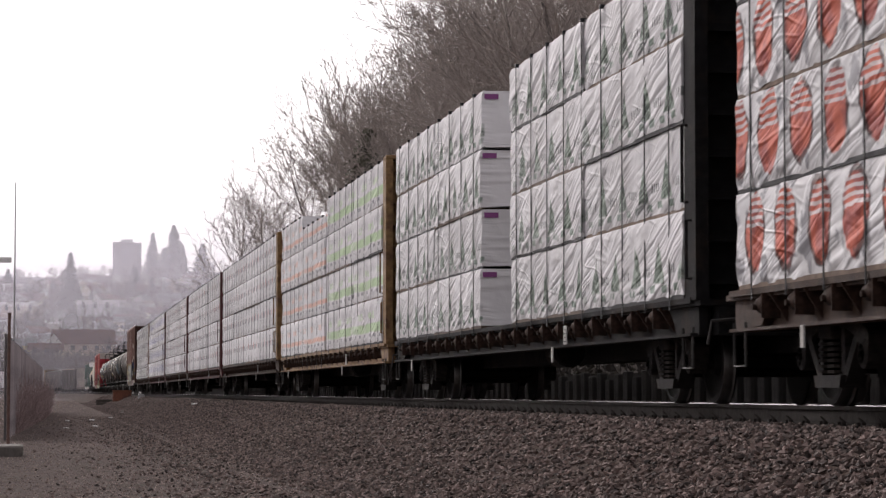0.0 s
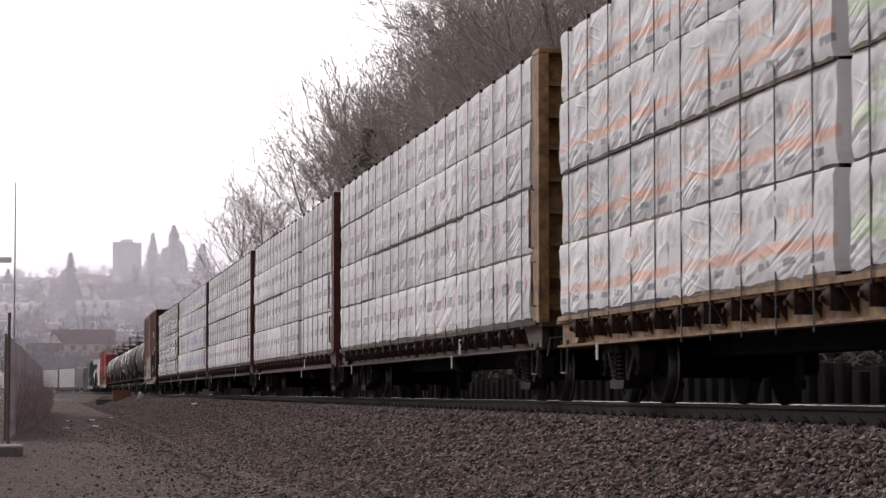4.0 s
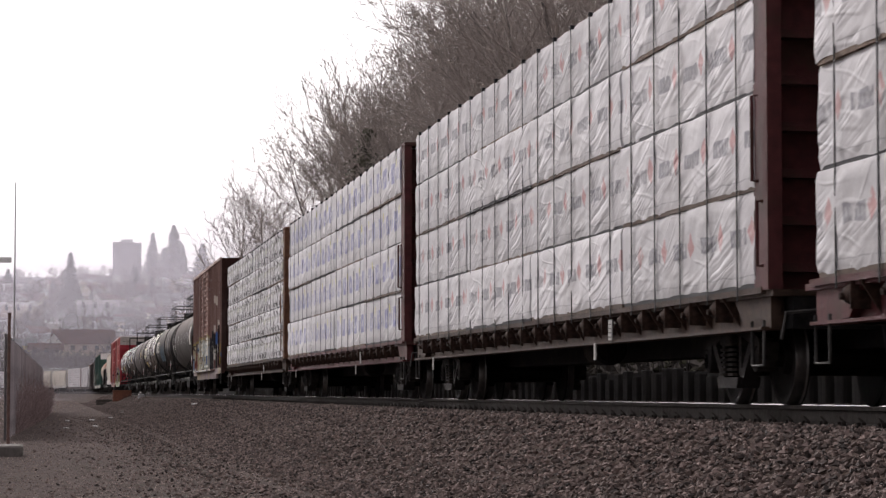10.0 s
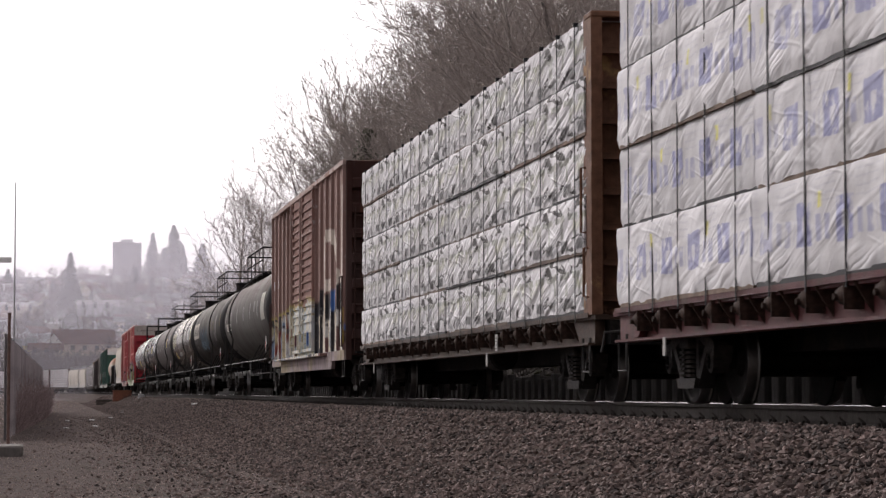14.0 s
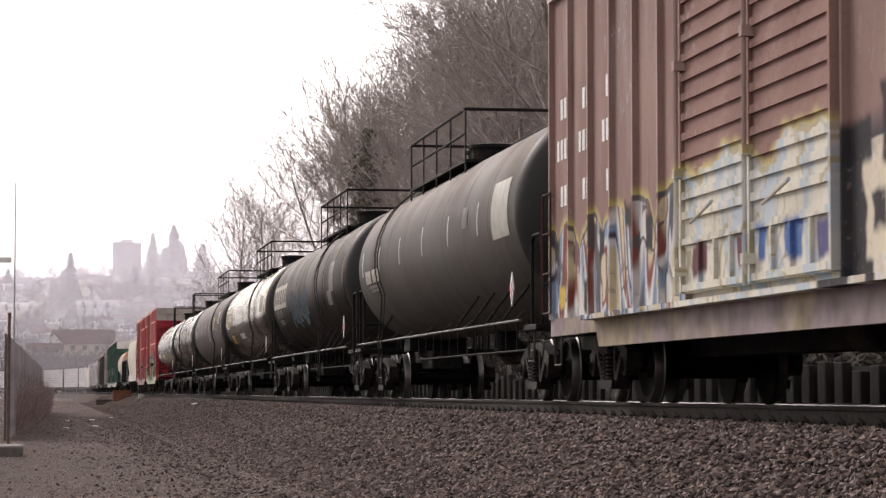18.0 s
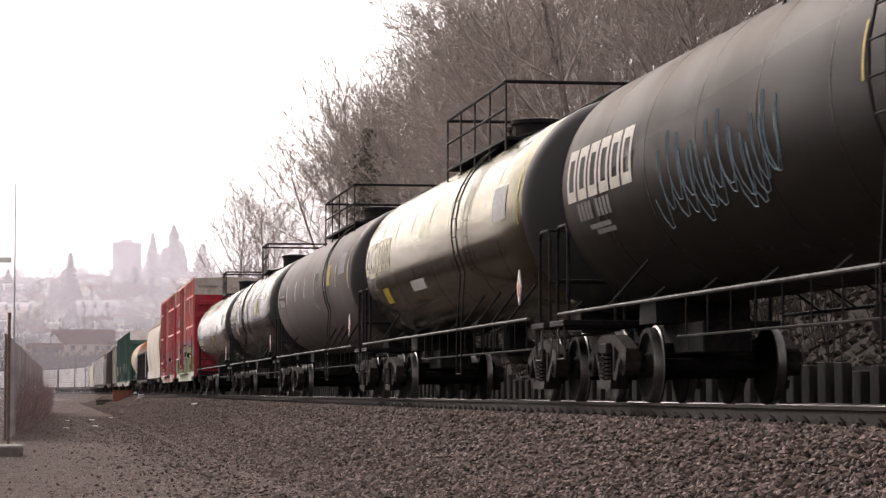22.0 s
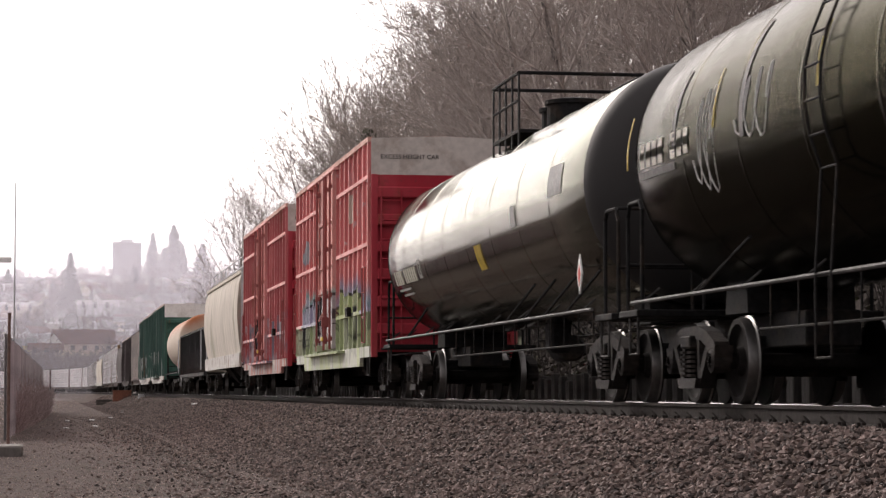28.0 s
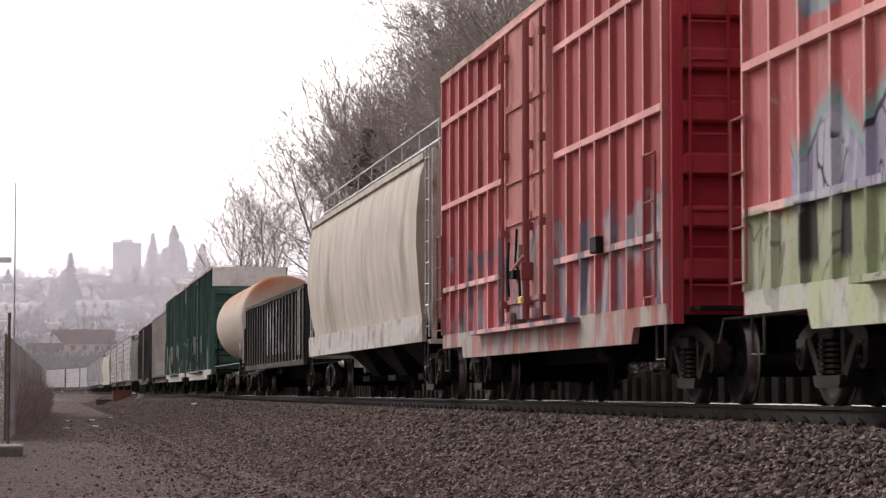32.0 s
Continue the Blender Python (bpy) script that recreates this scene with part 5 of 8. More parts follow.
        if top_band:
            bm = bmesh.new()
            v = [(-W, eave - band), (W, eave - band), (W, eave), (0, eave + 0.06), (-W, eave)]
            a = [bm.verts.new((x, slab_y0, z)) for x, z in v]
            b_ = [bm.verts.new((x, slab_y1, z)) for x, z in v]
            bm.faces.new(a), bm.faces.new(b_[::-1])
            for i in range(5):
                bm.faces.new((a[i], b_[i], b_[(i + 1) % 5], a[(i + 1) % 5]))
            bandp = part("end_panel", bm, top_band, end, "pale painted top panel of the end")
            if text and s < 0:
                cu = bpy.data.curves.new("lettering", "FONT")
                cu.body, cu.size, cu.extrude, cu.align_x = text, 0.13, 0.003, "CENTER"
                tmp = bpy.data.objects.new("lettering", cu)
                me = bpy.data.meshes.new_from_object(tmp)
                bpy.data.objects.remove(tmp)
                me.materials.clear()
                me.materials.append(M_STRAP)
                put("lettering", me, bandp, pose(-0.7, slab_y0 - 0.006, eave - 0.42, 90, 0, 0))
        put("ladder", shared(("end_ladder", end_mat.name), lambda: ladder_mesh(3.2, 0.42, 8, end_mat, 0.018)), end, pose(-W + 0.4, (slab_y0 - 0.14) if s < 0 else (slab_y1 + 0.14), floor, 0, 0, 90))
        bm = bmesh.new()
        box(bm, -1.3, 1.3, yy + s * 0.1, yy + s * 0.5, floor - 0.06, floor - 0.02)
        part("crossover_step", bm, M_STEEL_DARK, car)
    # painted bars and shapes on the near wall: (from, to, low, high, material)
    for a, b_, z0, z1, mat in shapes:
        bm = bmesh.new()
        box(bm, -W - 0.006, -W - 0.001, -half + a, -half + b_, z0, z1)
        part("stencil", bm, mat, near)
    put("brake_gear", shared(("brake", round(half)), lambda: brake_gear_mesh(half)), car)
    for s in (-1, 1):
        bogie(car, s * (half - 2.5), rolling)
    ends(car, half)
    return car


# ---- covered hoppers ----
def hopper_car(label, q0, q1, paint, sill_paint, rolling=True, top=4.7):
    length = q1 - q0
    half = length / 2
    y0, y1 = -half + 0.9, half - 0.9
    car = thing("covered_hopper", label, "hopper car", "cars of the freight train")
    MOVERS.append((car, (q0 + q1) / 2))
    prof = [(-0.55, top - 0.02), (-1.1, top - 0.06), (-1.38, top - 0.22), (-1.5, top - 0.6), (-1.56, top - 1.2), (-1.57, top - 1.8), (-1.5, top - 2.5), (-1.4, 1.45)]
    full = prof + [(-x, z) for x, z in reversed(prof)]
    bm = bmesh.new()
    rows = []
    cut = [(y0 + 1.1, 0), (y0 + 0.35, 1), (y1 - 0.35, 1), (y1 - 1.1, 0)]
    ys = np.linspace(y0 + 0.3, y1 - 0.3, 15)
    for y in ys:
        rows.append([bm.verts.new((x, y, z)) for x, z in full])
    for r0, r1 in zip(rows, rows[1:]):
        for i in range(len(full) - 1):
            bm.faces.new((r0[i], r0[i + 1], r1[i + 1], r1[i]))
    # sloping ends
    for r, s in ((rows[0], 1), (rows[-1], -1)):
        for v in r:
            if v.co.z < top - 2.2:
                v.co.y += s * 0.5 * (top - 2.2 - v.co.z)
        bm.faces.new(r if s > 0 else r[::-1])
    body = part("body", bm, paint, car, "", True)
    for s in (-1, 1):
        bm = bmesh.new()
        slab(bm, [(y0, 1.5), (y1, 1.5), (y1, 1.02), (y0, 1.02)], s * 1.5, s * 1.42)
        part("side_sill", bm, sill_paint, car)
        bm = bmesh.new()
        box(bm, s * 1.46, s * 1.3, y0 + 0.2, y1 - 0.2, top - 0.28, top - 0.16)
        part("roof_edge", bm, paint, body)
    # roof walk with railing
    for s in (-1, 1):
        bm = bmesh.new()
        box(bm, s * 0.75, s * 1.15, y0 + 0.1, y1 - 0.1, top + 0.08, top + 0.11)
        for i in range(12):
            y = y0 + 0.3 + i * (y1 - y0 - 0.6) / 11
            box(bm, s * 0.7, s * 1.15, y - 0.02, y + 0.02, top - 0.08, top + 0.1)
        part("roof_walk", bm, M_GALV, car)
        bm = bmesh.new()
        rod(bm, (s * 1.15, y0 + 0.2, top + 0.45), (s * 1.15, y1 - 0.2, top + 0.45), 0.016)
        for i in range(9):
            y = y0 + 0.3 + i * (y1 - y0 - 0.6) / 8
            rod(bm, (s * 1.15, y, top + 0.08), (s * 1.15, y, top + 0.45), 0.016)
        part("roof_railing", bm, M_GALV, car)
    for i in range(6):
        y = y0 + 1.6 + i * (y1 - y0 - 3.2) / 5
        bm = bmesh.new()
        box(bm, -0.5, 0.5, y - 0.5, y + 0.5, top - 0.03, top + 0.07)
        bevelled(bm, 0.02)
        part("roof_hatch", bm, paint, body)
    # discharge bays
    for i in range(3):
        y = (i - 1) * (length - 8) / 3
        bm = bmesh.new()
        ring0 = [bm.verts.new((sx * 1.3, y + sy * 2.1, 1.5)) for sx, sy in ((-1, -1), (1, -1), (1, 1), (-1, 1))]
        ring1 = [bm.verts.new((sx * 0.4, y + sy * 0.5, 0.45)) for sx, sy in ((-1, -1), (1, -1), (1, 1), (-1, 1))]
        for k in range(4):
            bm.faces.new((ring0[k], ring0[(k + 1) % 4], ring1[(k + 1) % 4], ring1[k]))
        bm.faces.new(ring1)
        box(bm, -0.7, 0.7, y - 0.6, y + 0.6, 0.38, 0.5)
        part("hopper_bay", bm, M_STEEL_DARK, car)
    for s in (-1, 1):
        yy = y0 if s < 0 else y1
        bm = bmesh.new()
        box(bm, -0.3, 0.3, yy + s * 0.35, yy - s * 2.0, 0.6, 1.02)
        box(bm, -1.4, 1.4, yy + s * 0.3, yy - s * 0.05, 0.98, 1.06)
        for x in (-1.3, 1.3):
            beam(bm, (x, yy + s * 0.1, 1.05), (x, yy + s * 0.1, top - 0.1), 0.08, 0.1)
            beam(bm, (x, yy + s * 0.1, 1.1), (x, yy - s * 1.2, 2.3), 0.07, 0.1)
        part("end_frame", bm, sill_paint, car)
        for x in (-1.42, 1.42):
            put("ladder", shared(("hop_ladder",), lambda: ladder_mesh(top - 1.2, 0.42, 9, M_GALV, 0.016)), car, pose(x, yy + s * 0.1, 1.1, 0, 0, 0))
            put("sill_step", shared("sill_step", sill_step_mesh), car, pose(x, yy, 1.0))
    for s in (-1, 1):
        bogie(car, s * (half - 2.3), rolling)
    ends(car, half)
    return car


# ---- gondolas ----
def gondola(label, q0, q1, paint, rib_paint, top=2.85, rolling=True, ribs=20):
    length = q1 - q0
    half = length / 2
    y0, y1 = -half + 0.8, half - 0.8
    car = thing("gondola", label, "gondola", "cars of the freight train")
    MOVERS.append((car, (q0 + q1) / 2))
    for s in (-1, 1):
        bm = bmesh.new()
        box(bm, s * 1.42, s * 1.36, y0, y1, 1.0, top)
        wall = part("side_wall", bm, paint, car)
        bm = bmesh.new()
        box(bm, s * 1.47, s * 1.32, y0, y1, top, top + 0.1)
        part("top_rail", bm, rib_paint, wall)
        bm = bmesh.new()
        box(bm, s * 1.465, s * 1.36, y0, y1, 0.85, 1.0)
        part("side_sill", bm, paint, wall)

        def rib():
            b = bmesh.new()
            box(b, -1.465, -1.42, -0.05, 0.05, 1.0, top)
            return mesh(b, "rib", rib_paint)
        for i in range(ribs + 1):
            y = y0 + 0.1 + (y1 - y0 - 0.2) * i / ribs
            put("rib", shared(("rib", paint.name, top), rib), wall, pose(0, y if s < 0 else -y, 0, 0, 0, 0 if s < 0 else 180))
        bm = bmesh.new()
        yy = y0 if s < 0 else y1
        box(bm, -1.36, 1.36, yy, yy + 0.06, 1.0, top)
        for z in (1.5, 2.1, 2.7):
            box(bm, -1.36, 1.36, yy + (-0.1 if s < 0 else 0.06), yy + (0.0 if s < 0 else 0.16), z, z + 0.12)
        part("end_wall", bm, paint, car)
        put("ladder", shared(("gon_ladder",), lambda: ladder_mesh(1.7, 0.42, 4, M_GALV, 0.016)), car, pose(-1.56, yy + 0.3 * (-s), 1.1))
        bogie(car, s * (half - 2.5), rolling)
    bm = bmesh.new()
    box(bm, -1.36, 1.36, y0, y1, 0.95, 1.02)
    box(bm, -0.3, 0.3, y0, y1, 0.55, 0.95)
    part("floor", bm, M_STEEL_DARK, car)
    ends(car, half)
    return car


# ---- ground, ballast and track ----
def ground_material():
    k = Nodes("gravel_ground", rough=0.95)
    big = k.noise(0.12, 5)
    mid = k.noise(0.9, 6)
    fine = k.noise(16, 5)
    colour = k.mix(k.ramp(big, 0.35, 0.65), (0.118, 0.087, 0.077), (0.15, 0.11, 0.098))
    colour = k.mix(k.ramp(mid, 0.54, 0.64, 0, 0.5), colour, (0.07, 0.066, 0.042))
    clump = k.noise(5, 5, stretch=(1, 0.22, 1))
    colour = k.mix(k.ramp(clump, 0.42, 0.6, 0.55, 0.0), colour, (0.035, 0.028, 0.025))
    colour = k.mix(k.ramp(clump, 0.62, 0.7, 0.0, 0.6), colour, (0.2, 0.16, 0.14))
    track = k.band(k.math("ADD", k.x, k.math("MULTIPLY", k.noise(0.25, 3), 0.9)), 2.6, 3.3, 0.35)
    colour = k.mix(k.math("MULTIPLY", track, 0.35), colour, (0.05, 0.047, 0.036))
    # bank beyond the track: near black at its foot, paler brown upslope
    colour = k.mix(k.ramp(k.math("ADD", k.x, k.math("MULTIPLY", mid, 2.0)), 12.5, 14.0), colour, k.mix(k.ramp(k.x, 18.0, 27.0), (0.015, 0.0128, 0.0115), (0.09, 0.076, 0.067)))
    colour = k.mix(k.ramp(k.y, 560, 680), colour, k.mix(k.ramp(k.noise(0.02, 5), 0.4, 0.6), (0.07, 0.075, 0.05), (0.12, 0.105, 0.08)))
    colour = k.mix(k.ramp(fine, 0.35, 0.7), k.mix(0.5, colour, (0.04, 0.036, 0.033)), k.mix(0.3, colour, (0.17, 0.14, 0.125)))
    k.bump(fine, 0.9, 0.05)
    k.b.inputs["Specular IOR Level"].default_value = 0.05
    return k.done(colour)


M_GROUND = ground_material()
M_BALLAST = material("leaf_brown_ballast", (0.075, 0.055, 0.047), 0.95, grain=0.75, scale=14, spots=(0.05, 0.038, 0.032), spot_scale=0.8, spot_edge=(0.42, 0.62), bump=1.0, bump_scale=16, spec=0.05)
M_STONE = islands(material("crushed_ballast_stone", (0.142, 0.106, 0.094), 0.9, grain=0.25, scale=20), 0.85)
M_PEBBLE = islands(material("grey_gravel_stone", (0.27, 0.208, 0.188), 0.9, grain=0.2, scale=20), 0.6)

# the ground reaches the horizon; behind the line it climbs into a wooded bank, far up the line into a hill
def ground_height(x, y):
    # bank behind the line
    b = max(0.0, x - (TRACK_X + 5.2))
    bank = 0.62 * min(b, 30.0) + 0.2 * max(0.0, min(b - 30.0, 60.0))
    fade = 1.0 - min(1.0, max(0.0, (y - 330.0) / 140.0))
    bank *= fade * min(1.0, max(0.0, (y + 420.0) / 100.0))
    # the far hill
    d = max(0.0, y - 620.0)
    far = 0.068 * d if d < 1300 else 88.4 + 0.012 * (d - 1300)
    far += 7.0 * noise.noise(Vector((x / 260.0, y / 240.0, 3.0))) * min(1.0, d / 300.0)
    far *= 1.0 if d > 0 else 0.0
    # the valley opens out to the left of the hill
    u = min(1.0, max(0.0, (x / max(y, 1.0) + 0.055) / 0.025))
    far *= u * u * (3 - 2 * u)
    return GROUND_Z + max(bank, far, 0.0)


def sheet_axis(stops):
    out = []
    for (a, b, n) in stops:
        out += list(np.linspace(a, b, n, endpoint=False))
    return out + [stops[-1][1]]


GX = sheet_axis([(-4900, -900, 8), (-900, -200, 10), (-200, 0, 22), (0, 13, 6), (13, 50, 14), (50, 150, 10), (150, 1200, 14), (1200, 4900, 8)])
GY = sheet_axis([(-4900, -500, 6), (-500, -300, 6), (-300, 300, 24), (300, 640, 24), (640, 2400, 60), (2400, 4900, 10)])
gv = [(x, y, ground_height(x, y)) for y in GY for x in GX]
gf = [(j * len(GX) + i, j * len(GX) + i + 1, (j + 1) * len(GX) + i + 1, (j + 1) * len(GX) + i) for j in range(len(GY) - 1) for i in range(len(GX) - 1)]
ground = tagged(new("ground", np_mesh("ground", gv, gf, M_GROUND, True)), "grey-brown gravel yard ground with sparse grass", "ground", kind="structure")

S_LIST = list(np.arange(-400, 440, 20.0)) + list(np.arange(440, 1000, 8.0))
S_FINE = list(np.arange(-400, 0, 20.0)) + list(np.arange(0, 240, 0.8)) + list(np.arange(240, 440, 5.0)) + list(np.arange(440, 1000, 8.0))


def swept(name, profile, mat, s_list=S_LIST, ragged=0.0):
    """A strip that follows the line: profile of (offset, height)."""
    verts, faces = [], []
    n = len(profile)
    for s in s_list:
        for k, (off, z) in enumerate(profile):
            if ragged and k < 2:
                off += ragged * (noise.noise(Vector((s * 0.35, k * 0.4, 1.0))) + 0.6 * noise.noise(Vector((s * 1.3, k, 5.0))))
            verts.append(line_at(s, off, z).translation[:])
    for j in range(len(s_list) - 1):
        for i in range(n - 1):
            a = j * n + i
            faces.append((a, a + 1, a + n + 1, a + n))
    return np_mesh(name, verts, faces, mat)


BED = [(-4.9, GROUND_Z - 0.03), (-4.2, GROUND_Z + 0.03), (-3.6, GROUND_Z + 0.12), (-2.7, -0.72), (-1.75, -0.25), (-1.3, -0.215), (1.3, -0.215), (1.75, -0.25), (3.2, -0.5), (5.3, -0.6)]
tagged(new("ballast_bed", swept("ballast_bed", BED, M_BALLAST, S_FINE)), "brown crushed-stone ballast bed under the track", "ballast", kind="structure")

rail_profile = [(-0.075, -0.186), (-0.075, -0.172), (-0.012, -0.155), (-0.009, -0.045), (-0.036, -0.035), (-0.037, -0.006), (-0.03, 0.0),
                (0.03, 0.0), (0.037, -0.006), (0.036, -0.035), (0.009, -0.045), (0.012, -0.155), (0.075, -0.172), (0.075, -0.186)]
for off in (-0.755, 0.755):
    r = tagged(thing("rail", "rusty steel rail with a worn shiny top", "rail", "rails of the track", "structure"))
    put("rail_web", swept("rail_web", [(off + a, z) for a, z in rail_profile], M_RAIL), r)
    g = -1 if off > 0 else 1
    put("rail_head", swept("rail_head", [(off + g * 0.0385, -0.032), (off + g * 0.037, -0.012), (off + g * 0.028, 0.0005), (off, 0.002), (off - g * 0.02, 0.0015)], M_RAILHEAD), r)


def tie_mesh():
    bm = bmesh.new()
    box(bm, -1.3, 1.3, -0.11, 0.11, -0.37, -0.19)
    bevelled(bm, 0.012)
    return mesh(bm, "tie", M_TIE)


def fixing_mesh():
    bm = bmesh.new()
    for off in (-0.755, 0.755):
        box(bm, off - 0.19, off + 0.19, -0.1, 0.1, -0.19, -0.172)
        for s in (-1, 1):
            for y in (-0.06, 0.06):
                box(bm, off + s * 0.1 - 0.02, off + s * 0.1 + 0.02, y - 0.01, y + 0.01, -0.175, -0.14)
            pipe(bm, [(off + s * 0.09, -0.09, -0.15), (off + s * 0.13, -0.03, -0.1), (off + s * 0.08, 0.05, -0.13)], 0.009, 5)
    return mesh(bm, "rail_fastening", M_RAIL)


track = thing("track_ties", "weathered timber ties under the rails", "railway ties", kind="structure")
for i in range(180):
    y = 12 + i * 0.55
    t_ = put("tie", shared("tie", tie_mesh), track, pose(TRACK_X, y, 0))
    put("rail_fastening", shared("fixing", fixing_mesh), t_)
far_ties = [(TRACK_X + x, 111 + i * 0.55 + y, z) for i in range(460) for x, y, z in ((-1.3, -0.11, -0.2), (1.3, -0.11, -0.2), (1.3, 0.11, -0.2), (-1.3, 0.11, -0.2))]
put("tie_rows", np_mesh("tie_rows", far_ties, [(4 * i, 4 * i + 1, 4 * i + 2, 4 * i + 3) for i in range(460)], M_TIE), track)["kind"] = "stuff"


def bed_height(off):
    for (a, za), (b, zb) in zip(BED, BED[1:]):
        if a <= off <= b:
            return za + (zb - za) * (off - a) / (b - a)
    return GROUND_Z


def scatter_stones(name, count, place, size, mat, label, seed):
    """Angular stones, each a squashed, knocked-about octahedron."""
    rng = np.random.default_rng(seed)
    base = np.array([(1, 0, 0), (-1, 0, 0), (0, 1, 0), (0, -1, 0), (0, 0, 1), (0, 0, -1)], float)
    tri = np.array([(0, 2, 4), (2, 1, 4), (1, 3, 4), (3, 0, 4), (2, 0, 5), (1, 2, 5), (3, 1, 5), (0, 3, 5)])
    pos = place(rng, count)
    v = base[None] * rng.uniform(0.6, 1.3, (count, 6, 1)) * rng.uniform(*size, (count, 1, 1))
    v = v + rng.normal(0, 0.18, v.shape) * size[0]
    ang = rng.uniform(0, 2 * math.pi, count)
    tilt = rng.uniform(-0.8, 0.8, count)
    c, s = np.cos(ang)[:, None], np.sin(ang)[:, None]
    x, y, z = v[..., 0], v[..., 1], v[..., 2] * 0.75
    ct, st = np.cos(tilt)[:, None], np.sin(tilt)[:, None]
    y, z = y * ct - z * st, y * st + z * ct
    v = np.stack((x * c - y * s, x * s + y * c, z), -1) + pos[:, None, :]
    f = (tri[None] + 6 * np.arange(count)[:, None, None]).reshape(-1, 3)
    return tagged(new(name, np_mesh(name, v.reshape(-1, 3), f, mat)), label, "stones", kind="stuff")


def on_bed(rng, n):
    y = 15 + 120 * rng.uniform(0, 1, n) ** 1.7
    off = np.where(rng.uniform(0, 1, n) < 0.16, -3.6 - np.abs(rng.normal(0, 1.6, n)), -0.85 - 3.5 * rng.uniform(0, 1, n) ** 1.25)
    z = np.array([bed_height(o) for o in off]) + rng.uniform(-0.005, 0.03, n)
    return np.stack((TRACK_X + off, y, z), -1)


def on_yard(rng, n):
    y = 24 + 90 * rng.uniform(0, 1, n) ** 1.6
    x = rng.uniform(-1.5, 1, n) * 0.0 + (-0.03 * y + rng.uniform(0, 1, n) * (4.9 + 0.03 * y))
    return np.stack((x, y, np.full(n, GROUND_Z) + rng.uniform(-0.01, 0.01, n)), -1)


def on_bed_far(rng, n):
    y = rng.uniform(118, 300, n)
    off = rng.uniform(-4.6, -1.3, n)
    return np.stack((TRACK_X + off, y, np.array([bed_height(o) for o in off]) + rng.uniform(-0.01, 0.03, n)), -1)


def on_yard_far(rng, n):
    y = rng.uniform(100, 380, n)
    return np.stack((rng.uniform(-2.0, 4.6, n), y, np.full(n, GROUND_Z)), -1)


scatter_stones("far_ballast_stones", 16000, on_bed_far, (0.02, 0.045), M_STONE, "brown crushed ballast stones up the line", 15)
scatter_stones("far_gravel_stones", 16000, on_yard_far, (0.015, 0.03), M_PEBBLE, "brown gravel on the ground up the line", 16)
scatter_stones("ballast_stones", 70000, on_bed, (0.018, 0.046), M_STONE, "loose brown crushed ballast stones with fallen leaves", 5)
scatter_stones("gravel_stones", 30000, on_yard, (0.007, 0.02), M_PEBBLE, "loose grey gravel on the yard ground", 6)


# ---- low timber retaining wall behind the line ----
M_WALL_BOARD = material("weathered_wall_timber", (0.025, 0.022, 0.02), 0.9, grain=0.45, scale=6, stretch=(3, 3, 0.4), vary=0.35, bump=0.6)
M_WALL_BACK = material("dark_wall_timber", (0.02, 0.018, 0.016), 0.9, grain=0.4, scale=6, bump=0.5)
WALL_X = TRACK_X + 3.3
wall = thing("retaining_wall", "low weathered timber retaining wall with upright boards", "retaining wall", kind="structure")
bm = bmesh.new()
box(bm, WALL_X + 0.12, WALL_X + 0.3, -40, 320, GROUND_Z - 0.1, 0.5)
part("backing", bm, M_WALL_BACK, wall)


def upright():
    b = bmesh.new()
    box(b, WALL_X - 0.02, WALL_X + 0.12, -0.2, 0.2, -0.75, 0.52)
    bevelled(b, 0.015)
    return mesh(b, "upright_board", M_WALL_BOARD)


for i in range(160):
    put("upright_board", shared("upright", upright), wall, pose(0, 22 + i * 0.8, random.uniform(-0.14, 0.06)))


def on_bank(rng, n):
    y = 18 + 150 * rng.uniform(0, 1, n) ** 1.5
    x = TRACK_X + 5.0 + 6.5 * rng.uniform(0, 1, n)
    return np.stack((x, y, np.array([ground_height(a, b) for a, b in zip(x, y)]) + rng.uniform(-0.05, 0.05, n)), -1)


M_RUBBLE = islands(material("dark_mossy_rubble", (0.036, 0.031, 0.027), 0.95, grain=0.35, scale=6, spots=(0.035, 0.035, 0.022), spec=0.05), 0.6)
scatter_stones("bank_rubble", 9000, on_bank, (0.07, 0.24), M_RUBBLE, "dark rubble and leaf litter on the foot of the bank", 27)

# ---- bare trees ----
M_BARK = material("grey_brown_bark", (0.32, 0.28, 0.258), 0.95, grain=0.4, scale=5, spots=(0.13, 0.12, 0.11), bump=0.5)
M_TWIG = material("brown_twigs", (0.39, 0.34, 0.312), 0.95, grain=0.3, scale=3)
M_TWIG_FAR = material("dark_brown_twigs", (0.4, 0.355, 0.33), 0.95, grain=0.3, scale=3)
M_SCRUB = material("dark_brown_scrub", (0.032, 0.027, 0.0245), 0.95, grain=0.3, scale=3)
M_IVY = material("dark_ivy", (0.15, 0.145, 0.11), 0.8, grain=0.5, scale=4)


class Limbs:
    """Collects tapered three-sided limbs into one mesh."""

    def __init__(self):
        self.v, self.f = [], []

    def limb(self, pts, r0, r1):
        n, base = len(pts), len(self.v)
        for i, p in enumerate(pts):
            d = (pts[min(i + 1, n - 1)] - pts[max(i - 1, 0)]).normalized()
            a = d.orthogonal().normalized()
            b = d.cross(a)
            r = r0 + (r1 - r0) * i / (n - 1)
            for c, s in ((1.0, 0.0), (-0.5, 0.866), (-0.5, -0.866)):
                self.v.append((p + (a * c + b * s) * r)[:])
        for i in range(n - 1):
            for j in range(3):
                q_, w_ = base + 3 * i + j, base + 3 * i + (j + 1) % 3
                self.f.append((q_, w_, w_ + 3, q_ + 3))


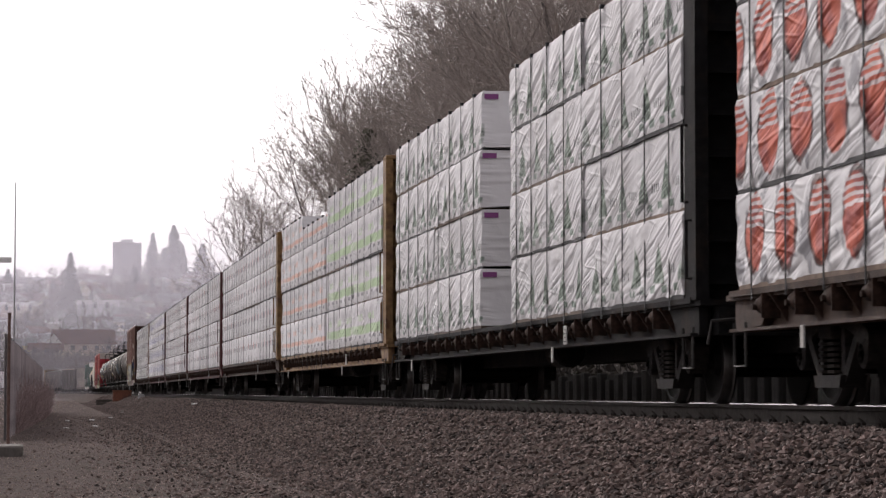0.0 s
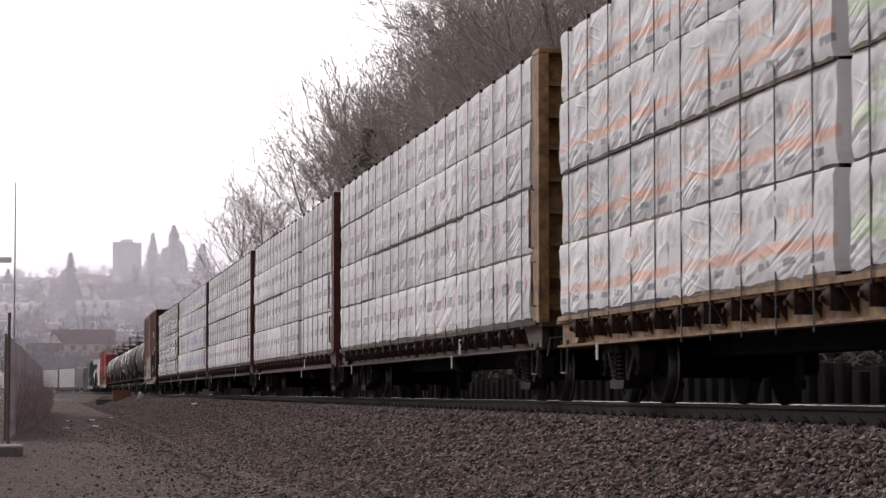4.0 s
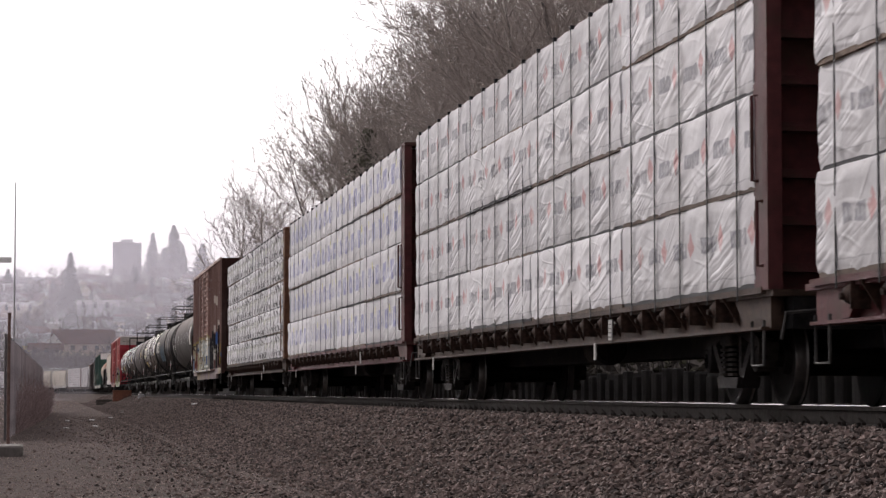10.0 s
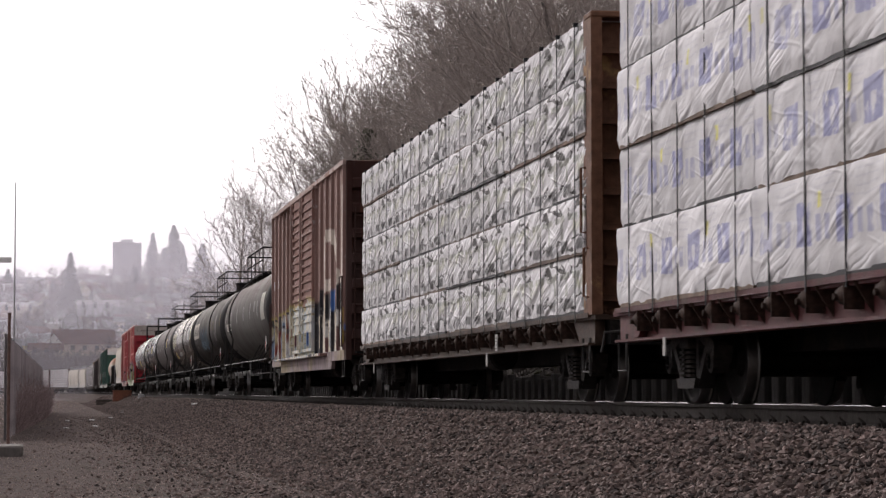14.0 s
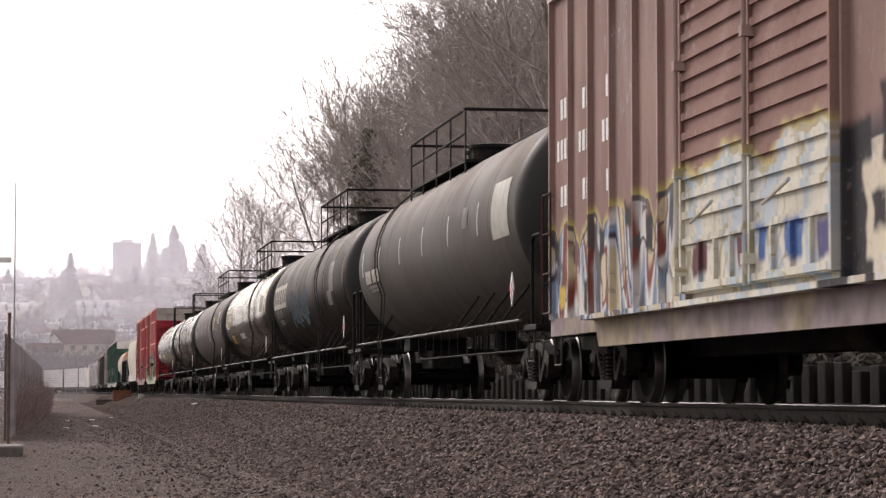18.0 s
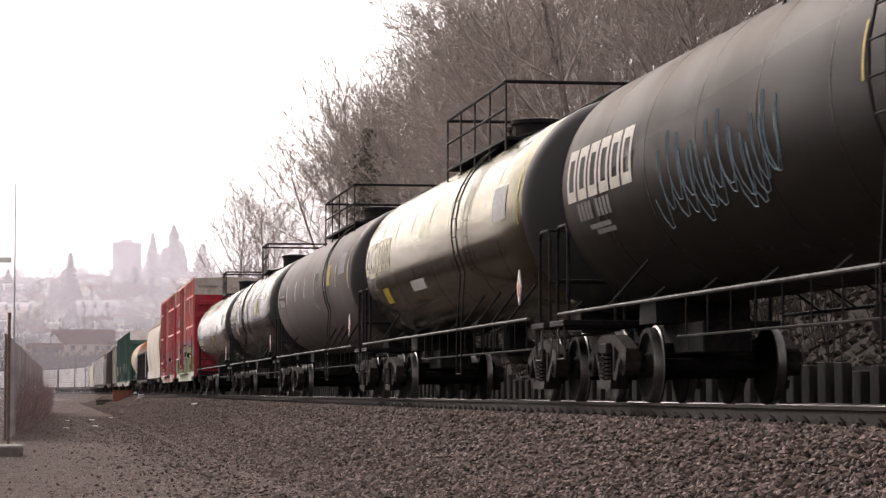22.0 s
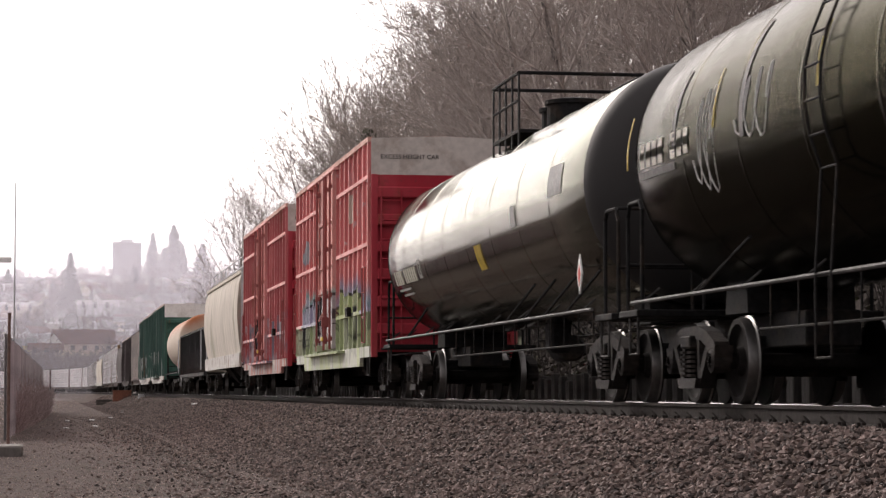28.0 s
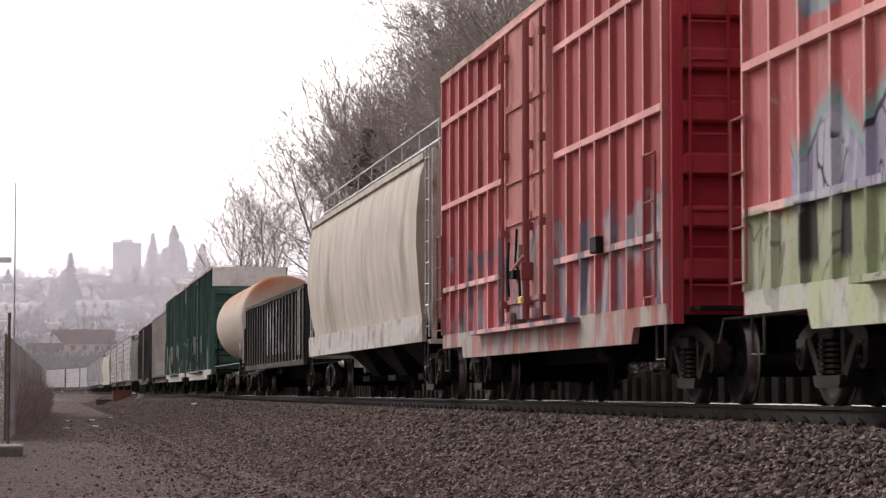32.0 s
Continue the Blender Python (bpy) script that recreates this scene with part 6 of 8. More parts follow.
def bare_tree_meshes(seed, height, spread, stems, thin=0.0125, counts=(14, 8, 5, 3)):
    """Trunk mesh and crown mesh of a leafless tree: limbs that sweep up and out in fans."""
    rnd = random.Random(seed)
    trunk, crown = Limbs(), Limbs()

    def grow(into, start, way, length, r, level):
        n = (6, 6, 4, 2, 1)[level]
        pts, p, d = [start], start, way.normalized()
        sway = Vector((rnd.uniform(-1, 1), rnd.uniform(-1, 1), rnd.uniform(-0.3, 0.5))) * (0.04 + 0.025 * level)
        ways = [d]
        for i in range(n):
            wob = Vector((rnd.uniform(-1, 1), rnd.uniform(-1, 1), rnd.uniform(-0.6, 0.8))) * (0.06 + 0.02 * level)
            d = (d + wob + sway + Vector((0, 0, 0.05 if level else 0.02))).normalized()
            p = p + d * (length / n)
            pts.append(p)
            ways.append(d)
        into.limb(pts, r, max(0.006, r * (0.3 if level < 3 else 0.55)))
        if level >= 4:
            return
        count = counts[level]
        spin = rnd.uniform(0, 6.28)
        for k in range(count):
            f = (0.24 if level == 0 else 0.12) + (k + rnd.uniform(0.1, 0.9)) / count * (0.76 if level == 0 else 0.88)
            idx = min(n - 1, int(f * n))
            at = pts[idx].lerp(pts[idx + 1], f * n - idx)
            along = ways[idx + 1]
            spin += 2.4 + rnd.uniform(-0.5, 0.5)
            u = along.orthogonal().normalized()
            out = u * math.cos(spin) + along.cross(u) * math.sin(spin)
            open_ = radians(rnd.uniform(30, 58) if level == 0 else rnd.uniform(20, 42)) * spread
            w = along * math.cos(open_) + out * math.sin(open_)
            nl = length * rnd.uniform(*((0.36, 0.56), (0.36, 0.56), (0.32, 0.52), (0.36, 0.6))[level]) * (1.2 - 0.5 * f)
            grow(crown, at, w, nl, max(thin, r * (1.0 - 0.5 * f) * rnd.uniform(0.4, 0.55)), level + 1)
    for s in range(stems):
        lean = Vector((rnd.uniform(-0.3, 0.3), rnd.uniform(-0.3, 0.3), 1))
        grow(trunk, Vector((rnd.uniform(-0.3, 0.3) * (stems > 1), rnd.uniform(-0.3, 0.3) * (stems > 1), -0.4)), lean, height * rnd.uniform(0.72, 0.84), height * 0.0105 / math.sqrt(stems), 0)
    far = thin > 0.015
    return np_mesh("trunk", trunk.v, trunk.f, M_TWIG_FAR if far else M_BARK, True), np_mesh("crown", crown.v, crown.f, M_TWIG_FAR if far else M_TWIG, True)


TREES = [bare_tree_meshes(11 + i, 15.0, 0.9 + 0.1 * (i % 3), 1 + (i % 2)) for i in range(7)] + [bare_tree_meshes(41 + i, 15.0, 0.95, 1, 0.016, (17, 6, 4, 3)) for i in range(2)]


def bare_tree(kind, x, y, height, turn, label, group="bare trees on the bank", lean=0.0):
    k = height / 15.0
    tr = thing("bare_tree", label, "tree", group, at=pose(x, y, ground_height(x, y), 0, lean, turn))
    sc = Matrix.Diagonal((k, k, k, 1))
    put("trunk", TREES[kind][0], tr, sc)
    put("crown", TREES[kind][1], tr, sc)
    return tr


rt = random.Random(4)
LABEL_T = "leafless grey-brown tree with fine twigs on the bank"
for row, (xa, xb, ya, yb, n, ha, hb) in enumerate(((20.0, 24, 50, 178, 25, 17, 20), (25, 31, 65, 208, 16, 18, 21), (32, 46, 90, 250, 10, 18, 21))):
    for i in range(n):
        y = ya + (yb - ya) * (i + rt.uniform(0.1, 0.9)) / n
        bare_tree(rt.randrange(7), rt.uniform(xa, xb), y, rt.uniform(ha, hb), rt.uniform(0, 360), LABEL_T, lean=rt.uniform(-16, -2) if row == 0 else rt.uniform(-8, 3))
for x, y, h in ((20.0, 285, 22.0), (23.8, 285, 20.5), (26.5, 300, 18.0), (19.0, 300, 12.0)):
    bare_tree(7 + round(x) % 2, x, y, h, rt.uniform(0, 360), "slender leafless tree standing apart up the line", "trees up the line")

for x, y, h in ((21.5, 395, 12.0), (25.0, 385, 14.0), (18.5, 405, 9.0)):
    bare_tree(rt.randrange(7), x, y, h, rt.uniform(0, 360), "low bushy leafless tree beside the far line", "trees up the line")

# an ivy-clad trunk among them, and scrub along the bank
ivy = thing("ivy_tree", "dead tree trunk wrapped in dark ivy", "tree", at=pose(18.2, 148, ground_height(18.2, 148)))
bm = bmesh.new()
rod(bm, (0, 0, -0.3), (0.5, 0.42, 14.0), 0.26, 8, 0.06)
part("trunk", bm, M_BARK, ivy)
vv, ff = [], []
for i in range(1300):
    z = 13.9 - 9.0 * rt.random()
    a, r = rt.uniform(0, 6.28), abs(rt.gauss(0, 0.55)) * (1.0 + 0.35 * math.sin(2.3 * z)) * min(1.2, 0.25 + (14.2 - z) * 0.3)
    c = Vector((0.035 * z + r * math.cos(a), 0.03 * z + r * math.sin(a), z))
    u, w = Vector((rt.uniform(-1, 1), rt.uniform(-1, 1), rt.uniform(-1, 1))) * 0.16, Vector((rt.uniform(-1, 1), rt.uniform(-1, 1), rt.uniform(-1, 1))) * 0.16
    b0 = len(vv)
    vv += [(c + u)[:], (c + w)[:], (c - u)[:], (c - w)[:]]
    ff.append((b0, b0 + 1, b0 + 2, b0 + 3))
put("ivy_leaves", np_mesh("ivy_leaves", vv, ff, M_IVY), ivy)["kind"] = "stuff"

scrub = Limbs()
for i in range(9000):
    x = WALL_X + 3.4 + 31 * rt.random() ** 1.2
    y = rt.uniform(15, 330)
    z = ground_height(x, y)
    h = rt.uniform(1.2, 4.5)
    p = Vector((x, y, z - 0.1))
    q1 = p + Vector((rt.uniform(-0.7, 0.5), rt.uniform(-0.7, 0.7), h * 0.6))
    scrub.limb([p, q1, q1 + Vector((rt.uniform(-0.8, 0.5), rt.uniform(-0.8, 0.8), h * 0.4))], 0.02, 0.01)
    q2 = q1 + Vector((rt.uniform(-0.9, 0.9), rt.uniform(-0.9, 0.9), h * 0.35))
    scrub.limb([p.lerp(q1, 0.6), q2], 0.015, 0.01)
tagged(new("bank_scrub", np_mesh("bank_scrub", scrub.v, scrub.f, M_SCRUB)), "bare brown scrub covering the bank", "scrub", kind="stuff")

# ---- fence beside the yard ----
M_FENCE = material("grey_fence_slat", (0.4, 0.36, 0.37), 0.8, grain=0.3, scale=6, stretch=(1, 1, 0.3), vary=0.25)
M_POST = material("dark_fence_post", (0.1, 0.088, 0.088), 0.7, grain=0.3)
M_CONCRETE = material("stained_concrete", (0.13, 0.115, 0.105), 0.9, grain=0.3, scale=8, spots=(0.14, 0.13, 0.11), bump=0.4)
M_GATE_POST = material("rusty_gate_post", (0.16, 0.1, 0.085), 0.85, grain=0.35, scale=10, spots=(0.1, 0.075, 0.065), bump=0.3, spec=0.1)
FENCE_X = -0.6
fence = thing("slatted_fence", "grey slatted yard fence with steel posts", "fence", kind="structure", at=pose(-1.071, 0, 0, 0, 0, -0.401))


def slat():
    b = bmesh.new()
    box(b, FENCE_X - 0.01, FENCE_X + 0.01, -0.06, 0.06, GROUND_Z + 0.05, 1.66)
    return mesh(b, "slat", M_FENCE)


def fence_post():
    b = bmesh.new()
    rod(b, (FENCE_X - 0.06, 0, GROUND_Z - 0.2), (FENCE_X - 0.06, 0, 1.74), 0.035, 8)
    return mesh(b, "fence_post", M_POST)


for i in range(300):
    put("slat", shared("slat", slat), fence, pose(random.uniform(-0.012, 0.012), 70 + i * 0.3, random.uniform(-0.05, 0.03)))
bm = bmesh.new()
for i in range(330):
    box(bm, FENCE_X - 0.012, FENCE_X - 0.004, 70 + i * 0.3 + 0.07, 70 + i * 0.3 + 0.23, GROUND_Z + 0.1, 1.63)
part("infill_slats", bm, M_FENCE, fence)["kind"] = "stuff"
for i in range(31):
    put("fence_post", shared("fpost", fence_post), fence, pose(0, 70 + i * 3.0, 0))
bm = bmesh.new()
for z in (-1.0, 0.3, 1.5):
    rod(bm, (FENCE_X - 0.045, 70, z), (FENCE_X - 0.045, 168, z), 0.022, 6)
part("fence_rail", bm, M_POST, fence)
tall = thing("gate_post", "tall rusty steel gate post", "post", at=pose(-0.93, 56.5, GROUND_Z))
bm = bmesh.new()
rod(bm, (0, 0, -0.1), (0, 0, 3.06), 0.035, 10)
rod(bm, (0, 0, 3.06), (0, 0, 3.1), 0.042, 10)
part("post", bm, M_GATE_POST, tall)
gate = thing("yard_gate", "black steel tube gate with mesh", "gate", at=pose(-1.08, 52.5, GROUND_Z))
for x in (0, -2.4):
    bm = bmesh.new()
    rod(bm, (x, 0, 0.0), (x, 0, 2.6), 0.035, 8)
    part("gate_stile", bm, M_POST, gate)
for z in (0.18, 0.7, 1.2, 1.7, 2.2, 2.57):
    bm = bmesh.new()
    rod(bm, (-2.4, 0, z), (0, 0, z), 0.025, 6)
    part("gate_bar", bm, M_POST, gate)
for i in range(14):
    bm = bmesh.new()
    rod(bm, (-0.16 * (i + 1), 0.03, 0.2), (-0.16 * (i + 1), 0.03, 2.55), 0.012, 5)
    part("gate_rod", bm, M_POST, gate)
block = thing("concrete_kerb", "low stained concrete kerb block under the gate", "kerb", at=pose(-1.5, 53.5, GROUND_Z))
bm = bmesh.new()
box(bm, -2.0, 0.93, -1.2, 1.0, -0.1, 0.22)
bevelled(bm, 0.03)
part("block", bm, M_CONCRETE, block)
# dry bramble grown through the fence
M_BRAMBLE = material("dry_bramble", (0.38, 0.29, 0.28), 0.95, grain=0.4)
br = Limbs()
for i in range(1400):
    y = 80 + 96 * rt.random() ** 1.4
    w = 0.12 + 0.45 * min(1.0, (y - 84) / 40)
    p = Vector((-1.671 + 0.007 * y + rt.uniform(-0.1, w), y, GROUND_Z))
    h = rt.uniform(0.4, 2.3)
    q1 = p + Vector((rt.uniform(-0.4, 0.3), rt.uniform(-0.6, 0.6), h * 0.7))
    br.limb([p, q1, q1 + Vector((rt.uniform(-0.4, 0.5), rt.uniform(-0.6, 0.6), rt.uniform(-0.2, 0.4) * h))], 0.01, 0.005)
tagged(new("bramble", np_mesh("bramble", br.v, br.f, M_BRAMBLE)), "dry brown bramble grown through the fence", "bramble", kind="stuff")

# ---- things by the line ----
M_ORANGE_BOX = material("rusty_orange_paint", (0.2, 0.075, 0.045), 0.8, grain=0.3, spots=(0.1, 0.05, 0.04))
cab = thing("relay_box", "rusty orange steel equipment box beside the track", "equipment box", at=pose(5.72, 205, -0.62))
bm = bmesh.new()
box(bm, -0.75, 0.75, -0.4, 0.4, 0.0, 0.85)
bevelled(bm, 0.03)
body_ = part("cabinet", bm, M_ORANGE_BOX, cab)
bm = bmesh.new()
box(bm, -0.8, 0.8, -0.46, 0.46, 0.85, 0.9)
part("lid", bm, M_ORANGE_BOX, body_)
cab2 = thing("signal_box", "small pale grey steel box beside the track", "equipment box", at=pose(6.25, 176, -0.45))
bm = bmesh.new()
box(bm, -0.22, 0.22, -0.3, 0.3, 0.0, 0.42)
bevelled(bm, 0.02)
part("cabinet", bm, M_GALV, cab2)
cab3 = thing("tie_stack", "low dark stack of old timber ties", "ties", at=pose(4.9, 225, -1.0))
for j in range(2):
    for i in range(3):
        bm = bmesh.new()
        box(bm, -0.9, 0.9, -0.4 + i * 0.28, -0.16 + i * 0.28, j * 0.24, 0.22 + j * 0.24)
        part("tie", bm, M_TIE, cab3)
for x, y, z, s in ((6.0, 104.0, -0.4, 0.28), (4.3, 150, -1.12, 0.2), (1.9, 118, -1.18, 0.14), (1.7, 97, -1.18, 0.12), (0.75, 116, -1.18, 0.12), (0.55, 92, -1.18, 0.12), (3.0, 128, -1.18, 0.12)):
    lit = thing("litter", "crumpled pale scrap of litter on the gravel", "litter", "litter", at=pose(x, y, z, 12, 8, 40))
    bm = bmesh.new()
    box(bm, -s, s, -s * 0.3, s * 0.3, 0.0, s * 0.22)
    bevelled(bm, s * 0.05)
    for v in bm.verts:
        v.co += Vector((0, 0, 0.15 * s * math.sin(9 * v.co.x / s)))
    part("scrap", bm, M_WHITE_PLATE, lit)

lamp = thing("street_lamp", "pale street lamp head on a curved arm", "street lamp", at=pose(-3.6, 90, GROUND_Z))
bm = bmesh.new()
rod(bm, (0, 0, 0), (0, 0, 5.6), 0.07, 10, 0.045)
part("pole", bm, M_GALV, lamp)
bm = bmesh.new()
pipe(bm, [(0, 0, 5.55), (0.5, 0, 5.95), (1.2, 0, 6.08), (1.75, 0, 6.05)], 0.03, 8)
part("arm", bm, M_GALV, lamp)
bm = bmesh.new()
slab(bm, [(-0.14, 5.93), (0.14, 5.93), (0.1, 6.12), (-0.1, 6.12)], 1.68, 2.18)
bevelled(bm, 0.03)
part("lamp_head", bm, M_WHITE_PLATE, lamp)
mast = thing("radio_mast", "thin tall steel mast with two short crossarms", "mast", at=pose(-4.35, 300, GROUND_Z))
bm = bmesh.new()
rod(bm, (0, 0, 0), (0, 0, 26.2), 0.13, 8, 0.06)
part("mast_pole", bm, M_GALV, mast)
for z in (26.0, 24.3):
    bm = bmesh.new()
    box(bm, -0.05, 1.3, -0.03, 0.03, z, z + 0.06)
    part("crossarm", bm, M_GALV, mast)

# ---- the far hillside ----
M_FAR_TREE = material("far_dark_foliage", (0.04, 0.05, 0.04), 0.95, grain=0.4, scale=0.5)
M_FAR_BARE = material("far_bare_crowns", (0.11, 0.09, 0.085), 0.95, grain=0.3, scale=0.4)
WALLS = [material("house_wall_" + n, c, 0.8, grain=0.1, scale=0.5) for n, c in (("white", (0.7, 0.69, 0.67)), ("cream", (0.6, 0.54, 0.44)), ("yellow", (0.62, 0.5, 0.22)), ("grey", (0.42, 0.42, 0.43)), ("tan", (0.45, 0.36, 0.3)))]
ROOFS = [material("house_roof_" + n, c, 0.85, grain=0.2, scale=0.8) for n, c in (("brown", (0.15, 0.07, 0.055)), ("grey", (0.25, 0.25, 0.26)), ("red", (0.2, 0.09, 0.075)), ("pale", (0.5, 0.48, 0.47)))]
M_PANE = material("dark_window_glass", (0.03, 0.035, 0.045), 0.1, spec=0.8)


def house(x, y, w, d, h, rise, wall, roof, turn=0.0, z=None, windows=3, storeys=2):
    g = thing("house", "far hillside house with a gabled roof", "house", "houses on the hillside", at=pose(x, y, ground_height(x, y) - 0.6 if z is None else z, 0, 0, turn))
    bm = bmesh.new()
    box(bm, -w / 2, w / 2, -d / 2, d / 2, -3, h)
    v = [bm.verts.new(p) for p in ((-w / 2, -d / 2, h), (-w / 2, d / 2, h), (-w / 2, 0, h + rise), (w / 2, -d / 2, h), (w / 2, d / 2, h), (w / 2, 0, h + rise))]
    bm.faces.new(v[:3]), bm.faces.new(v[3:])
    bm.faces.new((v[0], v[1], v[4], v[3]))
    bm.faces.new((v[0], v[3], v[5], v[2])), bm.faces.new((v[1], v[2], v[5], v[4]))
    wl = part("wall", bm, wall, g)
    bm = bmesh.new()
    o = 0.5
    for s in (-1, 1):
        a = [bm.verts.new(p) for p in ((-w / 2 - o, s * (d / 2 + o), h - o * rise / (d / 2)), (w / 2 + o, s * (d / 2 + o), h - o * rise / (d / 2)), (w / 2 + o, 0, h + rise + 0.1), (-w / 2 - o, 0, h + rise + 0.1))]
        bm.faces.new(a)
    bmesh.ops.solidify(bm, geom=list(bm.faces), thickness=0.25)
    part("roof", bm, roof, g)
    for j in range(storeys):
        for i in range(windows):
            bm = bmesh.new()
            cx = -w / 2 + w * (i + 0.5) / windows
            zz = h * (j + 0.35) / storeys
            box(bm, cx - 0.6, cx + 0.6, -d / 2 - 0.06, -d / 2 + 0.02, zz, zz + 1.3)
            part("window", bm, M_PANE, wl)
    return g


rh = random.Random(9)
# the brown-roofed hall with a white gable, the yellow house, long white buildings higher up
house(9.0, 724, 17, 12, 3.0, 4.0, WALLS[4], ROOFS[0], 4, z=11.0, windows=5, storeys=1)
house(0.7, 708, 7, 4.6, 2.0, 2.8, WALLS[0], ROOFS[0], 90, z=11.6, windows=1, storeys=1)
house(-1.5, 700, 9, 5, 1.6, 1.6, WALLS[4], ROOFS[0], 0, z=10.4, windows=3, storeys=1)
house(-7.3, 720, 5.6, 7, 4.4, 1.8, WALLS[2], ROOFS[1], 0, z=9.0, windows=2)
house(14, 800, 12, 9, 5, 2.0, WALLS[0], ROOFS[3], 0, z=10)
house(17, 1000, 14, 9, 2.0, 1.4, WALLS[3], ROOFS[3], 0, z=33)
house(-13, 1010, 14, 9, 2.2, 1.6, WALLS[4], ROOFS[3], 0, z=32)
for i in range(130):
    y = 740 + 1000 * rh.random() ** 1.1
    x = rh.uniform(-0.03, 0.08) * y
    house(x, y, rh.uniform(8, 15), rh.uniform(7, 10), rh.uniform(2.4, 4.6), rh.uniform(1.8, 3.4), rh.choice((WALLS[0], WALLS[1], WALLS[3], WALLS[3], WALLS[4], WALLS[4])), rh.choice((ROOFS[0], ROOFS[1], ROOFS[1], ROOFS[2], ROOFS[3])), rh.choice((0, 0, 90, 12, -15, 40)), windows=rh.randrange(2, 5), storeys=1)


def conifer_mesh(seed):
    rnd = random.Random(seed)
    vv, ff = [], []
    n = 1300
    for i in range(n):
        z = rnd.uniform(0.06, 1.0)
        r = 0.3 * (1.02 - z) ** 0.9 * rnd.uniform(0.35, 1.15) * (0.85 + 0.14 * math.sin(z * 47))
        a = rnd.uniform(0, 6.283)
        c = Vector((r * math.cos(a), r * math.sin(a), z))
        s = 0.035 + 0.03 * (1 - z)
        out = Vector((math.cos(a), math.sin(a), -0.5)) * s
        side = Vector((-math.sin(a), math.cos(a), rnd.uniform(-0.3, 0.3))) * s * 0.6
        b0 = len(vv)
        vv += [(c - out * 0.6)[:], (c + side)[:], (c + out)[:], (c - side)[:]]
        ff.append((b0, b0 + 1, b0 + 2, b0 + 3))
    return np_mesh("crown", vv, ff, M_FAR_TREE)


def trunk_mesh():
    b = bmesh.new()
    rod(b, (0, 0, -0.1), (0, 0, 0.95), 0.02, 6, 0.003)
    return mesh(b, "trunk", M_BARK)


CONIFERS = [conifer_mesh(50 + i) for i in range(4)]


def conifer(x, y, h, i, z=None):
    tr = thing("conifer", "tall dark conifer on the hazy hillside", "tree", "conifers on the hillside", at=pose(x, y, ground_height(x, y) if z is None else z, 0, 0, i * 77))
    sc = Matrix.Diagonal((h * (0.9 + 0.2 * (i % 3)), h * (0.9 + 0.2 * (i % 3)), h, 1))
    put("trunk", shared("ctrunk", trunk_mesh), tr, sc)
    put("crown", CONIFERS[i % 4], tr, sc)


HILL = 1900.0
for px, top, h, i, y in ((265, 415, 38, 0, 1900), (302, 400, 46, 1, 1900), (352, 432, 26, 2, 1850), (122, 450, 25, 3, 1050), (232, 470, 20, 0, 1700), (14, 480, 22, 1, 1500), (285, 440, 26, 2, 1880), (318, 435, 24, 3, 1880)):
    zt = 0.13 + (694.5 - top) / 4420 * y
    conifer((px - 89.8) / 4420 * y, y, h, i, zt - h)
for i in range(9):
    y = rh.uniform(1050, 1600)
    conifer(rh.uniform(-0.04, 0.08) * y, y, rh.uniform(8, 14), i)
far_trees = Limbs()
for i in range(900):
    near = i < 220
    y = rh.uniform(625, 700) if near else 690 + 1230 * rh.random()
    x = rh.uniform(-0.05, 0.09) * y
    z = ground_height(x, y)
    h = rh.uniform(6, 11) if near else rh.uniform(5, 12)
    trunk_top = Vector((x, y, z + h * 0.25))
    far_trees.limb([Vector((x, y, z - 0.3)), trunk_top], 0.2, 0.14)
    for k in range(40 if near else 26):
        p = trunk_top + Vector((0, 0, h * rh.uniform(-0.1, 0.4)))
        d = Vector((rh.uniform(-1, 1), rh.uniform(-1, 1), rh.uniform(0.0, 1.3))).normalized() * h * rh.uniform(0.3, 0.6)
        far_trees.limb([p, p + d * 0.5 + Vector((0, 0, h * 0.06)), p + d], 0.1 if near else 0.15, 0.05)
tagged(new("hillside_trees", np_mesh("hillside_trees", far_trees.v, far_trees.f, M_FAR_BARE)), "hazy bare trees between the hillside houses", "trees", kind="stuff")

tower = thing("apartment_tower", "tall pale apartment tower on the hazy skyline", "apartment building", at=pose((220 - 89.8) / 4420 * 2200, 2200, 80))
bm = bmesh.new()
box(bm, -12.2, 12.2, -9, 9, -10, 50.5)
M_TOWER = material("tower_concrete", (0.2, 0.19, 0.2), 0.85, grain=0.1, scale=0.3)
tw = part("wall", bm, M_TOWER, tower)
bm = bmesh.new()
box(bm, -5, 5, -4, 4, 50.5, 53.5)
part("roof_house", bm, WALLS[3], tower)


def tower_pane():
    b = bmesh.new()
    box(b, -1.0, 1.0, -9.08, -8.98, 0, 1.5)
    return mesh(b, "window", M_PANE)


for j in range(15):
    for i in range(7):
        put("window", shared("tpane", tower_pane), tw, pose(-10.2 + i * 3.4, 0, 4 + j * 3.05))

